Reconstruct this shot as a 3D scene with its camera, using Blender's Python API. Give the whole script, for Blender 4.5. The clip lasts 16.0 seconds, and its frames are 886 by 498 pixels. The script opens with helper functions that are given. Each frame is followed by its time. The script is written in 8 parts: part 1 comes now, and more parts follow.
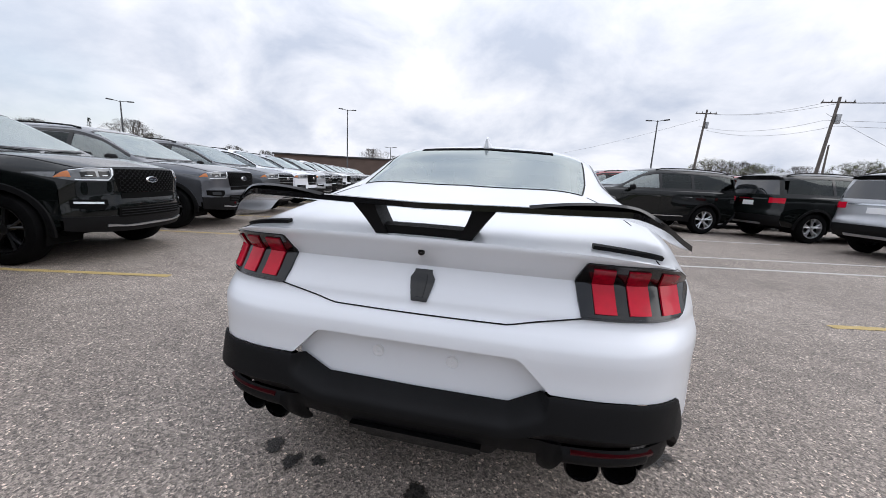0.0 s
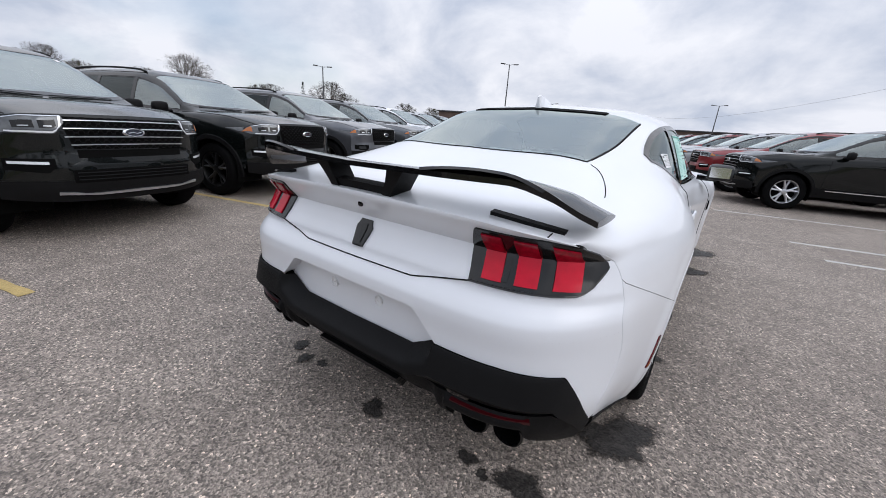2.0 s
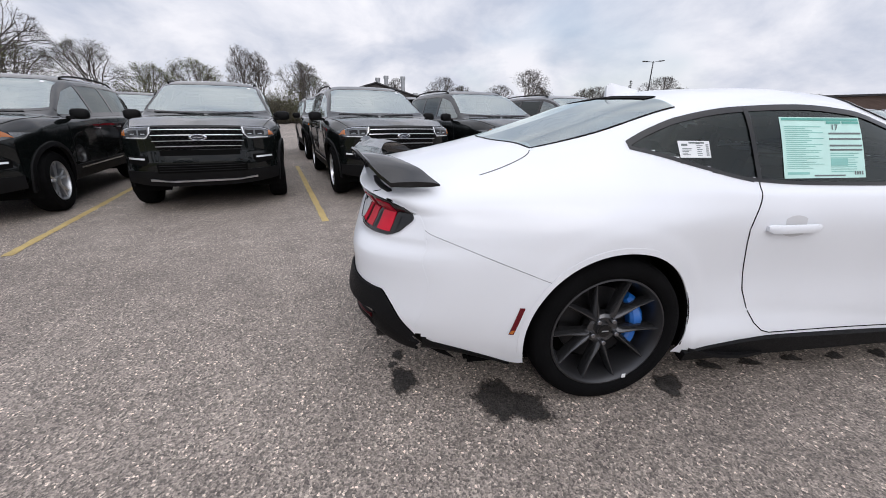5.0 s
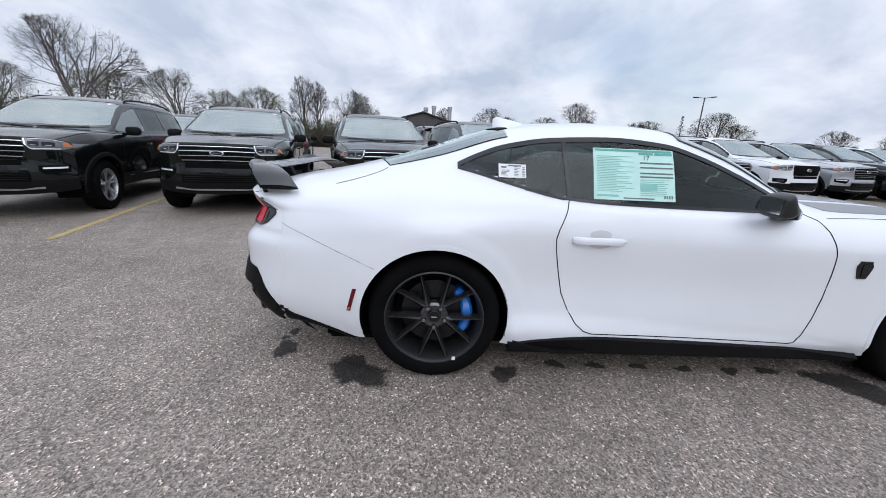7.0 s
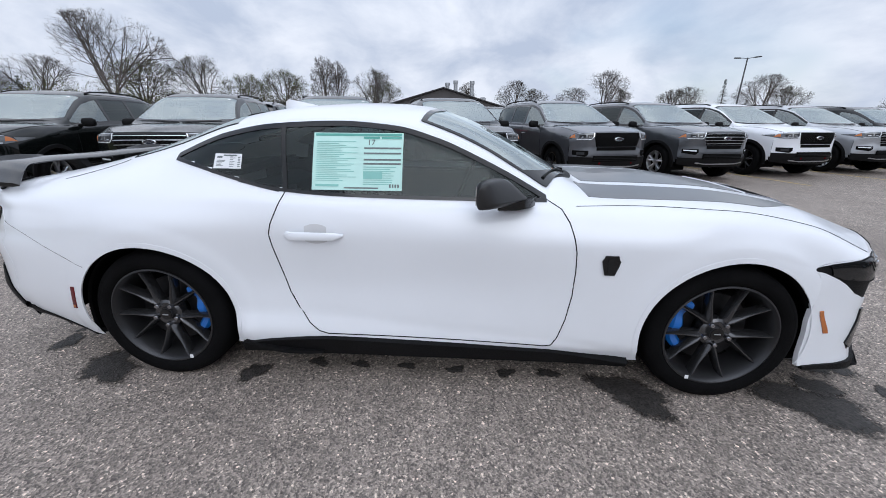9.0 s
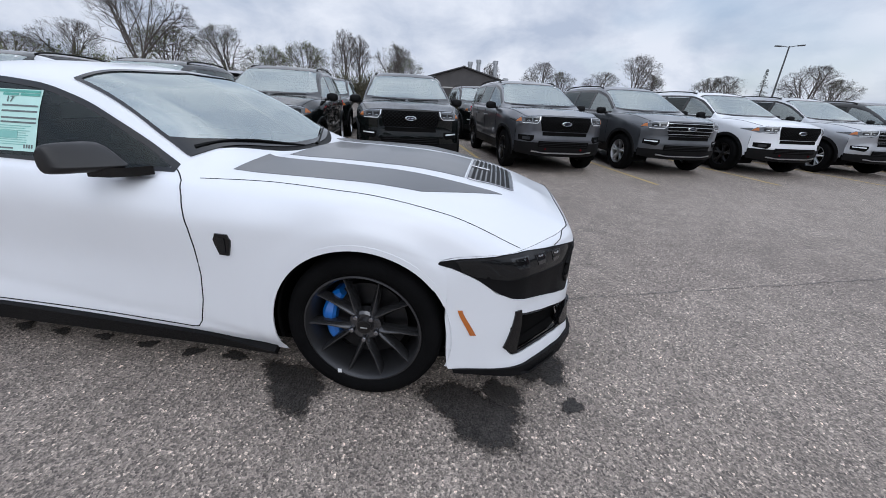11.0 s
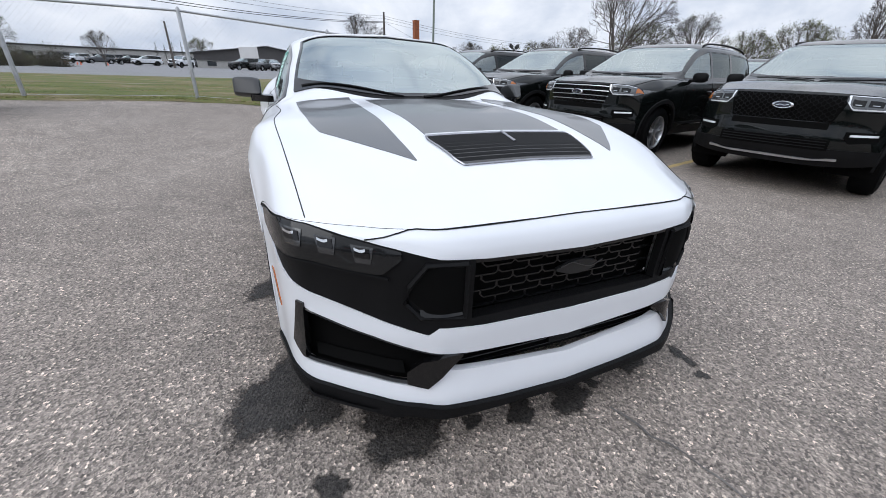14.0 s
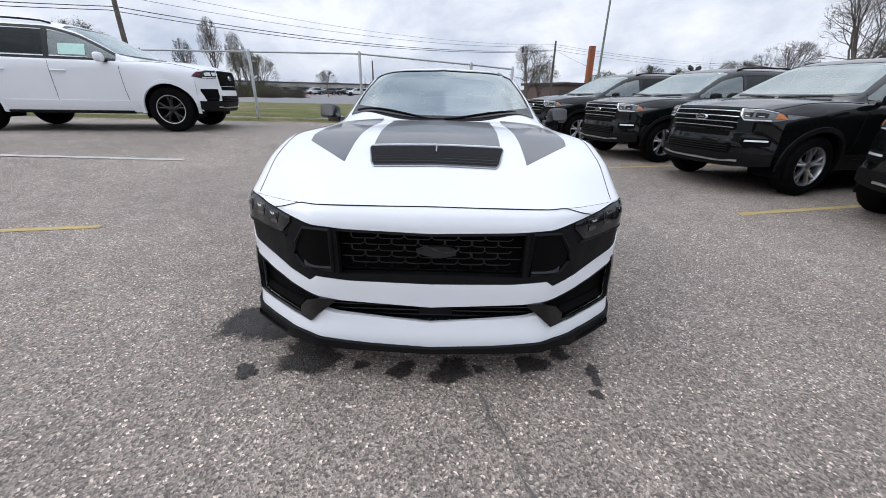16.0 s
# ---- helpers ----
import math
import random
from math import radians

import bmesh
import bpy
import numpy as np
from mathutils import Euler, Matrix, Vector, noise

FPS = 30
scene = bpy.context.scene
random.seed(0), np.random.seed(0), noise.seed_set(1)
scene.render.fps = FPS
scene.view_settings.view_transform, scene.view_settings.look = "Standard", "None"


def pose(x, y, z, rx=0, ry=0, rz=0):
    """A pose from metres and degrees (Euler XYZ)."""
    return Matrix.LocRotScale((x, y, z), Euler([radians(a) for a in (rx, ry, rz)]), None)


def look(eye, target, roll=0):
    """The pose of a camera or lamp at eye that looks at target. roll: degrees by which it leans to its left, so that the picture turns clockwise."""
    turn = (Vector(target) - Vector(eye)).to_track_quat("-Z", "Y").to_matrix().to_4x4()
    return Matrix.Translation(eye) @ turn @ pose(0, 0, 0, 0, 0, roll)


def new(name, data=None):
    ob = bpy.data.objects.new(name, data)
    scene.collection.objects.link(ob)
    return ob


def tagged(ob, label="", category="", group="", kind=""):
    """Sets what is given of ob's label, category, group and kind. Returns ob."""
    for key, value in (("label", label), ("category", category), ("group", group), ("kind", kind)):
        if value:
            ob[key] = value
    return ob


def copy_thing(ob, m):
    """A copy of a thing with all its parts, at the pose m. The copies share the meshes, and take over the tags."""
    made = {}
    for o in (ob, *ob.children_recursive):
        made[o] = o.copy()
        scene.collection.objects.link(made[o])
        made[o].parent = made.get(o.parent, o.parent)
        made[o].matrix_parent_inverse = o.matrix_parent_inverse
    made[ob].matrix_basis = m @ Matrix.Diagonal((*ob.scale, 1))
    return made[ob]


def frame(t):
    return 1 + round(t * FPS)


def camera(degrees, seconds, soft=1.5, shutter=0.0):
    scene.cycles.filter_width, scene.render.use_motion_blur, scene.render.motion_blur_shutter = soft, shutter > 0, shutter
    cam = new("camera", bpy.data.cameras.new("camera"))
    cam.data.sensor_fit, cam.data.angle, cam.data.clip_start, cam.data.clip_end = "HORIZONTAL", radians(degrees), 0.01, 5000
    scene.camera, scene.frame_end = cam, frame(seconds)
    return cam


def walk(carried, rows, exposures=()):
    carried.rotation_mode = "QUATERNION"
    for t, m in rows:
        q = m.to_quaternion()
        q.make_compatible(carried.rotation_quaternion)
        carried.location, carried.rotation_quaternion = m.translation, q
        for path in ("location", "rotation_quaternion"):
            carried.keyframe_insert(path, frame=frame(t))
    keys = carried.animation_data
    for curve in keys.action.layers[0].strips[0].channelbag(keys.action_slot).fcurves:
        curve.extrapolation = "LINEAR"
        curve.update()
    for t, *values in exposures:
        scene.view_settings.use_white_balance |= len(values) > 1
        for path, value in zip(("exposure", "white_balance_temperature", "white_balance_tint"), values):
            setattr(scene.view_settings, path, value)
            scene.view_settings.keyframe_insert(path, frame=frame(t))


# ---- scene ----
cam = camera(99.5, 16.0, 0.9)
PATH = [
    (0, (0.302, -2.086, 1.135), (-0.129, -0.167, 0.771), 3.0),
    (0.5, (0.442, -2.129, 1.275), (-0.14, -0.258, 0.872), 1.8),
    (1, (0.621, -2.011, 1.23), (-0.131, -0.215, 0.775), 2.1),
    (1.5, (0.812, -1.967, 1.213), (-0.118, -0.278, 0.681), 3.4),
    (2, (0.985, -1.9, 1.188), (-0.116, -0.347, 0.575), 4.1),
    (2.5, (1.164, -1.699, 1.174), (-0.108, -0.309, 0.505), 3.4),
    (3, (1.398, -1.539, 1.205), (-0.039, -0.338, 0.506), 2.1),
    (3.5, (1.64, -1.443, 1.223), (0.037, -0.486, 0.505), 1.0),
    (3.7, (1.716, -1.378, 1.232), (0.056, -0.527, 0.508), 0.6),
    (5.8, (2.421, -0.598, 1.226), (0.528, -0.465, 0.594), 1.6),
    (6, (2.461, -0.51, 1.23), (0.566, -0.381, 0.603), 1.8),
    (6.5, (2.62, -0.289, 1.208), (0.713, -0.183, 0.614), 2.4),
    (7, (2.695, -0.027, 1.227), (0.771, 0.035, 0.685), 2.5),
    (7.5, (2.718, 0.348, 1.288), (0.786, 0.329, 0.771), 1.9),
    (8, (2.603, 0.649, 1.276), (0.681, 0.537, 0.735), 1.0),
    (8.5, (2.546, 1.041, 1.286), (0.645, 0.879, 0.689), 0.3),
    (9, (2.515, 1.513, 1.304), (0.628, 1.407, 0.648), 0.4),
    (9.5, (2.373, 1.964, 1.283), (0.498, 1.969, 0.587), 0.9),
    (10, (2.386, 2.453, 1.271), (0.52, 2.5, 0.553), 1.1),
    (10.2, (2.377, 2.621, 1.293), (0.514, 2.648, 0.567), 1.2),
    (12.3, (1.734, 4.046, 1.238), (0.169, 3.061, 0.475), 2.4),
    (12.5, (1.642, 4.167, 1.214), (0.177, 3.041, 0.447), 1.2),
    (13, (1.406, 4.36, 1.206), (0.238, 2.958, 0.388), -0.1),
    (13.5, (1.132, 4.394, 1.163), (0.209, 2.84, 0.306), 1.1),
    (14, (0.821, 4.451, 1.136), (0.1, 2.791, 0.285), 2.2),
    (14.5, (0.597, 4.592, 1.127), (0.054, 2.85, 0.309), 2.6),
    (15, (0.379, 4.745, 1.152), (0.036, 2.944, 0.354), 1.7),
    (15.5, (0.089, 4.849, 1.15), (-0.056, 3.01, 0.376), 1.0),
    (16, (-0.063, 5.006, 1.162), (-0.041, 3.157, 0.399), 1.2),
]
walk(cam, [(t, look(eye, target, roll)) for t, eye, target, roll in PATH],
     [(0, .17, 6350, 11), (.5, .0, 6350, 11), (1.2, .0, 6300, 11), (2.5, .06, 6350, 12), (3.5, .04, 6550, 14), (6, .08, 6250, 11), (7, .04, 6050, 10), (9.5, -.04, 6000, 10),
      (10, -.19, 6000, 10), (11, -.10, 6000, 10), (12.3, .09, 6050, 9), (13, .11, 6100, 9), (16, .16, 6200, 10)])

# world: broken overcast over a Nishita sky, one soft sun
SUN_EL, SUN_AZ = 35.0, 84.0
world = bpy.data.worlds.new("overcast_sky")
scene.world = world
world.use_nodes = True
wn, wl = world.node_tree.nodes, world.node_tree.links
wn.clear()
w_out = wn.new("ShaderNodeOutputWorld")
w_bg = wn.new("ShaderNodeBackground")
w_sky = wn.new("ShaderNodeTexSky")
w_sky.sky_type = "NISHITA"
w_sky.sun_disc = False
w_sky.sun_elevation = radians(SUN_EL)
w_sky.sun_rotation = radians(SUN_AZ)
w_co = wn.new("ShaderNodeTexCoord")
w_sep = wn.new("ShaderNodeSeparateXYZ")
wl.new(w_co.outputs["Generated"], w_sep.inputs[0])
# project the direction on a flat cloud deck
w_add = wn.new("ShaderNodeMath"); w_add.operation = "ADD"; w_add.inputs[1].default_value = 0.48
w_abs = wn.new("ShaderNodeMath"); w_abs.operation = "ABSOLUTE"
wl.new(w_sep.outputs[2], w_abs.inputs[0]); wl.new(w_abs.outputs[0], w_add.inputs[0])
w_dx = wn.new("ShaderNodeMath"); w_dx.operation = "DIVIDE"
w_dy = wn.new("ShaderNodeMath"); w_dy.operation = "DIVIDE"
wl.new(w_sep.outputs[0], w_dx.inputs[0]); wl.new(w_add.outputs[0], w_dx.inputs[1])
wl.new(w_sep.outputs[1], w_dy.inputs[0]); wl.new(w_add.outputs[0], w_dy.inputs[1])
w_com = wn.new("ShaderNodeCombineXYZ")
wl.new(w_dx.outputs[0], w_com.inputs[0]); wl.new(w_dy.outputs[0], w_com.inputs[1])
w_n1 = wn.new("ShaderNodeTexNoise")
w_n1.inputs["Scale"].default_value = 2.7; w_n1.inputs["Detail"].default_value = 8.0; w_n1.inputs["Roughness"].default_value = 0.56
w_n1.inputs["Distortion"].default_value = 0.25
w_off = wn.new("ShaderNodeVectorMath"); w_off.operation = "ADD"; w_off.inputs[1].default_value = (7.3, 5.1, 0.0)
wl.new(w_com.outputs[0], w_off.inputs[0])
wl.new(w_off.outputs[0], w_n1.inputs["Vector"])
w_n2 = wn.new("ShaderNodeTexNoise")
w_n2.inputs["Scale"].default_value = 0.62; w_n2.inputs["Detail"].default_value = 4.0
wl.new(w_com.outputs[0], w_n2.inputs["Vector"])
w_r1 = wn.new("ShaderNodeValToRGB")          # cloud shade, dark bellies to bright tops
w_r1.color_ramp.elements[0].position = 0.34; w_r1.color_ramp.elements[0].color = (0.52, 0.57, 0.67, 1)
w_r1.color_ramp.elements[1].position = 0.62; w_r1.color_ramp.elements[1].color = (0.86, 0.87, 0.91, 1)
wl.new(w_n1.outputs["Fac"], w_r1.inputs[0])
w_r2 = wn.new("ShaderNodeValToRGB")          # gaps with blue behind
w_r2.color_ramp.elements[0].position = 0.60; w_r2.color_ramp.elements[0].color = (1, 1, 1, 1)
w_r2.color_ramp.elements[1].position = 0.70; w_r2.color_ramp.elements[1].color = (0.25, 0.25, 0.25, 1)
wl.new(w_n2.outputs["Fac"], w_r2.inputs[0])
w_sc = wn.new("ShaderNodeVectorMath"); w_sc.operation = "SCALE"; w_sc.inputs["Scale"].default_value = 0.10
wl.new(w_sky.outputs[0], w_sc.inputs[0])
w_mix = wn.new("ShaderNodeMix"); w_mix.data_type = "RGBA"
wl.new(w_r2.outputs[0], w_mix.inputs["Factor"])
wl.new(w_sc.outputs[0], w_mix.inputs["A"]); wl.new(w_r1.outputs[0], w_mix.inputs["B"])
# an overcast sky is brightest overhead
w_pow = wn.new("ShaderNodeMath"); w_pow.operation = "POWER"; w_pow.inputs[1].default_value = 2.2
wl.new(w_abs.outputs[0], w_pow.inputs[0])
w_zen = wn.new("ShaderNodeMath"); w_zen.operation = "MULTIPLY_ADD"; w_zen.inputs[1].default_value = 1.25; w_zen.inputs[2].default_value = 1.0
wl.new(w_pow.outputs[0], w_zen.inputs[0]); wl.new(w_zen.outputs[0], w_bg.inputs["Strength"])
wl.new(w_mix.outputs["Result"], w_bg.inputs[0]); wl.new(w_bg.outputs[0], w_out.inputs[0])

sun_data = bpy.data.lights.new("sun", "SUN")
sun_data.energy, sun_data.angle, sun_data.color = 0.9, radians(45), (1.0, 0.97, 0.94)
sun = new("sun", sun_data)
sun_dir = Vector((math.sin(radians(SUN_AZ)) * math.cos(radians(SUN_EL)), math.cos(radians(SUN_AZ)) * math.cos(radians(SUN_EL)), math.sin(radians(SUN_EL))))
sun.matrix_world = look(sun_dir * 60, (0, 0, 0))
scene.view_settings.exposure = 0.0


# materials
def mat(name, col, rough=0.5, metal=0.0, var=0.0, var_scale=6.0, grain=0.0, grain_scale=60.0, bump=0.0, bump_scale=80.0, coat=0.0, spec=0.5, trans=0.0, emit=0.0, isle=0.0):
    """A principled surface with colour variation at two scales and fine relief."""
    m = bpy.data.materials.new(name)
    m.use_nodes = True
    nt = m.node_tree
    b = nt.nodes["Principled BSDF"]
    b.inputs["Base Color"].default_value = (*col, 1)
    b.inputs["Roughness"].default_value = rough
    b.inputs["Metallic"].default_value = metal
    b.inputs["Coat Weight"].default_value = coat
    b.inputs["Coat Roughness"].default_value = 0.03
    b.inputs["Specular IOR Level"].default_value = spec
    b.inputs["Transmission Weight"].default_value = trans
    if emit:
        b.inputs["Emission Color"].default_value = (*col, 1)
        b.inputs["Emission Strength"].default_value = emit
    tc = nt.nodes.new("ShaderNodeTexCoord")
    last = None
    for amount, sc, det in ((var, var_scale, 5), (grain, grain_scale, 3)):
        if not amount:
            continue
        n = nt.nodes.new("ShaderNodeTexNoise")
        n.inputs["Scale"].default_value = sc
        n.inputs["Detail"].default_value = det
        nt.links.new(tc.outputs["Object"], n.inputs["Vector"])
        mr = nt.nodes.new("ShaderNodeMapRange")
        mr.inputs["From Min"].default_value, mr.inputs["From Max"].default_value = 0.3, 0.7
        mr.inputs["To Min"].default_value, mr.inputs["To Max"].default_value = 1 - amount, 1 + amount
        nt.links.new(n.outputs["Fac"], mr.inputs["Value"])
        sc_n = nt.nodes.new("ShaderNodeVectorMath")
        sc_n.operation = "SCALE"
        if last is None:
            sc_n.inputs[0].default_value = col
        else:
            nt.links.new(last, sc_n.inputs[0])
        nt.links.new(mr.outputs[0], sc_n.inputs["Scale"])
        last = sc_n.outputs[0]
    if isle:
        g = nt.nodes.new("ShaderNodeNewGeometry")
        mr = nt.nodes.new("ShaderNodeMapRange")
        mr.inputs["To Min"].default_value, mr.inputs["To Max"].default_value = 1 - isle, 1 + isle
        nt.links.new(g.outputs["Random Per Island"], mr.inputs["Value"])
        sc_n = nt.nodes.new("ShaderNodeVectorMath")
        sc_n.operation = "SCALE"
        if last is None:
            sc_n.inputs[0].default_value = col
        else:
            nt.links.new(last, sc_n.inputs[0])
        nt.links.new(mr.outputs[0], sc_n.inputs["Scale"])
        last = sc_n.outputs[0]
    if last is not None:
        nt.links.new(last, b.inputs["Base Color"])
    if bump:
        n = nt.nodes.new("ShaderNodeTexNoise")
        n.inputs["Scale"].default_value = bump_scale
        n.inputs["Detail"].default_value = 3
        nt.links.new(tc.outputs["Object"], n.inputs["Vector"])
        bp = nt.nodes.new("ShaderNodeBump")
        bp.inputs["Strength"].default_value = bump
        bp.inputs["Distance"].default_value = 0.01
        nt.links.new(n.outputs["Fac"], bp.inputs["Height"])
        nt.links.new(bp.outputs[0], b.inputs["Normal"])
    return m


def glass(name, tint, rough=0.02, gloss=0.04, ior=1.62, sheen=(0.90, 0.98, 0.97)):
    """Thin tinted window glass: clear tint plus a Fresnel reflection."""
    m = bpy.data.materials.new(name)
    m.use_nodes = True
    nt = m.node_tree
    nt.nodes.clear()
    o = nt.nodes.new("ShaderNodeOutputMaterial")
    t = nt.nodes.new("ShaderNodeBsdfTransparent")
    t.inputs[0].default_value = (*tint, 1)
    g = nt.nodes.new("ShaderNodeBsdfGlossy")
    g.inputs["Roughness"].default_value = rough
    g.inputs["Color"].default_value = (*sheen, 1)
    f = nt.nodes.new("ShaderNodeFresnel")
    f.inputs["IOR"].default_value = ior
    a = nt.nodes.new("ShaderNodeMath")
    a.operation = "MULTIPLY_ADD"
    a.inputs[1].default_value = 1.0
    a.inputs[2].default_value = gloss
    nt.links.new(f.outputs[0], a.inputs[0])
    x = nt.nodes.new("ShaderNodeMixShader")
    nt.links.new(a.outputs[0], x.inputs[0])
    nt.links.new(t.outputs[0], x.inputs[1])
    nt.links.new(g.outputs[0], x.inputs[2])
    nt.links.new(x.outputs[0], o.inputs[0])
    return m


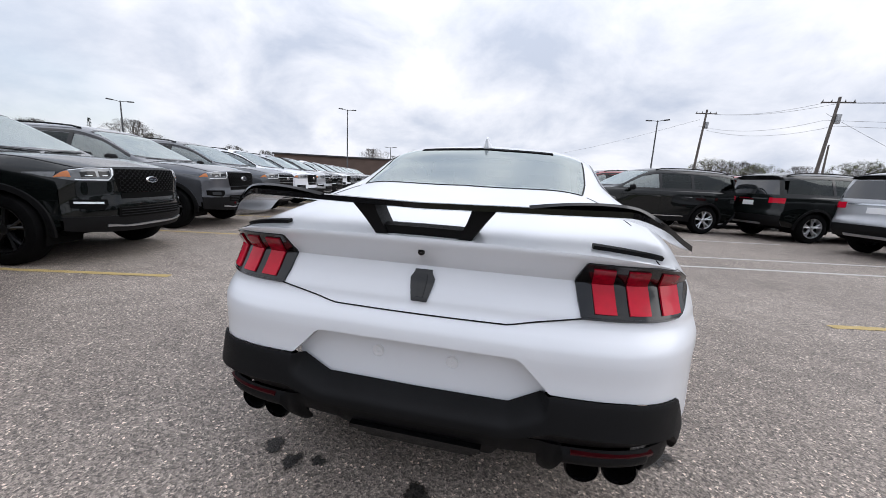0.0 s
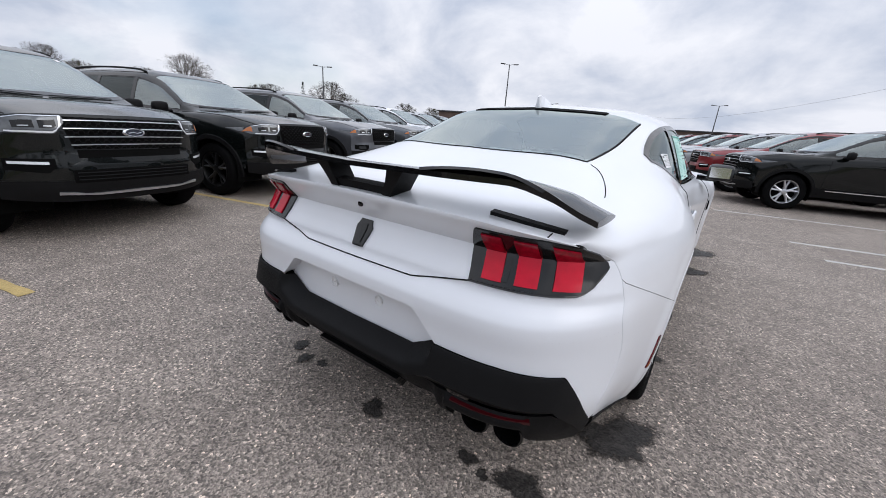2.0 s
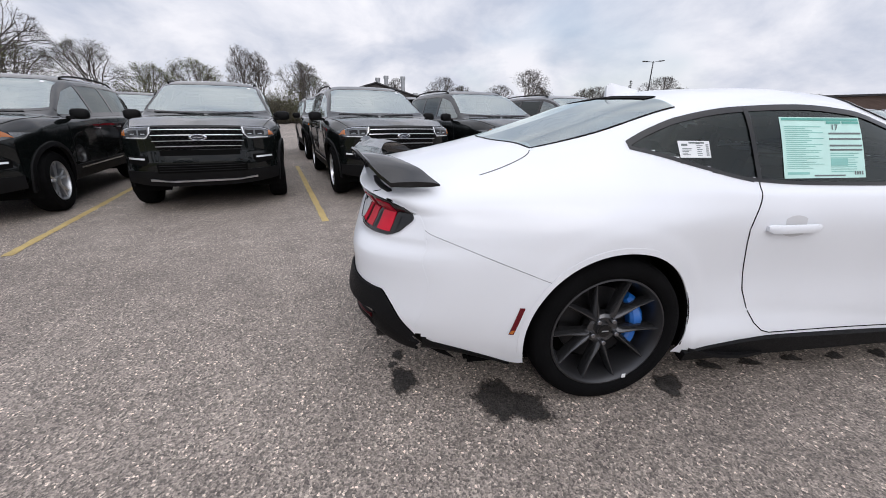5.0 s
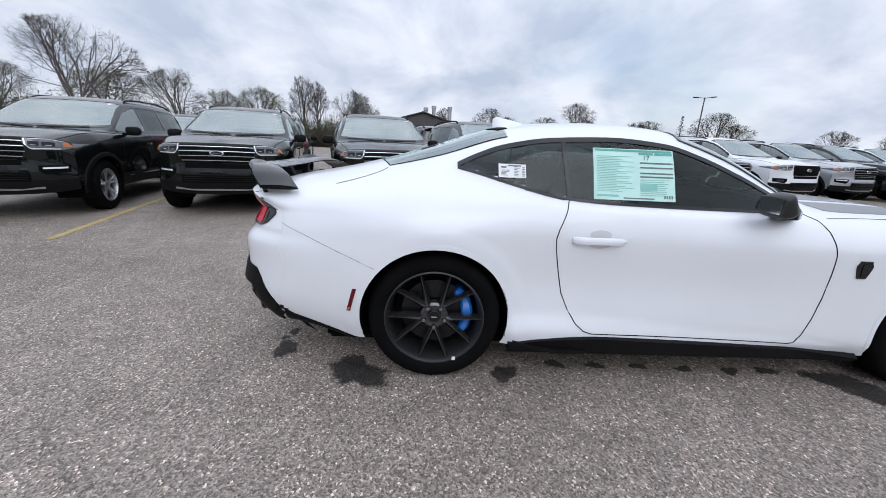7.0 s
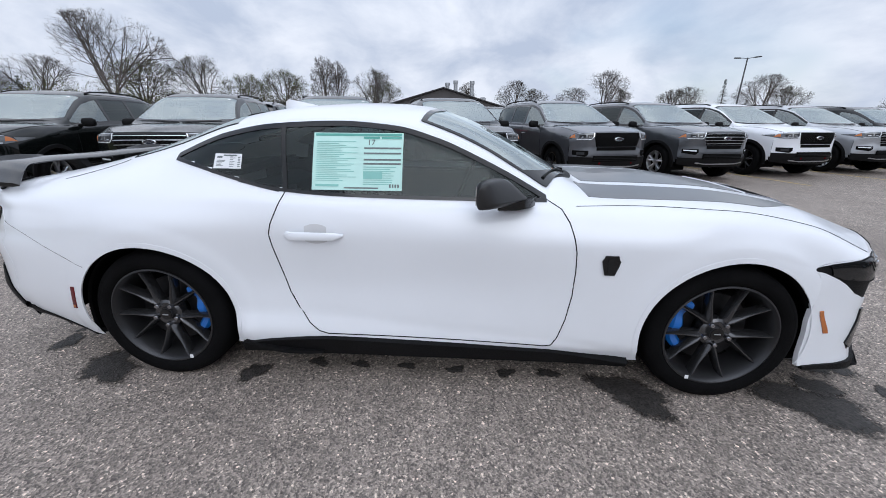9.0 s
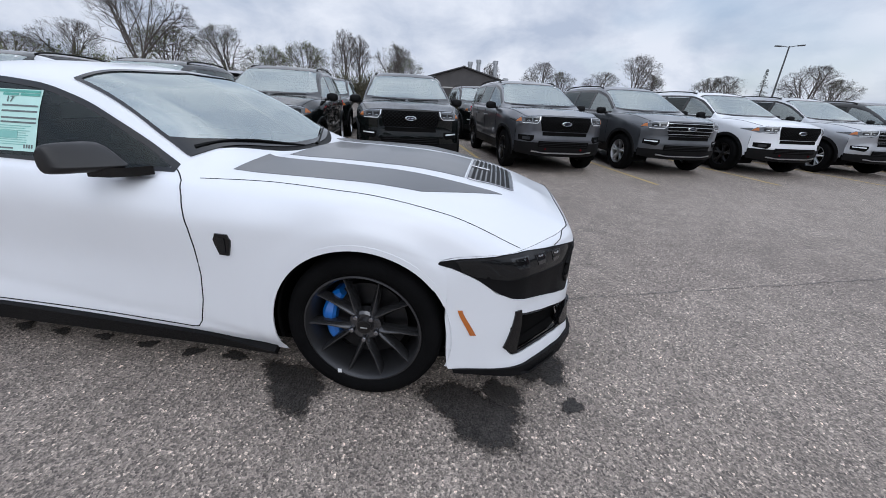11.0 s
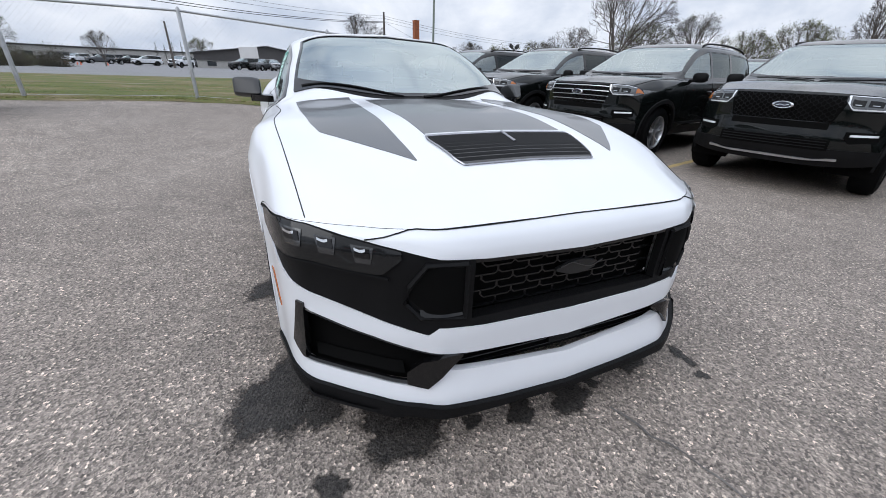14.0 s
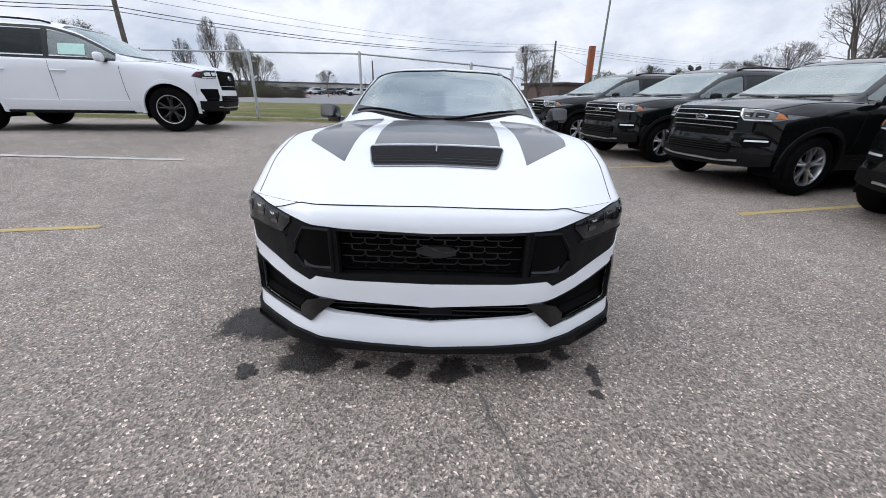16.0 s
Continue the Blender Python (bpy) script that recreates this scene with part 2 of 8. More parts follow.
M = {
    "white_paint": mat("white_paint", (0.715, 0.730, 0.760), 0.38, var=0.015, var_scale=3, coat=0.6),
    "black_paint": mat("black_paint", (0.004, 0.0052, 0.0050), 0.22, var=0.2, var_scale=4, coat=0.75, spec=0.05),
    "dark_grey_paint": mat("dark_grey_paint", (0.075, 0.080, 0.088), 0.32, 0.5, var=0.1, coat=1.0),
    "grey_paint": mat("grey_paint", (0.085, 0.088, 0.098), 0.32, 0.5, var=0.1, coat=1.0),
    "silver_paint": mat("silver_paint", (0.42, 0.43, 0.45), 0.3, 0.6, var=0.05, coat=1.0),
    "red_paint": mat("red_paint", (0.20, 0.012, 0.016), 0.3, 0.2, var=0.1, coat=1.0),
    "satin_black": mat("satin_black", (0.0055, 0.0055, 0.006), 0.55, var=0.15, var_scale=8, grain=0.1, grain_scale=300, bump=0.15, bump_scale=600, spec=0.13),
    "mirror_black": mat("mirror_black", (0.014, 0.014, 0.015), 0.40, var=0.12, var_scale=10, grain=0.1, grain_scale=400, spec=0.45),
    "gloss_black": mat("gloss_black", (0.005, 0.005, 0.0055), 0.14, var=0.2, coat=0.3, spec=0.3),
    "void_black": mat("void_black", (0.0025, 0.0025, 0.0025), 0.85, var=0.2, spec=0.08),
    "lamp_block": mat("lamp_block", (0.045, 0.047, 0.05), 0.2, 0.6, var=0.2, var_scale=30, coat=1.0),
    "gap_black": mat("gap_black", (0.012, 0.012, 0.0125), 0.75, var=0.1, spec=0.1),
    "stripe_grey": mat("stripe_grey", (0.085, 0.088, 0.092), 0.38, 0.2, var=0.06, var_scale=5, grain=0.06, grain_scale=400, coat=0.45),
    "rubber": mat("rubber", (0.0045, 0.0045, 0.0048), 0.8, var=0.25, var_scale=10, grain=0.2, grain_scale=200, bump=0.3, bump_scale=250, spec=0.05),
    "wheel_grey": mat("wheel_grey", (0.10, 0.10, 0.104), 0.22, 0.85, var=0.08, grain=0.05, grain_scale=200),
    "rim_grey": mat("rim_grey", (0.055, 0.055, 0.058), 0.34, 0.7, var=0.1, grain=0.05, grain_scale=200),
    "wheel_black": mat("wheel_black", (0.008, 0.008, 0.0085), 0.3, 0.1, var=0.2),
    "alloy": mat("alloy", (0.55, 0.56, 0.58), 0.3, 0.9, var=0.08),
    "bar_bright": mat("bar_bright", (0.62, 0.63, 0.65), 0.3, 0.9, var=0.05),
    "chrome": mat("chrome", (0.75, 0.76, 0.78), 0.12, 1.0, var=0.04),
    "lug": mat("lug", (0.35, 0.35, 0.37), 0.25, 1.0, var=0.1),
    "disc_steel": mat("disc_steel", (0.035, 0.035, 0.037), 0.4, 0.9, var=0.15, var_scale=40),
    "caliper_blue": mat("caliper_blue", (0.008, 0.115, 0.42), 0.35, var=0.08, coat=0.5),
    "red_lens": mat("red_lens", (0.50, 0.003, 0.022), 0.22, var=0.12, var_scale=25, coat=0.15, spec=0.2),
    "red_lens_shaded": mat("red_lens_shaded", (0.25, 0.002, 0.012), 0.16, var=0.3, var_scale=60, coat=0.2, spec=0.25),
    "red_dark": mat("red_dark", (0.11, 0.003, 0.007), 0.22, var=0.15, coat=0.25, spec=0.3),
    "red_dim": mat("red_dim", (0.045, 0.002, 0.004), 0.35, var=0.15, spec=0.2),
    "amber_lens": mat("amber_lens", (0.42, 0.115, 0.010), 0.2, var=0.1, coat=1.0),
    "lamp_clear": mat("lamp_clear", (0.50, 0.52, 0.55), 0.12, 0.6, var=0.15, var_scale=30, coat=1.0),
    "lamp_grey": mat("lamp_grey", (0.10, 0.105, 0.11), 0.10, 0.5, var=0.3, var_scale=18, coat=1.0),
    "lamp_bright": mat("lamp_bright", (0.80, 0.82, 0.85), 0.15, 0.3, var=0.05, coat=1.0),
    "lamp_smoke": mat("lamp_smoke", (0.009, 0.0095, 0.010), 0.1, var=0.2, coat=0.25, spec=0.25),
    "interior": mat("interior", (0.013, 0.013, 0.014), 0.7, var=0.2, var_scale=12, bump=0.2, bump_scale=200, spec=0.15),
    "glass_side": glass("glass_side", (0.30, 0.36, 0.35), gloss=0.0, ior=1.45),
    "glass_coupe": glass("glass_coupe", (0.50, 0.60, 0.58), gloss=0.29),
    "glass_back": glass("glass_back", (0.40, 0.48, 0.47), gloss=0.22),
    "glass_screen": glass("glass_screen", (0.60, 0.67, 0.66), gloss=0.24),
    "glass_suv_side": glass("glass_suv_side", (0.30, 0.35, 0.35), gloss=0.14),
    "glass_dark": glass("glass_dark", (0.06, 0.065, 0.07), gloss=0.0, ior=1.42),
    "paper_green": mat("paper_green", (0.48, 0.71, 0.65), 0.6, var=0.05, var_scale=12),
    "paper_white": mat("paper_white", (0.72, 0.73, 0.74), 0.6, var=0.04),
    "print_grey": mat("print_grey", (0.12, 0.14, 0.14), 0.6, var=0.1),
    "print_green": mat("print_green", (0.10, 0.36, 0.30), 0.6, var=0.1),
    "print_pale": mat("print_pale", (0.22, 0.48, 0.43), 0.6, var=0.1),
    "cup_shade": mat("cup_shade", (0.55, 0.55, 0.56), 0.45, var=0.03),
    "fuzzy_white": mat("fuzzy_white", (0.74, 0.74, 0.75), 0.45, var=0.03),
    "steel_galv": mat("steel_galv", (0.38, 0.39, 0.40), 0.45, 0.6, var=0.15, var_scale=8, grain=0.1),
    "wire_dull": mat("wire_dull", (0.19, 0.195, 0.20), 0.6, 0.3, var=0.15),
    "pole_green": mat("pole_green", (0.16, 0.19, 0.16), 0.6, var=0.15),
    "pole_dark": mat("pole_dark", (0.055, 0.058, 0.062), 0.5, var=0.15),
    "timber": mat("timber", (0.11, 0.095, 0.085), 0.85, var=0.25, var_scale=3, grain=0.2, grain_scale=30, bump=0.4, bump_scale=30),
    "brown_post": mat("brown_post", (0.26, 0.075, 0.022), 0.65, var=0.15, var_scale=3, grain=0.1, grain_scale=20),
    "wire": mat("wire", (0.02, 0.02, 0.022), 0.6, var=0.1),
    "bark": mat("bark", (0.10, 0.085, 0.075), 0.9, var=0.25, var_scale=2, grain=0.2, grain_scale=20),
    "twig": mat("twig", (0.070, 0.060, 0.052), 0.9, isle=0.3),
    "bud_green": mat("bud_green", (0.13, 0.15, 0.045), 0.8, isle=0.45),
    "bush_green": mat("bush_green", (0.060, 0.055, 0.028), 0.85, isle=0.5),
    "pine_green": mat("pine_green", (0.018, 0.032, 0.018), 0.85, isle=0.5),
    "roof_dark": mat("roof_dark", (0.045, 0.043, 0.045), 0.8, var=0.2, var_scale=1.0, grain=0.15, grain_scale=15),
    "wall_dark": mat("wall_dark", (0.07, 0.066, 0.066), 0.85, var=0.15, var_scale=0.8, grain=0.1, grain_scale=10),
    "wall_light": mat("wall_light", (0.42, 0.41, 0.39), 0.8, var=0.1, var_scale=0.4, grain=0.05, grain_scale=5),
    "wall_brown": mat("wall_brown", (0.11, 0.075, 0.06), 0.8, var=0.15, var_scale=0.4, grain=0.08, grain_scale=5),
    "window_dark": mat("window_dark", (0.02, 0.024, 0.028), 0.15, var=0.2),
    "cone_orange": mat("cone_orange", (0.65, 0.10, 0.02), 0.5, var=0.1),
    "flood_black": mat("flood_black", (0.02, 0.02, 0.02), 0.5, var=0.1),
    "road_far": mat("road_far", (0.20, 0.20, 0.205), 0.85, var=0.08, var_scale=0.3, grain=0.1, grain_scale=8),
    "sign_white": mat("sign_white", (0.7, 0.7, 0.7), 0.5, var=0.05),
}
for pane in ("glass_side", "glass_screen", "glass_dark"):
    M[pane].use_backface_culling = False


def paint_line(name, col):
    """Worn road paint: colour broken up by grit and gaps."""
    m = mat(name, col, 0.75, var=0.12, var_scale=4, grain=0.18, grain_scale=90, bump=0.5, bump_scale=180)
    return m


M["line_yellow"] = paint_line("line_yellow", (0.42, 0.31, 0.12))
M["line_white"] = paint_line("line_white", (0.45, 0.44, 0.42))


def asphalt_material():
    """Weathered asphalt: pale and dark chips in grey binder, large stains, oil-dark traces, fine relief."""
    m = bpy.data.materials.new("asphalt")
    m.use_nodes = True
    nt = m.node_tree
    N, L = nt.nodes.new, nt.links.new
    b = nt.nodes["Principled BSDF"]
    tc = N("ShaderNodeTexCoord")
    big = N("ShaderNodeTexNoise"); big.inputs["Scale"].default_value = 0.35; big.inputs["Detail"].default_value = 6; big.inputs["Roughness"].default_value = 0.6
    mid = N("ShaderNodeTexNoise"); mid.inputs["Scale"].default_value = 4.0; mid.inputs["Detail"].default_value = 4
    v1 = N("ShaderNodeTexVoronoi"); v1.inputs["Scale"].default_value = 112.0
    v2 = N("ShaderNodeTexVoronoi"); v2.inputs["Scale"].default_value = 215.0
    n3 = N("ShaderNodeTexNoise"); n3.inputs["Scale"].default_value = 260.0; n3.inputs["Detail"].default_value = 2
    for n in (big, mid, v1, v2, n3):
        L(tc.outputs["Object"], n.inputs["Vector"])
    base = N("ShaderNodeValToRGB")
    base.color_ramp.elements[0].position, base.color_ramp.elements[0].color = 0.3, (0.205, 0.173, 0.149, 1)
    base.color_ramp.elements[1].position, base.color_ramp.elements[1].color = 0.72, (0.315, 0.270, 0.234, 1)
    L(big.outputs["Fac"], base.inputs[0])
    # chips: each cell a random grey, a few nearly white, many dark
    sep = N("ShaderNodeSeparateColor"); L(v1.outputs["Color"], sep.inputs[0])
    chip = N("ShaderNodeValToRGB")
    e = chip.color_ramp.elements
    e[0].position, e[0].color = 0.0, (0.26, 0.26, 0.26, 1)
    e[1].position, e[1].color = 1.0, (3.0, 2.95, 2.85, 1)
    k = chip.color_ramp.elements.new(0.55); k.color = (0.90, 0.90, 0.90, 1)
    k = chip.color_ramp.elements.new(0.93); k.color = (1.30, 1.29, 1.26, 1)
    L(sep.outputs[0], chip.inputs[0])
    mul = N("ShaderNodeMix"); mul.data_type = "RGBA"; mul.blend_type = "MULTIPLY"; mul.inputs["Factor"].default_value = 0.85
    L(base.outputs[0], mul.inputs["A"]); L(chip.outputs[0], mul.inputs["B"])
    sep2 = N("ShaderNodeSeparateColor"); L(v2.outputs["Color"], sep2.inputs[0])
    mr = N("ShaderNodeMapRange"); mr.inputs["To Min"].default_value, mr.inputs["To Max"].default_value = 0.55, 1.45
    L(sep2.outputs[1], mr.inputs["Value"])
    sc = N("ShaderNodeVectorMath"); sc.operation = "SCALE"
    L(mul.outputs["Result"], sc.inputs[0]); L(mr.outputs[0], sc.inputs["Scale"])
    mr2 = N("ShaderNodeMapRange"); mr2.inputs["From Min"].default_value, mr2.inputs["From Max"].default_value = 0.3, 0.7
    mr2.inputs["To Min"].default_value, mr2.inputs["To Max"].default_value = 0.86, 1.12
    L(mid.outputs["Fac"], mr2.inputs["Value"])
    sc2 = N("ShaderNodeVectorMath"); sc2.operation = "SCALE"
    L(sc.outputs[0], sc2.inputs[0]); L(mr2.outputs[0], sc2.inputs["Scale"])
    L(sc2.outputs[0], b.inputs["Base Color"])
    b.inputs["Roughness"].default_value = 0.74
    b.inputs["Specular IOR Level"].default_value = 0.45
    bp = N("ShaderNodeBump"); bp.inputs["Strength"].default_value = 0.7; bp.inputs["Distance"].default_value = 0.004
    L(v1.outputs["Distance"], bp.inputs["Height"]); L(bp.outputs[0], b.inputs["Normal"])
    return m


M["asphalt"] = asphalt_material()


def wet_material():
    """Damp asphalt that breaks up towards the rim of each patch (attribute "damp": 1 inside, 0 at the rim)."""
    m = mat("wet_asphalt", (0.036, 0.032, 0.029), 0.5, var=0.4, var_scale=30, grain=0.9, grain_scale=130, bump=0.8, bump_scale=110, spec=0.3)
    nt = m.node_tree
    b, o = nt.nodes["Principled BSDF"], nt.nodes["Material Output"]
    at = nt.nodes.new("ShaderNodeAttribute")
    at.attribute_name = "damp"
    tc = nt.nodes.new("ShaderNodeTexCoord")
    n = nt.nodes.new("ShaderNodeTexNoise")
    n.inputs["Scale"].default_value, n.inputs["Detail"].default_value, n.inputs["Roughness"].default_value = 45.0, 5.0, 0.7
    nt.links.new(tc.outputs["Object"], n.inputs["Vector"])
    ad = nt.nodes.new("ShaderNodeMath")
    ad.operation = "ADD"
    nt.links.new(at.outputs["Fac"], ad.inputs[0])
    nt.links.new(n.outputs["Fac"], ad.inputs[1])
    mr = nt.nodes.new("ShaderNodeMapRange")
    mr.inputs["From Min"].default_value, mr.inputs["From Max"].default_value = 0.70, 1.05
    mr.inputs["To Min"].default_value, mr.inputs["To Max"].default_value = 0.0, 0.96
    nt.links.new(ad.outputs[0], mr.inputs["Value"])
    t = nt.nodes.new("ShaderNodeBsdfTransparent")
    x = nt.nodes.new("ShaderNodeMixShader")
    nt.links.new(mr.outputs[0], x.inputs[0])
    nt.links.new(t.outputs[0], x.inputs[1])
    nt.links.new(b.outputs[0], x.inputs[2])
    nt.links.new(x.outputs[0], o.inputs[0])
    return m


M["wet"] = wet_material()
M["seam"] = mat("tar_seam", (0.115, 0.106, 0.10), 0.75, var=0.2, var_scale=6, grain=0.3, grain_scale=120)


def grass_material():
    """Worn turf: green with brown dead patches and bare pale dirt showing through."""
    m = mat("grass", (0.1, 0.11, 0.03), 0.92, bump=0.5, bump_scale=22, spec=0.15)
    nt = m.node_tree
    b = nt.nodes["Principled BSDF"]
    tc = nt.nodes.new("ShaderNodeTexCoord")
    mp = nt.nodes.new("ShaderNodeMapping")
    mp.inputs["Scale"].default_value = (0.55, 1.0, 1.0)
    nt.links.new(tc.outputs["Object"], mp.inputs["Vector"])
    mixed = []
    for scale, detail in ((0.9, 7.0), (14.0, 5.0)):
        n = nt.nodes.new("ShaderNodeTexNoise")
        n.inputs["Scale"].default_value, n.inputs["Detail"].default_value, n.inputs["Roughness"].default_value = scale, detail, 0.68
        nt.links.new(mp.outputs[0], n.inputs["Vector"])
        mixed.append(n)
    av = nt.nodes.new("ShaderNodeMath")
    av.operation = "MULTIPLY_ADD"
    av.inputs[1].default_value = 0.35
    nt.links.new(mixed[1].outputs["Fac"], av.inputs[0])
    nt.links.new(mixed[0].outputs["Fac"], av.inputs[2])
    r = nt.nodes.new("ShaderNodeValToRGB")
    el = r.color_ramp.elements
    el[0].position, el[0].color = 0.50, (0.060, 0.085, 0.022, 1)
    el[1].position, el[1].color = 0.92, (0.34, 0.30, 0.23, 1)
    for pos, col in ((0.64, (0.115, 0.130, 0.042, 1)), (0.73, (0.150, 0.125, 0.060, 1)), (0.82, (0.235, 0.195, 0.125, 1))):
        e = el.new(pos)
        e.color = col
    nt.links.new(av.outputs[0], r.inputs[0])
    nt.links.new(r.outputs[0], b.inputs["Base Color"])
    return m


M["grass"] = grass_material()
M["dirt"] = mat("dirt", (0.19, 0.16, 0.13), 0.9, var=0.25, var_scale=1.2, grain=0.2, grain_scale=20)
M["grass_blade"] = mat("grass_blade", (0.165, 0.180, 0.060), 0.9, isle=0.5, spec=0.1)


# mesh tools
def part(name, bm, material, parent=None, label="", smooth=True, sharp=38):
    """Link a bmesh as one mesh object under a thing or a part."""
    bmesh.ops.recalc_face_normals(bm, faces=bm.faces)
    me = bpy.data.meshes.new(name)
    bm.to_mesh(me)
    bm.free()
    me.materials.append(M[material])
    if smooth:
        me.polygons.foreach_set("use_smooth", [True] * len(me.polygons))
        me.set_sharp_from_angle(angle=radians(sharp))
    ob = new(name, me)
    ob.parent = parent
    if label:
        tagged(ob, label)
    return ob


def thing(name, label, category, group="", kind="", at=None):
    ob = new(name)
    ob.empty_display_size = 0.2
    if at is not None:
        ob.matrix_world = at
    return tagged(ob, label, category, group, kind)


def box_bm(size, at=(0, 0, 0), bevel=0.0, rot=(0, 0, 0), bm=None):
    """A bevelled box, added to bm."""
    tmp = bmesh.new()
    bmesh.ops.create_cube(tmp, size=1.0)
    bmesh.ops.scale(tmp, vec=size, verts=tmp.verts)
    if bevel:
        bmesh.ops.bevel(tmp, geom=tmp.edges, offset=bevel, segments=2, affect="EDGES")
    bmesh.ops.transform(tmp, matrix=pose(*at, *rot), verts=tmp.verts)
    return join(bm, tmp)


def join(bm, tmp):
    if bm is None:
        return tmp
    me = bpy.data.meshes.new("tmp")
    tmp.to_mesh(me)
    tmp.free()
    bm.from_mesh(me)
    bpy.data.meshes.remove(me)
    return bm


def pod(size, at=(0, 0, 0), rot=(0, 0, 0), power=.55, n=16, bm=None):
    """A rounded block: a superellipsoid of the given size."""
    tmp = bmesh.new()
    rings = []
    for i in range(n // 2 + 1):
        v = math.pi * (i / (n // 2) - .5)
        cv, sv = math.cos(v), math.sin(v)
        cv, sv = abs(cv) ** power, math.copysign(abs(sv) ** power, sv)
        ring = []
        for k in range(n):
            u = 2 * math.pi * k / n
            c, s = math.cos(u), math.sin(u)
            ring.append(tmp.verts.new((size[0] / 2 * cv * math.copysign(abs(c) ** power, c), size[1] / 2 * cv * math.copysign(abs(s) ** power, s), size[2] / 2 * sv)))
        rings.append(ring)
    for p, q in zip(rings, rings[1:]):
        for k in range(n):
            tmp.faces.new((p[k], p[(k + 1) % n], q[(k + 1) % n], q[k]))
    bmesh.ops.remove_doubles(tmp, verts=tmp.verts, dist=1e-5)
    bmesh.ops.transform(tmp, matrix=pose(*at, *rot), verts=tmp.verts)
    return join(bm, tmp)


def lathe(profile, n=40, axis="x", close=False):
    """Turn (along, radius) pairs round an axis."""
    bm = bmesh.new()
    rings = []
    for a, r in profile:
        ring = []
        for i in range(n):
            t = 2 * math.pi * i / n
            c, s = r * math.cos(t), r * math.sin(t)
            ring.append(bm.verts.new({"x": (a, c, s), "y": (c, a, s), "z": (c, s, a)}[axis]))
        rings.append(ring)
    pairs = list(zip(rings, rings[1:])) + ([(rings[-1], rings[0])] if close else [])
    for p, q in pairs:
        for i in range(n):
            bm.faces.new((p[i], p[(i + 1) % n], q[(i + 1) % n], q[i]))
    return bm


def tube(points, radius, n=6, bm=None, flat=1.0, taper=None):
    """A tube along points; taper gives a radius factor for each point."""
    bm = bm or bmesh.new()
    pts = [Vector(p) for p in points]
    rings = []
    for i, p in enumerate(pts):
        d = (pts[min(i + 1, len(pts) - 1)] - pts[max(i - 1, 0)])
        d = d.normalized() if d.length > 1e-9 else Vector((0, 0, 1))
        a = d.cross(Vector((0, 0, 1)))
        if a.length < 0.05:
            a = d.cross(Vector((1, 0, 0)))
        a.normalize()
        b = d.cross(a)
        r = radius * (taper[i] if taper else 1.0)
        rings.append([bm.verts.new(p + a * (r * math.cos(2 * math.pi * k / n)) + b * (r * flat * math.sin(2 * math.pi * k / n))) for k in range(n)])
    for p, q in zip(rings, rings[1:]):
        for k in range(n):
            bm.faces.new((p[k], p[(k + 1) % n], q[(k + 1) % n], q[k]))
    if n > 2:
        bm.faces.new(rings[0])
        bm.faces.new(rings[-1][::-1])
    return bm


def sheet(fn, nu, nv, out=(0, 1, 0), lift=0.0, skirt=0.006, mirror=False, bm=None):
    """A grid over fn(a, b), a and b from 0 to 1, lifted along its normal, with an edge that goes back by skirt."""
    bm = bm or bmesh.new()
    pts = np.array([[fn(a, b) for b in np.linspace(0, 1, nv + 1)] for a in np.linspace(0, 1, nu + 1)], float)
    du = np.gradient(pts, axis=0)
    dv = np.gradient(pts, axis=1)
    nor = np.cross(du, dv)
    ln = np.linalg.norm(nor, axis=2, keepdims=True)
    nor = np.where(ln > 1e-12, nor / np.maximum(ln, 1e-12), np.array(out, float))
    nor *= np.where((nor @ np.array(out, float)).mean() < 0, -1.0, 1.0)
    for flip in ((1.0, -1.0) if mirror else (1.0,)):
        f3 = np.array((flip, 1, 1))
        top = [[bm.verts.new(tuple((pts[i, j] + nor[i, j] * lift) * f3)) for j in range(nv + 1)] for i in range(nu + 1)]
        for i in range(nu):
            for j in range(nv):
                bm.faces.new((top[i][j], top[i + 1][j], top[i + 1][j + 1], top[i][j + 1]))
        if skirt:
            loop = [(i, 0) for i in range(nu)] + [(nu, j) for j in range(nv)] + [(i, nv) for i in range(nu, 0, -1)] + [(0, j) for j in range(nv, 0, -1)]
            low = [bm.verts.new(tuple((pts[i, j] + nor[i, j] * (lift - skirt)) * f3)) for i, j in loop]
            for k in range(len(loop)):
                a, b = loop[k], loop[(k + 1) % len(loop)]
                bm.faces.new((top[a[0]][a[1]], top[b[0]][b[1]], low[(k + 1) % len(loop)], low[k]))
    return bm


def smoothstep(a, b, x):
    t = min(1.0, max(0.0, (x - a) / (b - a)))
    return t * t * (3 - 2 * t)


def lin(x, *pairs):
    return float(np.interp(x, [p[0] for p in pairs], [p[1] for p in pairs]))


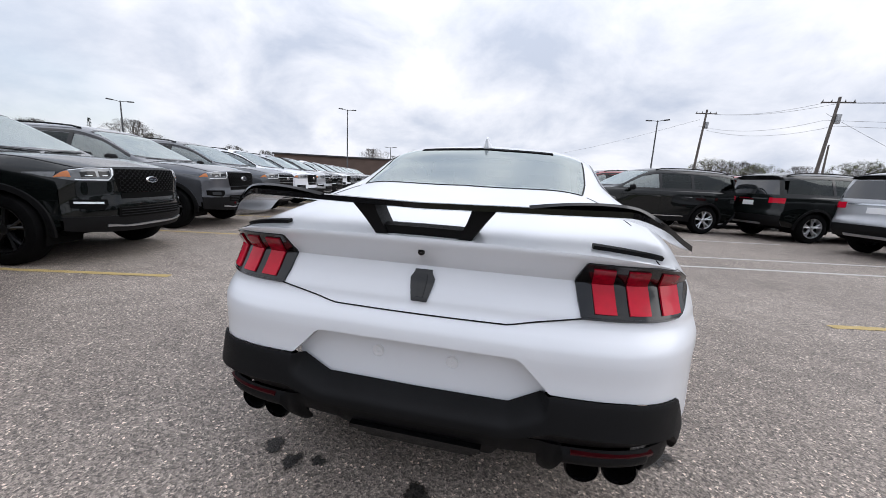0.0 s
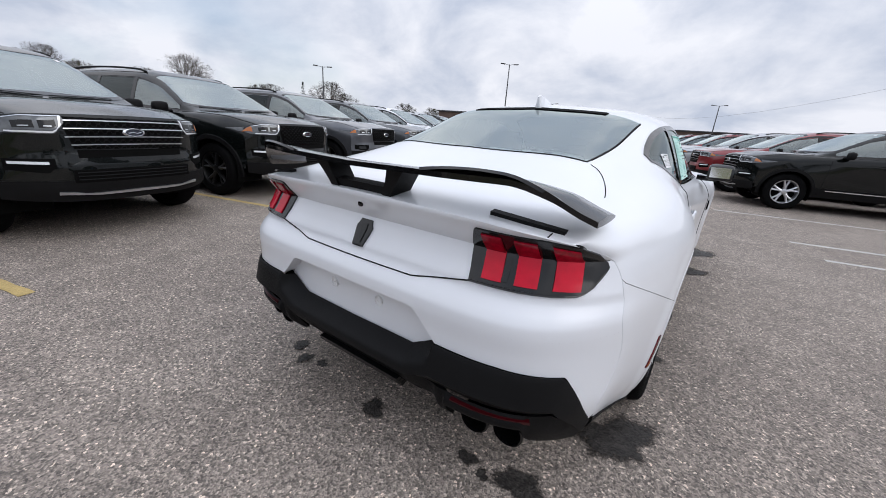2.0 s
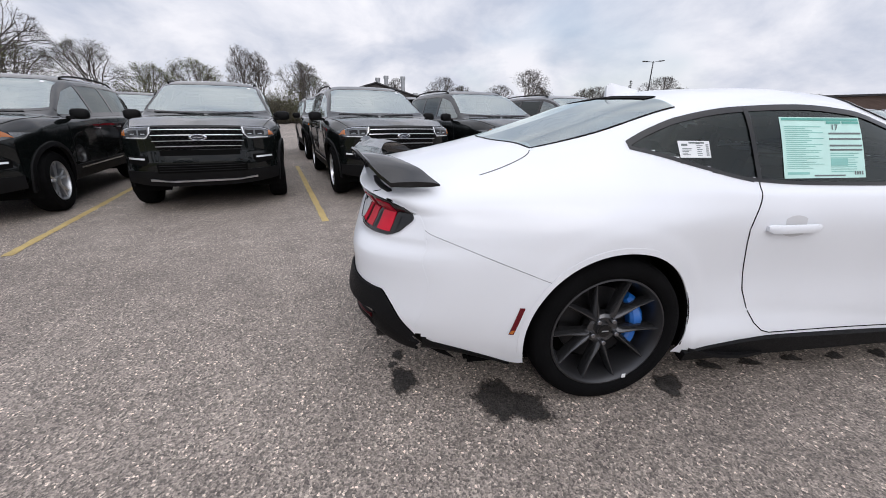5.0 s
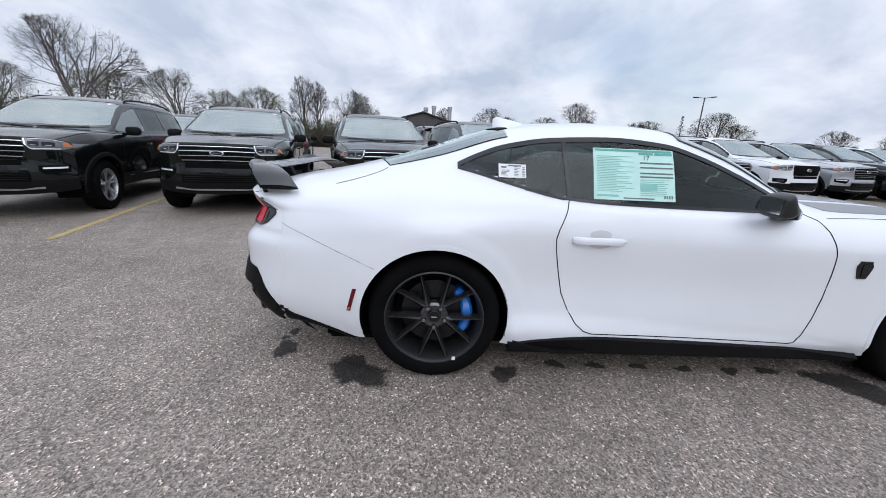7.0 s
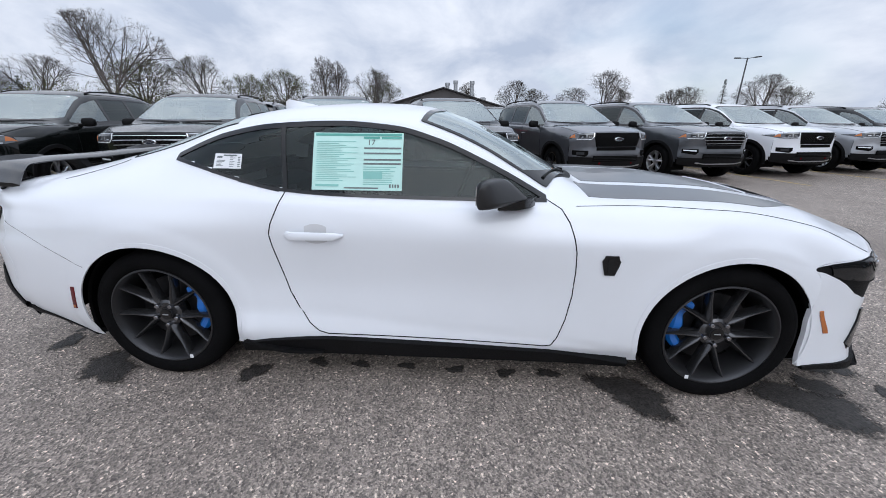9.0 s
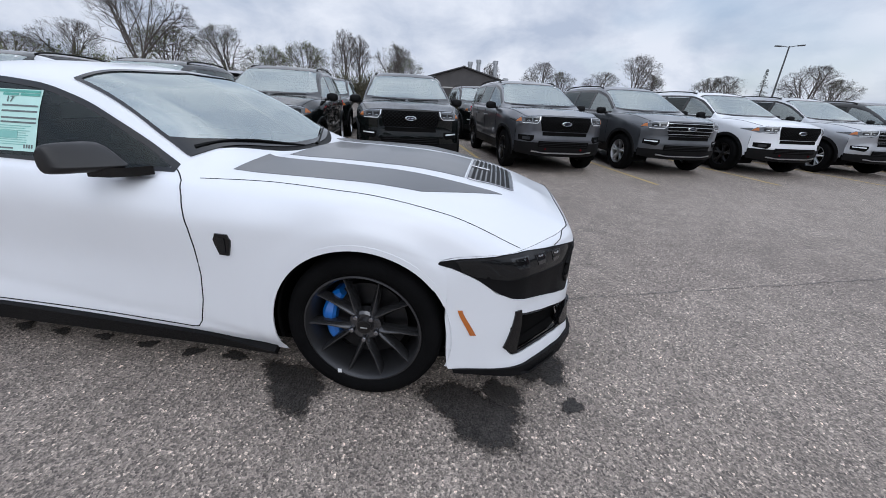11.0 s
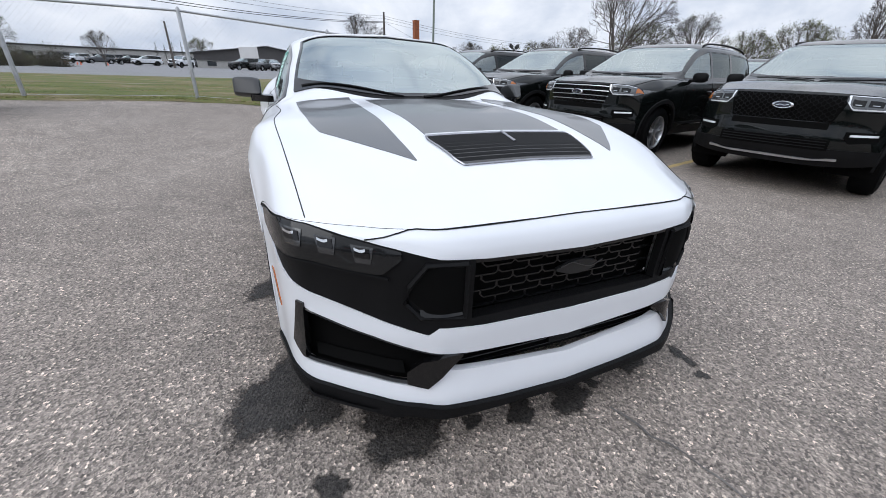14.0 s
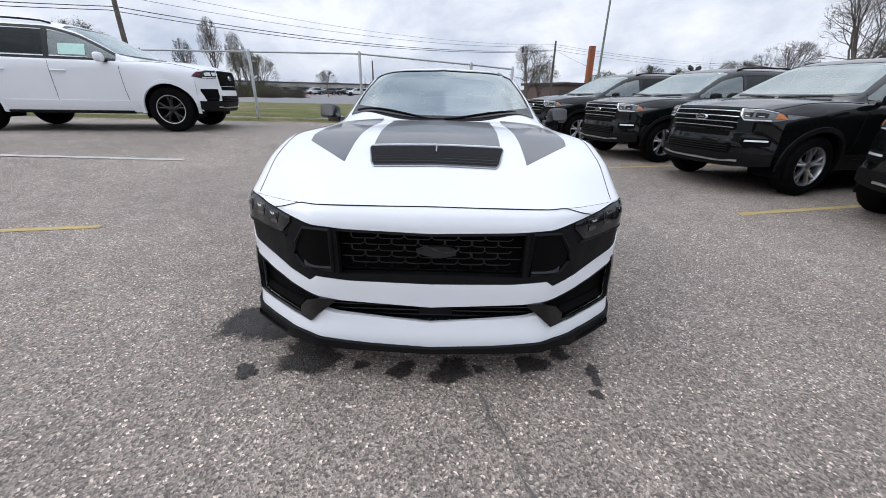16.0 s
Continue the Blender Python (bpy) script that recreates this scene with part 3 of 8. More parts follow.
class Cubic:
    """A smooth curve through (t, value) knots that never overshoots them."""

    def __init__(self, xs, ys):
        self.x, self.y = np.array(xs, float), np.array(ys, float)
        h, d = np.diff(self.x), np.diff(self.y) / np.diff(self.x)
        m = np.zeros(len(self.x))
        m[0], m[-1] = d[0], d[-1]
        for i in range(1, len(d)):
            if d[i - 1] * d[i] > 0:
                a, b = 2 * h[i] + h[i - 1], h[i] + 2 * h[i - 1]
                m[i] = (a + b) / (a / d[i - 1] + b / d[i])
        self.m = m

    def __call__(self, t):
        t = min(max(t, self.x[0]), self.x[-1])
        i = min(int(np.searchsorted(self.x, t, side="right")) - 1, len(self.x) - 2)
        h = self.x[i + 1] - self.x[i]
        q = (t - self.x[i]) / h
        q2, q3 = q * q, q * q * q
        return (2 * q3 - 3 * q2 + 1) * self.y[i] + (q3 - 2 * q2 + q) * h * self.m[i] + (3 * q2 - 2 * q3) * self.y[i + 1] + (q3 - q2) * h * self.m[i + 1]


class Shell:
    """A car's skin: nine lines run from tail to nose, from sill (0) to roof centre (8); sections join them.
    bow_f and bow_r bend nose and tail in plan, pro_f and pro_r shape the two end faces, relief swells the flank."""

    def __init__(self, lines, ends, bow_f, bow_r, pro_f, pro_r, from_f, from_r, relief=None):
        self.relief = relief
        self.fx = [Cubic([k[0] for k in ln], [k[1] for k in ln]) for ln in lines]
        self.fz = [Cubic([k[0] for k in ln], [k[2] for k in ln]) for ln in lines]
        self.s0, self.s1 = ends
        self.bow_f, self.bow_r, self.pro_f, self.pro_r = bow_f, bow_r, pro_f, pro_r
        self.from_f, self.from_r = from_f, from_r
        self.memo = {}
        self.top_f = self.rim(self.s1, 3, 8)
        self.top_r = self.rim(self.s0, 3, 8)
        self.edge_r = self.rim(self.s0, 0, 3, True)

    def rim(self, s, u0, u1, by_height=False):
        """The outline of an end section as a function: height over half-width, or half-width over height."""
        cx, cz, _ = self.section(s)
        us = np.linspace(u0, u1, 161)
        xs, zs = np.array([cx(u) for u in us]), np.array([cz(u) for u in us])
        if by_height:
            return lambda z: float(np.interp(z, zs, xs))
        return lambda x: float(np.interp(x, xs[::-1], zs[::-1]))

    def section(self, s):
        key = round(s, 4)
        if key not in self.memo:
            u = range(9)
            zs = [f(s) for f in self.fz]
            self.memo[key] = (Cubic(u, [f(s) for f in self.fx]), Cubic(u, zs), zs[3])
        return self.memo[key]

    def at(self, s, u):
        cx, cz, z3 = self.section(s)
        x, z = cx(u), cz(u)
        wf = max(0.0, (s - self.from_f) / (self.s1 - self.from_f)) ** 1.4
        wr = max(0.0, (self.from_r - s) / (self.from_r - self.s0)) ** 1.5
        y = s + wf * (self.pro_f(max(0.0, z3 - z)) - self.bow_f(x)) + wr * (self.bow_r(x) + self.pro_r(z))
        if self.relief and u < 5.0:
            x += self.relief(y, z)
        return Vector((x, y, z))

    def front(self, x, z):
        ax = abs(x)
        return Vector((x, self.s1 - self.bow_f(ax) + self.pro_f(max(0.0, self.top_f(ax) - z)), z))

    def rear(self, x, z):
        return Vector((x, self.s0 + self.bow_r(abs(x)) + self.pro_r(z), z))

    def side(self, s, z, lo=0.0, hi=6.3):
        """The point of the flank at length y = s and height z."""
        y = s
        for _ in range(1 if self.from_r <= s <= self.from_f else 9):
            cz, a, b = self.section(s)[1], lo, hi
            for _k in range(24):
                mid = (a + b) / 2
                if cz(mid) < z:
                    a = mid
                else:
                    b = mid
            p = self.at(s, (a + b) / 2)
            s = min(self.s1, max(self.s0, s + .8 * (y - p.y)))
        return p

    def top(self, s, x, lo=3.5, hi=8.0):
        """The point of the upper skin at station s and half-width x."""
        cx = self.section(s)[0]
        for _ in range(26):
            mid = (lo + hi) / 2
            if cx(mid) > abs(x):
                lo = mid
            else:
                hi = mid
        p = self.at(s, (lo + hi) / 2)
        return Vector((math.copysign(p.x, x) if x else 0.0, p.y, p.z))

    def panels(self, parent, material, step, rows, arches, sort, labels=None):
        """Skin as panels: sort(y, u, p) names the panel of a cell, or gives None for an opening. arches: (y, z, radius)."""
        ns, nu = int(round((self.s1 - self.s0) / step)), 8 * rows
        P = np.array([[self.at(self.s0 + (self.s1 - self.s0) * i / ns, 8.0 * j / nu) for j in range(nu + 1)] for i in range(ns + 1)], float)
        du, dv = np.gradient(P, axis=0), np.gradient(P, axis=1)
        nor = np.cross(dv, du)
        nor /= np.maximum(np.linalg.norm(nor, axis=2, keepdims=True), 1e-9)
        if nor[ns // 2, rows * 2, 0] < 0:
            nor = -nor
        if self.relief:
            for i in range(ns + 1):
                s = self.s0 + (self.s1 - self.s0) * i / ns
                w = max(0.0, 1 - (s - self.s0) / .16)
                if w <= 0:
                    break
                for j in range(int(rows * 4.6)):
                    x, z = P[i, j, 0], P[i, j, 2]
                    q = np.array([(self.bow_r(x + .004) - self.bow_r(x - .004)) / .008, -1.0, (self.pro_r(z + .012) - self.pro_r(z - .012)) / .024])
                    q /= np.linalg.norm(q)
                    nor[i, j] = nor[i, j] * (1 - w * w) + q * w * w
                    nor[i, j] /= np.linalg.norm(nor[i, j])
        nor[:, nu, 0] = 0
        nor[:, nu] /= np.maximum(np.linalg.norm(nor[:, nu], axis=1, keepdims=True), 1e-9)
        lim = int(rows * 4.2)
        inside = np.zeros(P.shape[:2], bool)
        for ay, az, r in arches:
            dy, dz = P[:, :lim, 1] - ay, P[:, :lim, 2] - az
            d = np.hypot(dy, dz)
            near = (d < r + step * 0.75) & (d > r - max(.05, step * 1.5))
            k = np.where(near, r / np.maximum(d, 1e-6), 1.0)
            P[:, :lim, 1] = ay + dy * k
            P[:, :lim, 2] = az + dz * k
            inside[:, :lim] |= (d <= r) | near
        cells = {}
        for i in range(ns):
            for j in range(nu):
                if inside[i, j] and inside[i + 1, j] and inside[i, j + 1] and inside[i + 1, j + 1]:
                    continue
                c = P[i:i + 2, j:j + 2].mean(axis=(0, 1))
                name = sort(c[1], 8.0 * (j + 0.5) / nu, c)
                if name:
                    cells.setdefault(name, []).append((i, j))
        for name, todo in cells.items():
            split = name not in ("hood", "roof", "trunk_lid", "cowl")
            for flips in (((1,), (-1,)) if split else ((1, -1),)):
                verts, norms, faces, index = [], [], [], {}

                def vid(i, j, flip):
                    key = (i, j, flip if j < nu else 1)
                    if key not in index:
                        index[key] = len(verts)
                        verts.append((P[i, j, 0] * flip, P[i, j, 1], P[i, j, 2]))
                        norms.append((nor[i, j, 0] * flip, nor[i, j, 1], nor[i, j, 2]))
                    return index[key]

                for flip in flips:
                    for i, j in todo:
                        q = [vid(i, j, flip), vid(i, j + 1, flip), vid(i + 1, j + 1, flip), vid(i + 1, j, flip)]
                        faces.append(q[::-1] if flip > 0 else q)
                me = bpy.data.meshes.new(name)
                me.from_pydata(verts, [], faces)
                me.materials.append(M[material])
                me.polygons.foreach_set("use_smooth", [True] * len(me.polygons))
                me.normals_split_custom_set_from_vertices(norms)
                ob = new(name, me)
                ob.parent = parent


# the lot: axes of the stalls, and the ground
STALL = Vector((.965, .26, 0)).normalized()      # nose direction of the row on the coupe's far side
STEP = Vector((-.90, 2.65, 0))                   # from stall to stall


def rise(x, y):
    """The lot climbs gently towards the fence."""
    return .35 * smoothstep(2.2, 6.2, .75 * x - .66 * y)


def ground_sheet():
    bm = bmesh.new()
    ticks = [-1500, -400, -150, -80, -50] + list(np.linspace(-36, 36, 73)) + [50, 80, 150, 400, 1500]
    rows = [[bm.verts.new((x, y, rise(x, y))) for y in ticks] for x in ticks]
    for p, q in zip(rows, rows[1:]):
        for j in range(len(ticks) - 1):
            bm.faces.new((p[j], q[j], q[j + 1], p[j + 1]))
    return tagged(part("ground", bm, "asphalt"), "weathered grey asphalt parking lot", "parking lot", kind="structure")


ground_sheet()


def flat_patch(name, outline, z, material):
    bm = bmesh.new()
    a, b, c, d = [Vector((x, y, 0)) for x, y in outline]
    rows = []
    for i in range(61):
        p, q = a.lerp(b, i / 60), d.lerp(c, i / 60)
        rows.append([])
        for j in range(25):
            v = p.lerp(q, j / 24)
            rows[-1].append(bm.verts.new((v.x, v.y, z + rise(v.x, v.y))))
    for p, q in zip(rows, rows[1:]):
        for j in range(24):
            bm.faces.new((p[j], q[j], q[j + 1], p[j + 1]))
    return part(name, bm, material)


def stall_line(start, length, direction, material, label, width=.085):
    """A painted line with slightly ragged edges."""
    rng = random.Random(int(abs(start[0]) * 100 + abs(start[1]) * 37))
    d = Vector((direction[0], direction[1], 0)).normalized()
    n = Vector((-d.y, d.x, 0))
    o = Vector((start[0], start[1], .004))
    k = max(6, int(length / .08))
    bm = bmesh.new()
    def edge(i, sg):
        v = o + d * (length * i / k) + n * sg * (width / 2 + rng.uniform(-.007, .007))
        v.z += rise(v.x, v.y) + (.004 if rise(v.x, v.y) > .001 else 0)
        return bm.verts.new(v)
    a = [edge(i, 1) for i in range(k + 1)]
    b = [edge(i, -1) for i in range(k + 1)]
    for i in range(k):
        bm.faces.new((a[i], a[i + 1], b[i + 1], b[i]))
    return tagged(part("parking_line", bm, material, smooth=False), label, "road marking", "painted stall lines", "structure")


for k in range(-3, 9):
    p = Vector((-1.48, -4.33, 0)) + STEP * k
    stall_line((p.x, p.y), 5.6, (-STALL.x, -STALL.y), "line_yellow", "worn yellow stall line on the asphalt")
for k, (lx, ly, ln, m) in enumerate(((3.05, 1.87, 5.2, "line_yellow"), (1.96, 5.08, 5.6, "line_white"), (2.2, 4.22, 5.6, "line_white"), (4.15, -.95, 4.2, "line_white"), (1.0, 7.3, 5.4, "line_white"))):
    stall_line((lx, ly), ln, (.97, .22) if k != 3 else (.94, .34), m, "worn " + ("yellow" if "yellow" in m else "white") + " stall line on the asphalt", .085)


def wet_spot(x, y, r, stretch=1.0, turn=0.0, seed=1):
    """A damp patch: a disc of rings whose rim breaks up into the dry asphalt."""
    rng = random.Random(seed)
    bm = bmesh.new()
    lay = bm.verts.layers.float.new("damp")
    n = 48
    ph = [rng.uniform(0, 6.28) for _ in range(4)]
    z = .0025 + .0006 * (seed % 7)
    c, s = math.cos(turn), math.sin(turn)
    mid = bm.verts.new((x, y, z))
    mid[lay] = 1.0
    prev = None
    for q, w in ((.35, .9), (.65, .72), (.9, .48), (1.15, .22), (1.5, 0.0)):
        ring = []
        for i in range(n):
            a = 2 * math.pi * i / n
            k = 1 + .20 * math.sin(2 * a + ph[0]) + .14 * math.sin(3 * a + ph[1]) + .10 * math.sin(5 * a + ph[2]) + .06 * math.sin(9 * a + ph[3])
            px, py = math.cos(a) * r * k * q * stretch, math.sin(a) * r * k * q
            v = bm.verts.new((x + px * c - py * s, y + px * s + py * c, z))
            v[lay] = w
            ring.append(v)
        for i in range(n):
            if prev:
                bm.faces.new((prev[i], ring[i], ring[(i + 1) % n], prev[(i + 1) % n]))
            else:
                bm.faces.new((mid, ring[i], ring[(i + 1) % n]))
        prev = ring
    return tagged(part("wet_patch", bm, "wet"), "dark damp patch of dripped water on the asphalt", "wet patch", "damp patches round the coupe", "structure")


DROPS_REAR = (
    (.67, -.88, .070, 1.05, 0), (.885, -.41, .125, 1.15, .9), (-.65, -.87, .040, 1, 0), (-.53, -.93, .036, 1, 0), (-.43, -.90, .026, 1, 0), (.46, -.90, .034, 1, 0),
    (.54, -.93, .022, 1, 0), (0, -.95, .045, 1.2, 0),
)
DROPS_SIDE = (
    (.875, .40, .068, 1.05, .2), (.765, .72, .034, 1.5, 1.4), (.77, .96, .030, 1.5, 1.6), (.77, 1.22, .030, 1.4, 1.5), (.78, 1.49, .032, 1.4, 1.6),
    (.79, 1.76, .034, 1.4, 1.5), (.78, 1.99, .036, 1.5, 1.6),
)
DROPS_FRONT = (
    (.92, 2.38, .12, 1.5, 1.2), (.94, 3.24, .165, 1.2, .9), (.57, 3.56, .115, 1.35, -.2), (.80, 3.36, .075, 1.2, .4), (.32, 3.62, .032, 1, 0), (.13, 3.645, .055, 1.0, 0),
    (-.095, 3.645, .075, 1.15, 0), (.82, 3.685, .045, 1.1, .4), (-.47, 3.58, .062, 1.1, .3), (-.62, 3.50, .042, 1.1, .2), (-.22, 3.63, .022, 1.3, 0),
    (-.74, 3.64, .028, 2.2, 1.4), (-.71, 3.76, .022, 1.3, 0),
)
for group, base in ((DROPS_REAR, 3), (DROPS_SIDE, 10), (DROPS_FRONT, 17)):
    for i, (sx, sy, sr, st, tu) in enumerate(group):
        wet_spot(sx, sy, sr, st, tu, i + base)


def seam_strip(pts, w):
    bm = bmesh.new()
    rng = random.Random(5)
    P = [Vector((x, y, .003)) for x, y in pts]
    row = []
    for a, b in zip(P, P[1:]):
        n = Vector((-(b - a).y, (b - a).x, 0)).normalized()
        for k in range(24):
            c = a.lerp(b, k / 24) + n * rng.uniform(-.012, .012)
            h = w * rng.uniform(.5, 1.2)
            row.append((bm.verts.new(c + n * h), bm.verts.new(c - n * h)))
    for p, q in zip(row, row[1:]):
        bm.faces.new((p[0], q[0], q[1], p[1]))
    return tagged(part("tar_seam", bm, "seam", smooth=False), "thin dark seam running through the asphalt", "asphalt seam", kind="structure")


seam_strip(((-.20, 3.75), (-.62, 4.95), (-1.4, 7.2), (-3.2, 11.5)), .005)


# fence, grass and what lies beyond
def fence_at(x):
    return -6.58 - .01 * (x - 2.5)


def grass_strip():
    rng = random.Random(11)
    bm = bmesh.new()
    nx, ny = 110, 12
    rows = []
    for i in range(nx + 1):
        x = -2.6 + 66 * i / nx
        y0 = fence_at(x) + .55 + rng.uniform(-.12, .12)
        rows.append([bm.verts.new((x + rng.uniform(-.1, .1), y0 - 7.0 * j / ny, rise(x, y0 - 7.0 * j / ny) + (.006 if j == 0 else .05 + .04 * noise.noise((x * .4, j * .6, 0))))) for j in range(ny + 1)])
    for p, q in zip(rows, rows[1:]):
        for j in range(ny):
            bm.faces.new((p[j], q[j], q[j + 1], p[j + 1]))
    tagged(part("grass_verge", bm, "grass"), "patchy green and brown grass verge along the fence", "grass", kind="structure")
    bl = bmesh.new()
    for _ in range(16000):
        x = rng.uniform(-2.4, 20)
        y = fence_at(x) + .45 - 6.8 * rng.random() ** 1.5
        gz = rise(x, y)
        a, h, w = rng.uniform(0, 6.28), rng.uniform(.005, .028), .010
        v = [bl.verts.new((x - w * math.cos(a), y - w * math.sin(a), gz + .03)), bl.verts.new((x + w * math.cos(a), y + w * math.sin(a), gz + .03)), bl.verts.new((x + rng.uniform(-.06, .06), y + rng.uniform(-.06, .06), gz + .05 + h))]
        bl.faces.new(v)
    tagged(part("grass_tufts", bl, "grass_blade", smooth=False), "short rough grass blades on the verge", "grass", kind="stuff")
    far = [(-4, -14.3), (80, -14.3), (80, -24.0), (-4, -24.0)]
    flat_patch("grass_far", far, .014, "grass")
    tagged(bpy.data.objects["grass_far"], "second strip of grass behind the verge", "grass", kind="structure")
    dirt = flat_patch("dirt_path", [(-3, -12.8), (80, -12.8), (80, -14.4), (-3, -14.4)], .010, "dirt")
    tagged(dirt, "strip of bare pale dirt beyond the grass", "dirt", kind="structure")
    road = flat_patch("road", [(-60, -24), (140, -24), (160, -170), (-60, -190)], .008, "road_far")
    tagged(road, "pale grey lot beyond the fence", "road", kind="structure")


grass_strip()


def chain_fence():
    fence = thing("chain_link_fence", "galvanised chain-link fence on steel posts", "fence")
    H = 1.85
    xs = [-1.75] + [2.5 + 3.1 * k for k in range(-1, 12)]
    for i, x in enumerate(xs):
        p = lathe([(0, .04), (H, .04), (H + .03, .028), (H + .05, .001)], 14, "z")
        bmesh.ops.translate(p, vec=(x, fence_at(x), rise(x, fence_at(x)) - .02), verts=p.verts)
        part("post", p, "steel_galv", fence)
    rail = tube([(x, fence_at(x), rise(x, fence_at(x)) + H - .05) for x in xs], .024, 10)
    part("top_rail", rail, "steel_galv", fence)
    low = tube([(x, fence_at(x), rise(x, fence_at(x)) + .08) for x in xs], .006, 6)
    part("bottom_wire", low, "steel_galv", fence)
    wires = bmesh.new()
    x, L = xs[0], xs[-1] - xs[0]
    for k in range(int(L / .10)):
        for d in (1, -1):
            a = xs[0] + k * .10
            b = a + d * (H - .13)
            if min(a, b) < xs[0] or max(a, b) > xs[-1]:
                continue
            tube([(a, fence_at(a), rise(a, fence_at(a)) + .08), (b, fence_at(b), rise(b, fence_at(b)) + H - .05)], .0010, 3, wires)
    mesh_part = part("wire_mesh", wires, "wire_dull", fence)
    tagged(mesh_part, kind="stuff")
    sg = box_bm((.40, .02, .24), (1.24, fence_at(1.24) + .05, rise(1.24, -6.9) + 1.08), .005, (0, 2, 3))
    tagged(part("fence_sign", sg, "sign_white"), "plain white board hung on the fence", "sign")


chain_fence()


# poles and wires
def light_pole(x, y, h, heads=2, material="pole_dark", label="tall dark steel lot light pole", turn=0.0):
    p = thing("light_pole", label, "light pole", "lot light poles", at=pose(x, y, 0, 0, 0, turn))
    part("base", lathe([(0, .28), (.55, .28), (.6, .24), (.6, .02)], 20, "z"), "wall_light", p)
    part("shaft", lathe([(.55, .095), (h * .5, .08), (h, .06), (h + .02, .001)], 14, "z"), material, p)
    for k in range(heads):
        sd = 1 if k == 0 else -1
        arm = tube([(0, 0, h - .1), (sd * .35, 0, h - .02), (sd * .55, 0, h)], .03, 8)
        a = part("arm", arm, material, p)
        part("lamp_head", box_bm((.62, .30, .10), (sd * .85, 0, h + .02), .03, (0, -4 * sd, 0)), material, a)
    return p


light_pole(-24.5, 46, 9.6, 2, turn=40)
light_pole(12.9, 44.5, 8.6, 2, turn=-20)
light_pole(-42.5, 30.5, 7.5, 2, turn=60)
light_pole(-2.0, 76, 7.6, 2)
light_pole(-26, 66, 6.5, 2)
light_pole(-11.7, -28, 10.5, 1, "pole_green", "tall grey-green light pole behind the parked cars")


def utility_pole(x, y, h, lean=(0, 0), turn=0.0, arm=True):
    p = thing("utility_pole", "weathered timber utility pole with crossarm and insulators", "utility pole", "utility poles", at=pose(x, y, 0, lean[0], lean[1], turn))
    part("shaft", lathe([(-.2, .17), (h * .5, .145), (h, .11), (h + .01, .001)], 14, "z"), "timber", p)
    if arm:
        part("crossarm", box_bm((2.3, .11, .12), (0, .12, h - .45), .012), "timber", p)
        for xx in (-1.05, -.45, .45, 1.05):
            part("insulator", lathe([(h - .39, .03), (h - .33, .05), (h - .28, .03), (h - .22, .045), (h - .18, .001)], 10, "z") if xx == 0 else (lambda b: (bmesh.ops.translate(b, vec=(xx, .12, 0), verts=b.verts), b)[1])(lathe([(h - .39, .03), (h - .33, .05), (h - .28, .03), (h - .22, .045), (h - .18, .001)], 10, "z")), "flood_black", p)
    can = lathe([(h - 2.3, .001), (h - 2.3, .2), (h - 1.5, .2), (h - 1.45, .001)], 16, "z")
    if arm and h > 10.2:
        bmesh.ops.translate(can, vec=(.32, 0, 0), verts=can.verts)
        part("transformer", can, "steel_galv", p)
    else:
        can.free()
    return p


utility_pole(20.5, 54.4, 11.6, (0, 3), -10)
utility_pole(25.9, 41.0, 10.3, (0, 4), -20)
utility_pole(42.0, 66.0, 9.0, (0, 0), 5, False)
utility_pole(21.8, -23.0, 10.5, (0, 0), 60)
utility_pole(-13.0, -48.5, 7.6, (0, 0), 30, False)
utility_pole(13.5, -66, 6.2, (0, 0), 30, False)


def overhead_wire(a, b, sag, r=.012):
    a, b = Vector(a), Vector(b)
    pts = [a.lerp(b, t) - Vector((0, 0, sag * 4 * t * (1 - t))) for t in np.linspace(0, 1, 24)]
    tagged(part("overhead_wire", tube(pts, r, 4), "wire"), "thin dark overhead wire between poles", "cable", "overhead wires")


for k, (dz, sg) in enumerate(((0, .6), (-.1, .5), (-1.6, .8), (-2.1, .8))):
    overhead_wire((20.5 + (k % 2) * .9, 54.4, 11.2 + dz), (25.9 + (k % 2) * .9, 41.0, 9.9 + dz), sg)
    overhead_wire((25.9 + (k % 2) * .9, 41.0, 9.9 + dz), (60 + k, 14, 8.6 + dz), 1.2)
overhead_wire((25.9, 41.0, 8.9), (36, 36, 1.0), .05)
overhead_wire((20.5, 54.4, 10.4), (-20, 140, 9), 2.0)
for k, (za, zb, sg, r) in enumerate(((7.3, 7.2, 1.0, .010), (6.75, 6.95, .95, .012), (6.0, 6.6, 1.0, .024), (5.8, 6.5, 1.0, .022))):
    overhead_wire((21.8 + .5 * (k % 2), -23.0, za), (-13.0, -48.5, zb), sg, r)
    overhead_wire((21.8 + .5 * (k % 2), -23.0, za), (60, 3, za + .3), 1.0, r)
    if k < 3:
        overhead_wire((-13.0, -48.5, zb), (-48, -62, zb - .8), .5, .014)
overhead_wire((-13.0, -48.5, 6.6), (-21, -46, 3.2), .2)


def brown_pylon():
    p = thing("sign_pylon", "rust-brown square steel pylon standing behind the lot", "pylon", at=pose(-31.5, -90, 0, 0, 1.2, 10))
    part("column", box_bm((1.15, 1.15, 11.6), (0, 0, 5.8), .05), "brown_post", p)
    part("cap", box_bm((1.2, 1.2, .12), (0, 0, 11.62), .03), "brown_post", p)


brown_pylon()


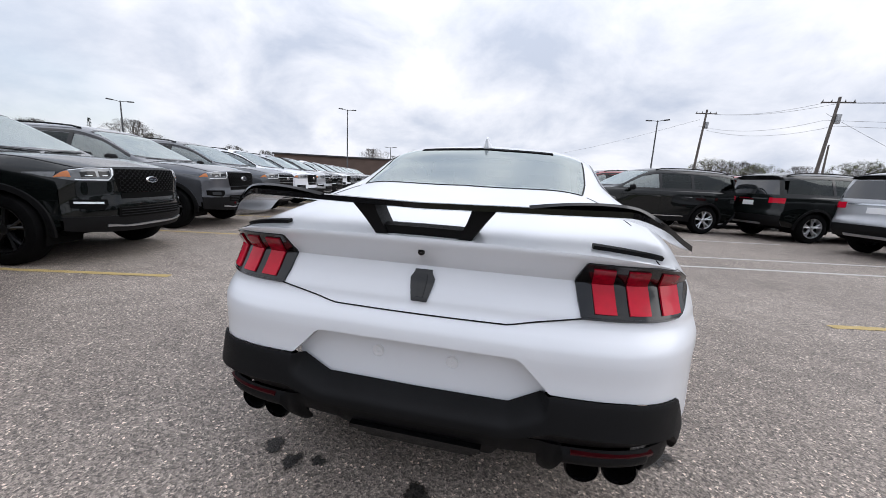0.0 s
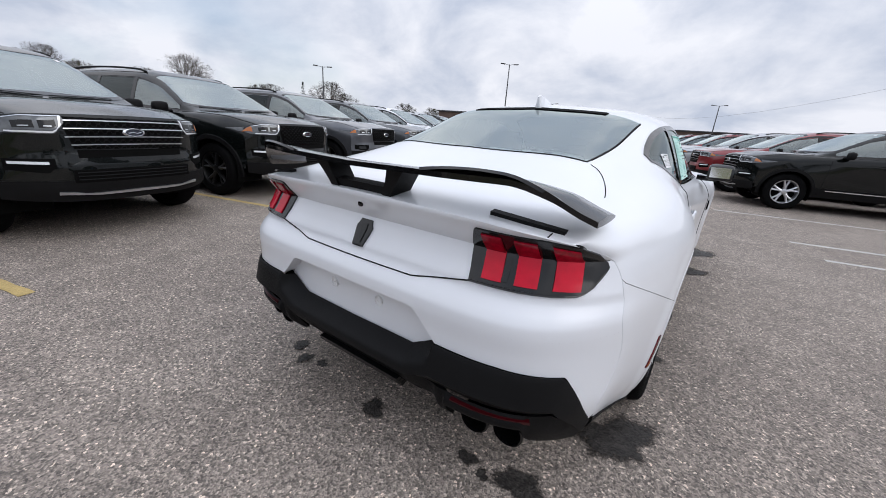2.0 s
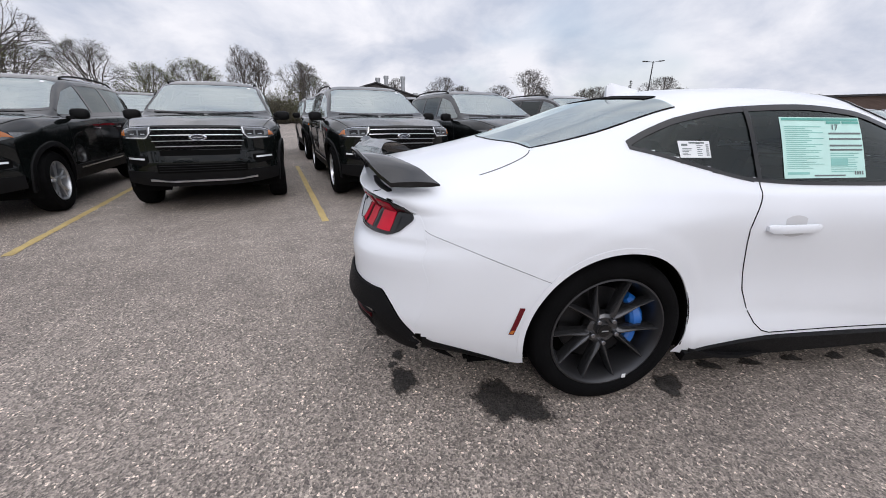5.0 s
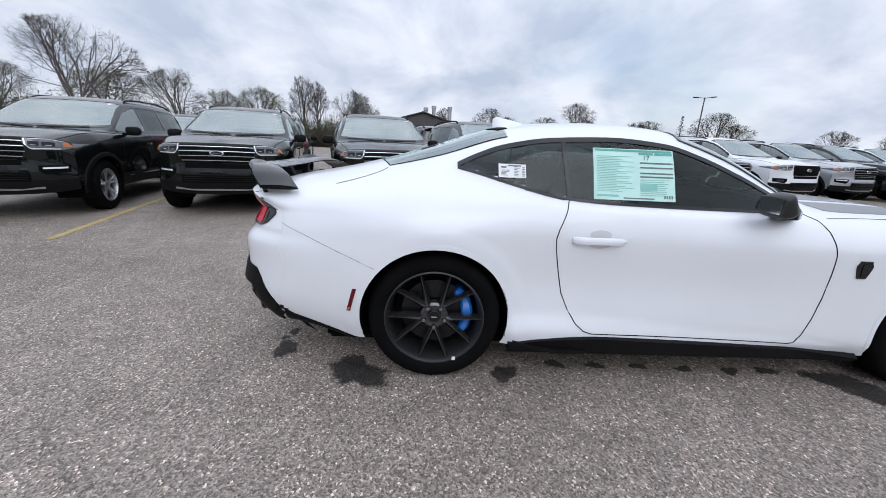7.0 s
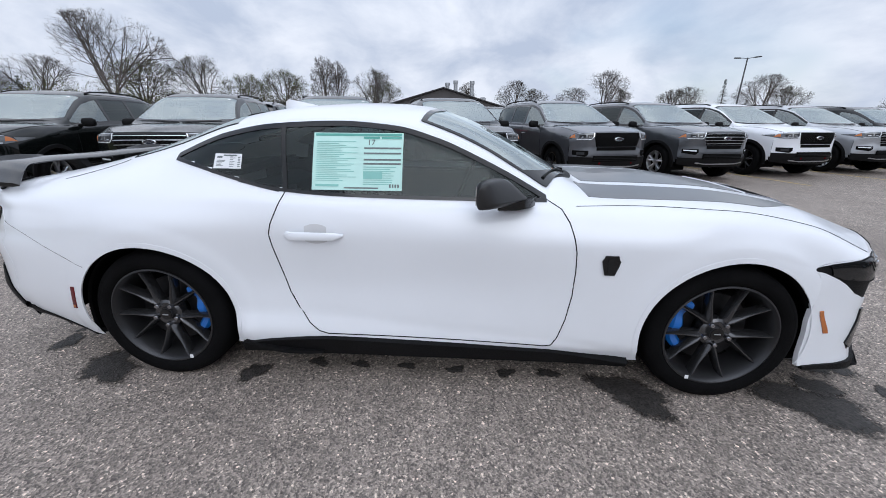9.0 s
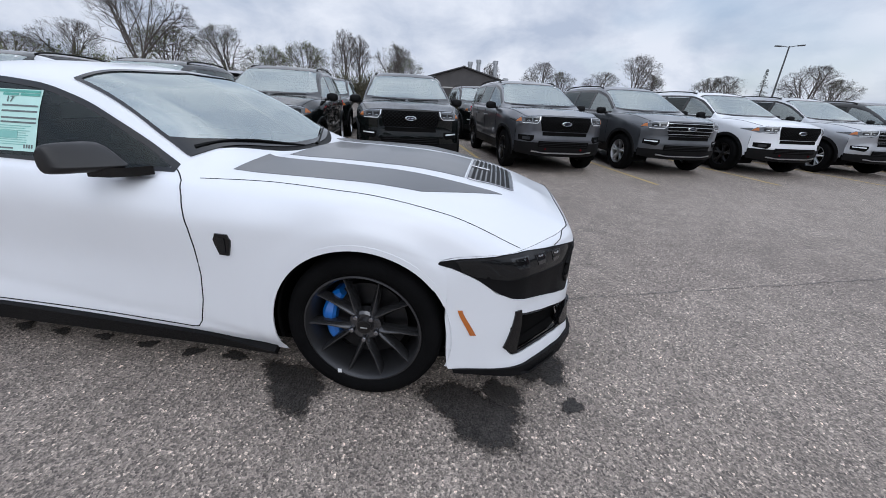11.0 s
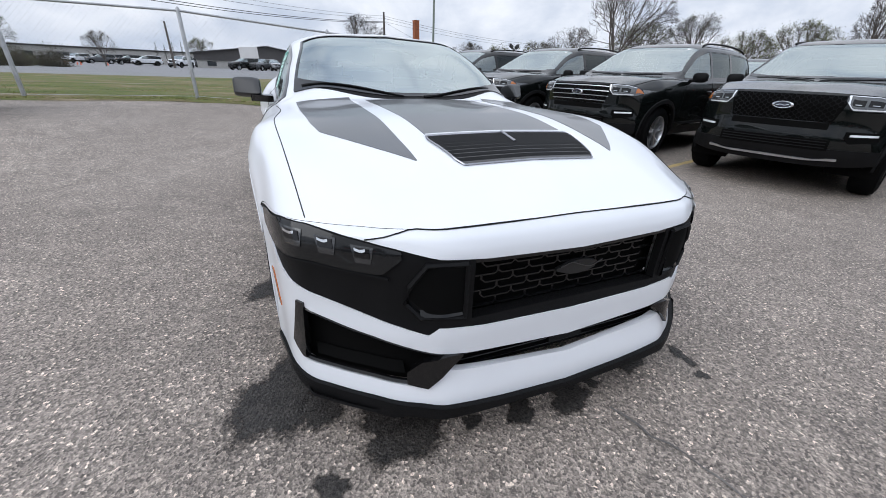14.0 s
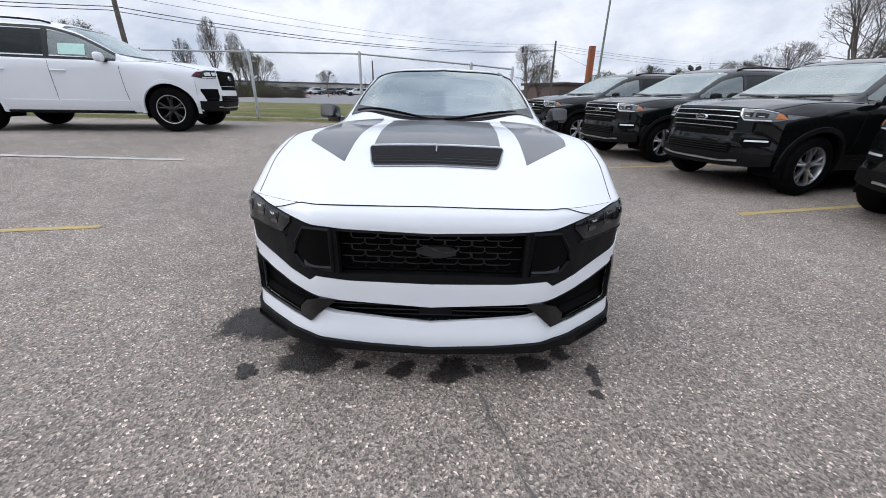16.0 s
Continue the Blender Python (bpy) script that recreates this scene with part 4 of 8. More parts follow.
def flood_lights():
    p = thing("flood_light", "pair of black flood lights on a short pole", "flood light", at=pose(-15.6, -21.9, 0, 0, 0, 20))
    part("pole", lathe([(0, .06), (2.9, .05), (2.92, .001)], 12, "z"), "flood_black", p)
    for sd in (1, -1):
        part("lamp_head", box_bm((.42, .16, .26), (sd * .33, 0, 3.0), .05, (12, -sd * 24, 0)), "flood_black", p)
        part("bracket", tube([(0, 0, 2.75), (sd * .2, 0, 2.86), (sd * .32, 0, 2.95)], .025, 6), "flood_black", p)


flood_lights()


# buildings
def barn():
    b = thing("gabled_building", "low dark gabled building with three metal roof flues", "building", at=pose(-58, -2.0, 0, 0, 0, -86))
    W, D, E, P = 18.5, 26, 2.9, 5.55
    bm = bmesh.new()
    pts = [(-W / 2, 0), (-W / 2, E), (0, P), (W / 2, E), (W / 2, 0)]
    f = [bm.verts.new((x, 0, z)) for x, z in pts]
    r = [bm.verts.new((x, -D, z)) for x, z in pts]
    bm.faces.new(f)
    bm.faces.new(r[::-1])
    for i in range(5):
        j = (i + 1) % 5
        bm.faces.new((f[i], r[i], r[j], f[j]))
    part("wall", bm, "wall_dark", b, smooth=False)
    for sd in (1, -1):
        a = math.degrees(math.atan2(P - E, W / 2))
        ln = math.hypot(P - E, W / 2) + .6
        part("roof", box_bm((ln, D + .8, .16), (sd * (W / 4 + .12), -D / 2, (E + P) / 2 + .10), .02, (0, sd * a, 0)), "roof_dark", b, "dark shingled roof slope")
    part("fascia", box_bm((W + 1.2, .06, .18), (0, .43, E - .1), .01), "wall_light", b)
    part("garage_door", box_bm((4.2, .08, 2.2), (-3.5, .05, 1.1), .02), "sign_white", b, "white sectional garage door")
    for xx in (3.0, 6.0):
        part("window", box_bm((1.3, .06, .9), (xx, .04, 1.5), .02), "window_dark", b)
    for xx, hh in ((-5.0, 7.4), (-2.2, 7.45), (-.8, 7.1)):
        fl = lathe([(0, .33), (hh - .5, .33), (hh - .5, .42), (hh, .42), (hh, .30), (hh - .3, .29)], 18, "z")
        bmesh.ops.translate(fl, vec=(-xx - 8.2 if False else xx + 0.0, -9.0, 0), verts=fl.verts)
        part("flue", fl, "steel_galv", b, "round galvanised roof flue")
    dish = box_bm((.9, .9, .5), (-6.5, -5, 4.4), .1)
    part("roof_unit", dish, "steel_galv", b)


barn()


def long_building(name, label, x, y, turn, size, wall, roof, windows=0, roof_h=.35):
    b = thing(name, label, "building", at=pose(x, y, 0, 0, 0, turn))
    w, d, h = size
    part("wall", box_bm((w, d, h), (0, 0, h / 2), .03), wall, b)
    part("roof", box_bm((w + .8, d + .8, roof_h), (0, 0, h + roof_h / 2), .05), roof, b)
    for k in range(windows):
        xx = -w / 2 + w * (k + .5) / windows
        part("window", box_bm((w / windows * .45, .12, h * .35), (xx, d / 2 + .02, h * .5), .02), "window_dark", b)
        if k % 3 == 1:
            part("door", box_bm((w / windows * .5, .14, h * .7), (xx + w / windows * .5, d / 2 + .02, h * .36), .02), "wall_dark", b)
    return b


long_building("warehouse", "long low pale warehouse far beyond the fence", 48, -142, 20, (60, 24, 3.6), "wall_light", "roof_dark", 14)


def low_hall():
    """A wide low gable seen end on, pale wall under a dark roof."""
    b = thing("gabled_hall", "wide low hall with dark gabled roof beyond the fence", "building", at=pose(2.4, -88, 0, 0, 0, 4))
    W, D, E, P = 23.0, 30, 2.9, 4.5
    bm = bmesh.new()
    pts = [(-W / 2, 1.75), (-W / 2, E), (-1.5, P), (W / 2, E), (W / 2, 1.75)]
    f, r = [[bm.verts.new((x, y, z)) for x, z in pts] for y in (0, -D)]
    bm.faces.new(f)
    bm.faces.new(r[::-1])
    for k in range(5):
        bm.faces.new((f[k], r[k], r[(k + 1) % 5], f[(k + 1) % 5]))
    part("gable", bm, "wall_dark", b, "dark clad gable", smooth=False)
    part("wall", box_bm((W - .6, D - .6, 1.75), (0, -D / 2, .875), .02), "wall_light", b)
    for x0, z0, x1, z1 in ((-W / 2 - .5, E - .08, -1.5, P + .06), (-1.5, P + .06, W / 2 + .5, E - .08)):
        a = math.degrees(math.atan2(z1 - z0, x1 - x0))
        part("roof", box_bm((math.hypot(x1 - x0, z1 - z0), D + 1.0, .16), ((x0 + x1) / 2, -D / 2, (z0 + z1) / 2 + .08), .02, (0, -a, 0)), "roof_dark", b, "dark roof slope")
    for k in range(6):
        part("window", box_bm((1.5, .12, .8), (-9.3 + 3.6 * k, -.26, 1.15), .02), "window_dark", b)


low_hall()
long_building("workshop", "low dark flat-roofed workshop beyond the fence", -24, -62, 25, (22, 10, 2.7), "wall_brown", "roof_dark", 5)
long_building("warehouse", "low pale flat building behind the parked row", -66, 24, -75, (34, 14, 2.5), "wall_light", "roof_dark", 9)
long_building("store_building", "low brown store with a flat roof far across the lot", -50, 92, 20, (30, 14, 5.2), "wall_brown", "roof_dark", 6)
long_building("store_building", "low brown store with a flat roof far across the lot", -8, 120, 0, (40, 14, 4.4), "wall_brown", "roof_dark", 8)


def cone(x, y):
    c = thing("traffic_cone", "small orange traffic cone on the far lot", "traffic cone", "traffic cones", at=pose(x, y, 0))
    part("body", lathe([(.03, .16), (.72, .03), (.73, .001)], 14, "z"), "cone_orange", c)
    part("base", box_bm((.4, .4, .04), (0, 0, .02), .01), "cone_orange", c)


for cx, cy in ((25.5, -70), (26.4, -71.5), (27.0, -69), (28, -73), (23, -72), (26, -66.5)):
    cone(cx, cy)


# trees
def tree_meshes(seed, h, spread, levels=5, buds=0.0):
    """A bare tree: limbs from a low fork grow into a rounded crown and divide down to fine twigs."""
    rng = random.Random(seed)
    wood, tw, lf = bmesh.new(), bmesh.new(), bmesh.new()
    rx, rz, cz = spread * h, h * .43, h * .57

    def jitter(a):
        return Vector((rng.uniform(-a, a), rng.uniform(-a, a), rng.uniform(-a, a)))

    def inside(p):
        k = 1 + .12 * noise.noise(p * (3.0 / h) + Vector((seed, 0, 0)))
        return (p.x * p.x + p.y * p.y) / (rx * k) ** 2 + ((p.z - cz) / (rz * k)) ** 2 < 1

    def twig(p, q, w):
        a = (q - p).cross(jitter(1)).normalized() * w
        tw.faces.new([tw.verts.new(p - a), tw.verts.new(p + a), tw.verts.new(q)])

    def limb(p, d, length, r, lev):
        n = (6, 6, 4, 3, 2, 1)[lev]
        pts, q = [p], p
        for i in range(n):
            d = (d + jitter(.20 if lev < 3 else .28) + Vector((0, 0, .05 if lev < 3 else -.02))).normalized()
            q = q + d * (length / n)
            if lev > 0 and i > 0 and not inside(q):
                break
            pts.append(q)
        m = len(pts) - 1
        if lev < 3:
            tube(pts, r, 5 if lev < 2 else 3, wood, 1.0, [1 - .6 * k / max(1, m) for k in range(m + 1)])
        else:
            for a, b in zip(pts, pts[1:]):
                twig(a, b + (b - a) * .5, max(r, h * .0006))
        if lev >= levels:
            if buds and rng.random() < buds:
                for _ in range(2):
                    c = q + jitter(.03 * h)
                    u, v = jitter(1).normalized() * h * .006, jitter(1).normalized() * h * .006
                    lf.faces.new([lf.verts.new(c + u), lf.verts.new(c + v), lf.verts.new(c - u), lf.verts.new(c - v)])
            return
        kids = (0, 7, 6, 5, 3)[lev]
        for k in range(kids):
            t = m * (.22 + .78 * (k + rng.random()) / kids)
            b = pts[int(t)].lerp(pts[min(m, int(t) + 1)], t % 1)
            out = Vector((b.x, b.y, (b.z - cz) * .6 + .12 * h))
            out = out.normalized() if out.length > .01 else Vector((0, 0, 1))
            side = d.cross(jitter(1)).normalized()
            nd = (d * rng.uniform(.35, .8) + side * rng.uniform(.5, .95) + out * .35).normalized()
            limb(b, nd, length * rng.uniform(.38, .62) * (1 - .30 * k / kids), r * .46, lev + 1)
    fork = Vector((rng.uniform(-.02, .02) * h, rng.uniform(-.02, .02) * h, h * .20))
    tube([Vector((0, 0, -.2)), fork * .5, fork], h * .021, 7, wood, 1.0, [1.35, 1.0, .9])
    for k in range(8):
        a = 2.4 * k + rng.uniform(-.4, .4)
        th = math.radians((6, 20, 26, 34, 40, 48, 55, 62)[k])
        aim = Vector((math.cos(a) * math.sin(th) * rx * 1.05, math.sin(a) * math.sin(th) * rx * 1.05, cz + math.cos(th) * rz)) - fork
        limb(fork + Vector((0, 0, h * .01 * k)), (aim.normalized() + Vector((0, 0, .15))).normalized(), aim.length, h * .0095, 1)
    hi = max([v.co.z for v in tw.verts])
    for b in (wood, tw, lf):
        bmesh.ops.scale(b, vec=(h / hi, h / hi, h / hi), verts=b.verts)
    return wood, tw, lf


def bare_tree(seed, h, spread, buds, label):
    t = thing("tree", label, "tree", "trees round the lot")
    wood, tw, lf = tree_meshes(seed, h, spread, 5, buds)
    part("trunk", wood, "bark", t)
    crown = part("crown", tw, "twig", t)
    tagged(crown, kind="stuff")
    if len(lf.verts):
        tagged(part("bud_haze", lf, "bud_green", t, smooth=False), kind="stuff")
    else:
        lf.free()
    return t


def conifer(seed, h):
    rng = random.Random(seed)
    t = thing("pine_tree", "dark green pine with ragged tiers of boughs", "pine tree", "pines round the lot")
    part("trunk", lathe([(-.2, h * .022), (h * .6, h * .012), (h, .01), (h + .01, .001)], 8, "z"), "bark", t)
    nd = bmesh.new()
    for k in range(int(h * 26)):
        z = h * (.14 + .86 * rng.random() ** .9)
        reach = (h - z) * .36 * rng.uniform(.45, 1.15) + .15
        a = rng.uniform(0, 6.28)
        d = Vector((math.cos(a), math.sin(a), rng.uniform(-.25, .12)))
        s = Vector((-d.y, d.x, 0))
        for i in range(6):
            c = Vector((0, 0, z)) + d * reach * (i + .7) / 6
            w = .10 * (1.2 - i / 7) * (h / 9) ** .5
            for sg in (1, -1):
                e = s * sg * w * rng.uniform(1.0, 2.2) + d * w + Vector((0, 0, rng.uniform(-.10, .05)))
                nd.faces.new([nd.verts.new(c), nd.verts.new(c + e + d * w * .8), nd.verts.new(c + d * w * 1.8)])
    tagged(part("crown", nd, "pine_green", t, smooth=False), kind="stuff")
    return t


def brush(seed, name="shrub_mass", material="bush_green", label="dense brown-green shrubs at the edge of the lot"):
    """A mass of twigs and small leaves, 6 m wide, 2.6 m high."""
    rng = random.Random(seed)
    t = thing(name, label, "shrubs", "shrubs round the lot")
    tw, lf = bmesh.new(), bmesh.new()
    lumps = [(rng.uniform(-2.8, 2.8), rng.uniform(-1.0, 1.0), rng.uniform(.55, 1.25)) for _ in range(15)]
    for cx, cy, s in lumps:
        for _ in range(95):
            a, e = rng.uniform(0, 6.28), rng.uniform(.3, 1.4)
            d = Vector((math.cos(a) * math.cos(e), math.sin(a) * math.cos(e), math.sin(e)))
            ln = s * rng.uniform(.8, 1.75)
            b = Vector((cx + rng.uniform(-.2, .2), cy + rng.uniform(-.2, .2), 0))
            sv = Vector((-d.y, d.x, 0)) * .016
            tw.faces.new([tw.verts.new(b - sv), tw.verts.new(b + sv), tw.verts.new(b + d * ln)])
            for _k in range(8):
                c = b + d * ln * (.10 + .78 * rng.random() ** .8) + Vector((rng.uniform(-.06, .06), rng.uniform(-.06, .06), rng.uniform(-.05, .05)))
                q = rng.uniform(.015, .036)
                u = Vector((rng.uniform(-1, 1), rng.uniform(-1, 1), rng.uniform(-1, 1))).normalized() * q
                v = Vector((rng.uniform(-1, 1), rng.uniform(-1, 1), rng.uniform(-1, 1))).normalized() * q
                lf.faces.new([lf.verts.new(c + u), lf.verts.new(c + v), lf.verts.new(c - u), lf.verts.new(c - v)])
    tagged(part("twig_mass", tw, "twig", t), kind="stuff")
    tagged(part("leaf_mass", lf, material, t, smooth=False), kind="stuff")
    return t


def az_at(az, dist, eye=(2.0, 1.5)):
    return eye[0] + dist * math.sin(radians(az)), eye[1] + dist * math.cos(radians(az))


TREES = [bare_tree(21, 10, .54, 0, "tall spreading bare tree with fine twigs"), bare_tree(22, 10, .42, .30, "bare tree with the first yellow-green buds"),
         bare_tree(23, 10, .46, .05, "bare grey-brown tree with fine twigs"), bare_tree(24, 10, .27, 0, "slender bare tree with upright limbs")]
BRUSH = [brush(31), brush(32), brush(33, material="bud_green", label="shrubs with fresh yellow-green leaves")]
PINES = [conifer(41, 10), conifer(42, 10)]
first = set()


def plant(src, az, dist, h, turn, base=10.0, wide=1.0, eye=(2.0, 1.5)):
    x, y = az_at(az, dist, eye)
    k = h / base
    m = pose(x, y, 0, 0, 0, turn)
    if src not in first:
        first.add(src)
        ob = src
        ob.matrix_world = m
    else:
        ob = copy_thing(src, m)
    ob.scale = (k * wide, k * wide, k)
    return ob


# (kind, azimuth, distance, height, turn, width)
TREES_NEAR_ROW = (
    (0, -133.0, 62, 13.2, 1.0), (1, -130.0, 66, 9.0, 1.2), (2, -124.2, 64, 9.4, 1.0), (1, -119.5, 70, 8.0, 1.1), (1, -115.0, 70, 9.0, 1.1),
    (3, -109.6, 66, 10.6, .8), (3, -107.8, 68, 10.2, .7), (2, -103.2, 66, 9.0, 1.0), (1, -101.8, 70, 7.6, 1.1), (3, -90.0, 82, 8.6, .9),
    (0, -83.2, 86, 9.2, 1.0), (2, -80.6, 86, 7.6, 1.1), (0, -75.8, 84, 7.6, 1.1), (0, -71.6, 80, 10.2, 1.0), (2, -69.8, 84, 7.2, 1.0),
)
TREES_BEHIND_ROW = (
    (2, -63.6, 88, 7.2, 1.1), (0, -61.6, 90, 7.6, 1.1), (0, -54.6, 88, 9.0, 1.2), (2, -52.6, 90, 7.2, 1.2), (2, -44.0, 96, 6.4, 1.1),
    (2, -40.0, 110, 6.5, 1.1), (0, -25.0, 100, 8.5, 1.2), (1, -19.2, 105, 9.0, .9), (2, -21.5, 108, 7.0, 1.0), (2, -18.0, 120, 6.0, 1),
    (1, 21.5, 92, 8.6, 1.2), (2, 24.0, 95, 8.2, 1.3), (1, 26.5, 90, 7.4, 1.3), (0, 30.5, 92, 7.2, 1.2), (1, 34.5, 90, 8.0, 1.3), (2, 38.0, 90, 7.8, 1.3),
)
TREES_OPEN_SIDE = (
    (1, 41.0, 85, 6.6, 1.3), (2, 46.0, 85, 7.0, 1.3), (1, 52, 90, 7.0, 1.3), (2, 60, 90, 7, 1.3), (0, 75, 90, 9, 1.1),
    (2, 95, 90, 8, 1.2), (1, 115, 90, 9, 1.2), (0, -138.5, 64, 8.0, 1.0), (2, -143.0, 70, 6.5, 1.3), (1, -148.0, 74, 6.0, 1.4),
    (2, -152.5, 76, 6.6, 1.3), (1, -157.5, 78, 5.8, 1.4),
)
for group, base in ((TREES_NEAR_ROW, 0), (TREES_BEHIND_ROW, 15), (TREES_OPEN_SIDE, 29)):
    for i, (k, az, ds, h, wd) in enumerate(group):
        plant(TREES[k], az, ds, h, 47 * (i + base), 10.0, wd)
for i, (k, az, ds, h, wd) in enumerate((
        (0, -169.6, 52, 7.2, .9), (1, -167.8, 58, 5.4, 1.2), (2, 163.1, 70, 4.6, .9), (3, 150.1, 58, 9.4, .55), (3, 152.6, 60, 8.2, .6), (3, 147.2, 58, 6.8, .7), (1, 153.6, 58, 6.2, .9), (1, 155.2, 60, 5.6, 1.0), (2, 138, 56, 7.5, 1.0), (1, 130, 60, 8, 1), (0, 120, 70, 9, 1), (2, -174.0, 72, 5.0, 1.1), (1, 172.5, 120, 7.0, 1.1))):
    plant(TREES[k], az, ds, h, 61 * i + 20, 10.0, wd, (.0, 5.0))
for i, (k, az, ds, h, wd) in enumerate(((0, -58.5, 74, 7.2, .75), (1, -139.8, 60, 5.2, 1.0), (1, -56.2, 96, 5.6, .8), (0, -11.5, 96, 5.6, .5), (1, -13.5, 100, 5.0, .5), (0, 25.4, 84, 4.2, .8), (1, -136.6, 64, 4.0, .9), (0, -9.0, 90, 5.5, .8), (0, 168.7, 122, 5.4, .6), (1, 169.5, 124, 5.0, .7), (0, 170.3, 122, 5.6, .6), (1, 171.2, 124, 5.8, .5), (0, 171.8, 120, 5.2, .6), (0, -150.5, 64, 4.4, .8))):
    plant(PINES[k], az, ds, h, 33 * i, 10.0, wd)
rng_b = random.Random(77)
for az in np.arange(-143, -99, 1.7):
    plant(BRUSH[rng_b.choice((0, 1, 1, 0, 2))], az + rng_b.uniform(-.8, .8), 62 + rng_b.uniform(-4, 6), rng_b.uniform(6.2, 9.4), rng_b.uniform(-20, 20) - az, 2.6, .62)
for az in np.concatenate((np.arange(-86, -18, 4.2), np.arange(60, 66, 4.0))):
    plant(BRUSH[rng_b.choice((0, 1))], az + rng_b.uniform(-1, 1), 92 + rng_b.uniform(-6, 12), rng_b.uniform(2.6, 4.4), rng_b.uniform(-20, 20) - az, 2.6, .9)
for az in np.arange(15, 58, 1.9):
    plant(BRUSH[rng_b.choice((0, 1, 1, 2))], az + rng_b.uniform(-.8, .8), 88 + rng_b.uniform(-6, 10), rng_b.uniform(4.2, 7.0), rng_b.uniform(-20, 20) - az, 2.6, .7)
for az in np.arange(149.5, 158, 1.1):
    plant(BRUSH[rng_b.choice((0, 2, 1))], az + rng_b.uniform(-.4, .4), 58 + rng_b.uniform(-4, 6), rng_b.uniform(3.6, 5.6), rng_b.uniform(-20, 20) - az, 2.6, .6, (0, 5))
for az in np.concatenate((np.arange(-157, -142, 2.6), np.arange(143, 149, 2.2))):
    plant(BRUSH[rng_b.choice((0, 1, 2))], az + rng_b.uniform(-1, 1), 60 + rng_b.uniform(-4, 10), rng_b.uniform(2.2, 3.6), rng_b.uniform(-20, 20) - az, 2.6, .8, (0, 5))
for az in np.arange(70, 140, 10):
    plant(BRUSH[0], az, 80, 4.0, -az, 2.6, .9)


# parked sport utility vehicles; rear axle over the local origin, nose along +y
SUV_AXLE, SUV_R = 3.02, .385


def suv_lines():
    r0 = [(-.98, .80, .42), (-.5, .90, .36), (.5, .92, .33), (2.5, .92, .33), (3.3, .92, .33), (3.86, .84, .33)]
    r1 = [(-.98, .88, .55), (0, .965, .52), (.6, .955, .50), (2.4, .955, .50), (3.02, .975, .52), (3.86, .87, .50)]
    r2 = [(-.98, .91, .80), (0, .985, .80), (1.5, .965, .78), (3.02, .985, .78), (3.86, .88, .76)]
    r3 = [(-.98, .905, 1.0), (0, .98, 1.02), (1.5, .97, 1.02), (2.6, .975, 1.02), (3.3, .965, 1.0), (3.86, .87, .94)]
    r4 = [(-.98, .89, 1.10), (0, .965, 1.13), (1.5, .955, 1.13), (2.5, .945, 1.13), (3.2, .91, 1.115), (3.86, .81, 1.035)]
    r5 = [(-.98, .87, 1.17), (0, .94, 1.175), (1.5, .935, 1.165), (2.45, .90, 1.165), (2.75, .86, 1.17), (3.3, .82, 1.155), (3.86, .72, 1.065)]
    r6 = [(-.98, .72, 1.60), (-.5, .735, 1.66), (.5, .735, 1.685), (1.3, .73, 1.675), (1.75, .735, 1.58), (2.1, .79, 1.42), (2.45, .85, 1.24), (2.65, .82, 1.185), (3.2, .62, 1.175), (3.86, .5, 1.082)]
    r7 = [(-.98, .5, 1.68), (-.5, .5, 1.74), (.5, .5, 1.765), (1.3, .5, 1.75), (1.6, .52, 1.69), (2.1, .56, 1.45), (2.55, .58, 1.24), (2.7, .5, 1.195), (3.2, .35, 1.19), (3.86, .25, 1.088)]
    r8 = [(-.98, 0, 1.69), (-.5, 0, 1.755), (.5, 0, 1.78), (1.3, 0, 1.765), (1.6, 0, 1.70), (2.1, 0, 1.46), (2.6, 0, 1.245), (2.75, 0, 1.20), (3.2, 0, 1.19), (3.6, 0, 1.155), (3.86, 0, 1.09)]
    return [r0, r1, r2, r3, r4, r5, r6, r7, r8]


suv_shell = Shell(suv_lines(), (-.98, 3.86),
                  lambda x: .38 * (abs(x) / .95) ** 4 + .06 * (x / .95) ** 2,
                  lambda x: .22 * (abs(x) / .95) ** 8 + .04 * (x / .95) ** 2,
                  lambda d: lin(d, (0, 0), (.03, .03), (.12, .05), (.3, .045), (.45, .065), (.6, .055), (.76, .0)),
                  lambda z: lin(z, (.4, .02), (.52, -.07), (.72, -.075), (.80, -.03), (1.15, 0), (1.6, .14), (1.7, .12)), 2.6, .2)


def suv_z(y, k):
    """Lower (k 0) and upper (k 1) edge of the side glass."""
    s = suv_shell.section(y)[1]
    return s(5.10) if k == 0 else s(5.90)


def suv_sort(y, u, p):
    x, z = abs(p[0]), p[2]
    if -.80 < y < 2.36 and 5.14 < u < 5.88:
        return None
    if u > 6.25 and 1.62 < y < 2.60 - .20 * (x / .8) ** 2:
        return None
    if y > 3.42 and u < 2.85:
        return "fender" if x > .872 else None
    if u > 5.0 and y > 2.42:
        return "hood"
    if u > 5.95:
        return "roof"
    if y > 2.42:
        return "fender"
    if y > 1.32:
        return "door"
    if y > .42:
        return "rear_door"
    return "quarter_panel"


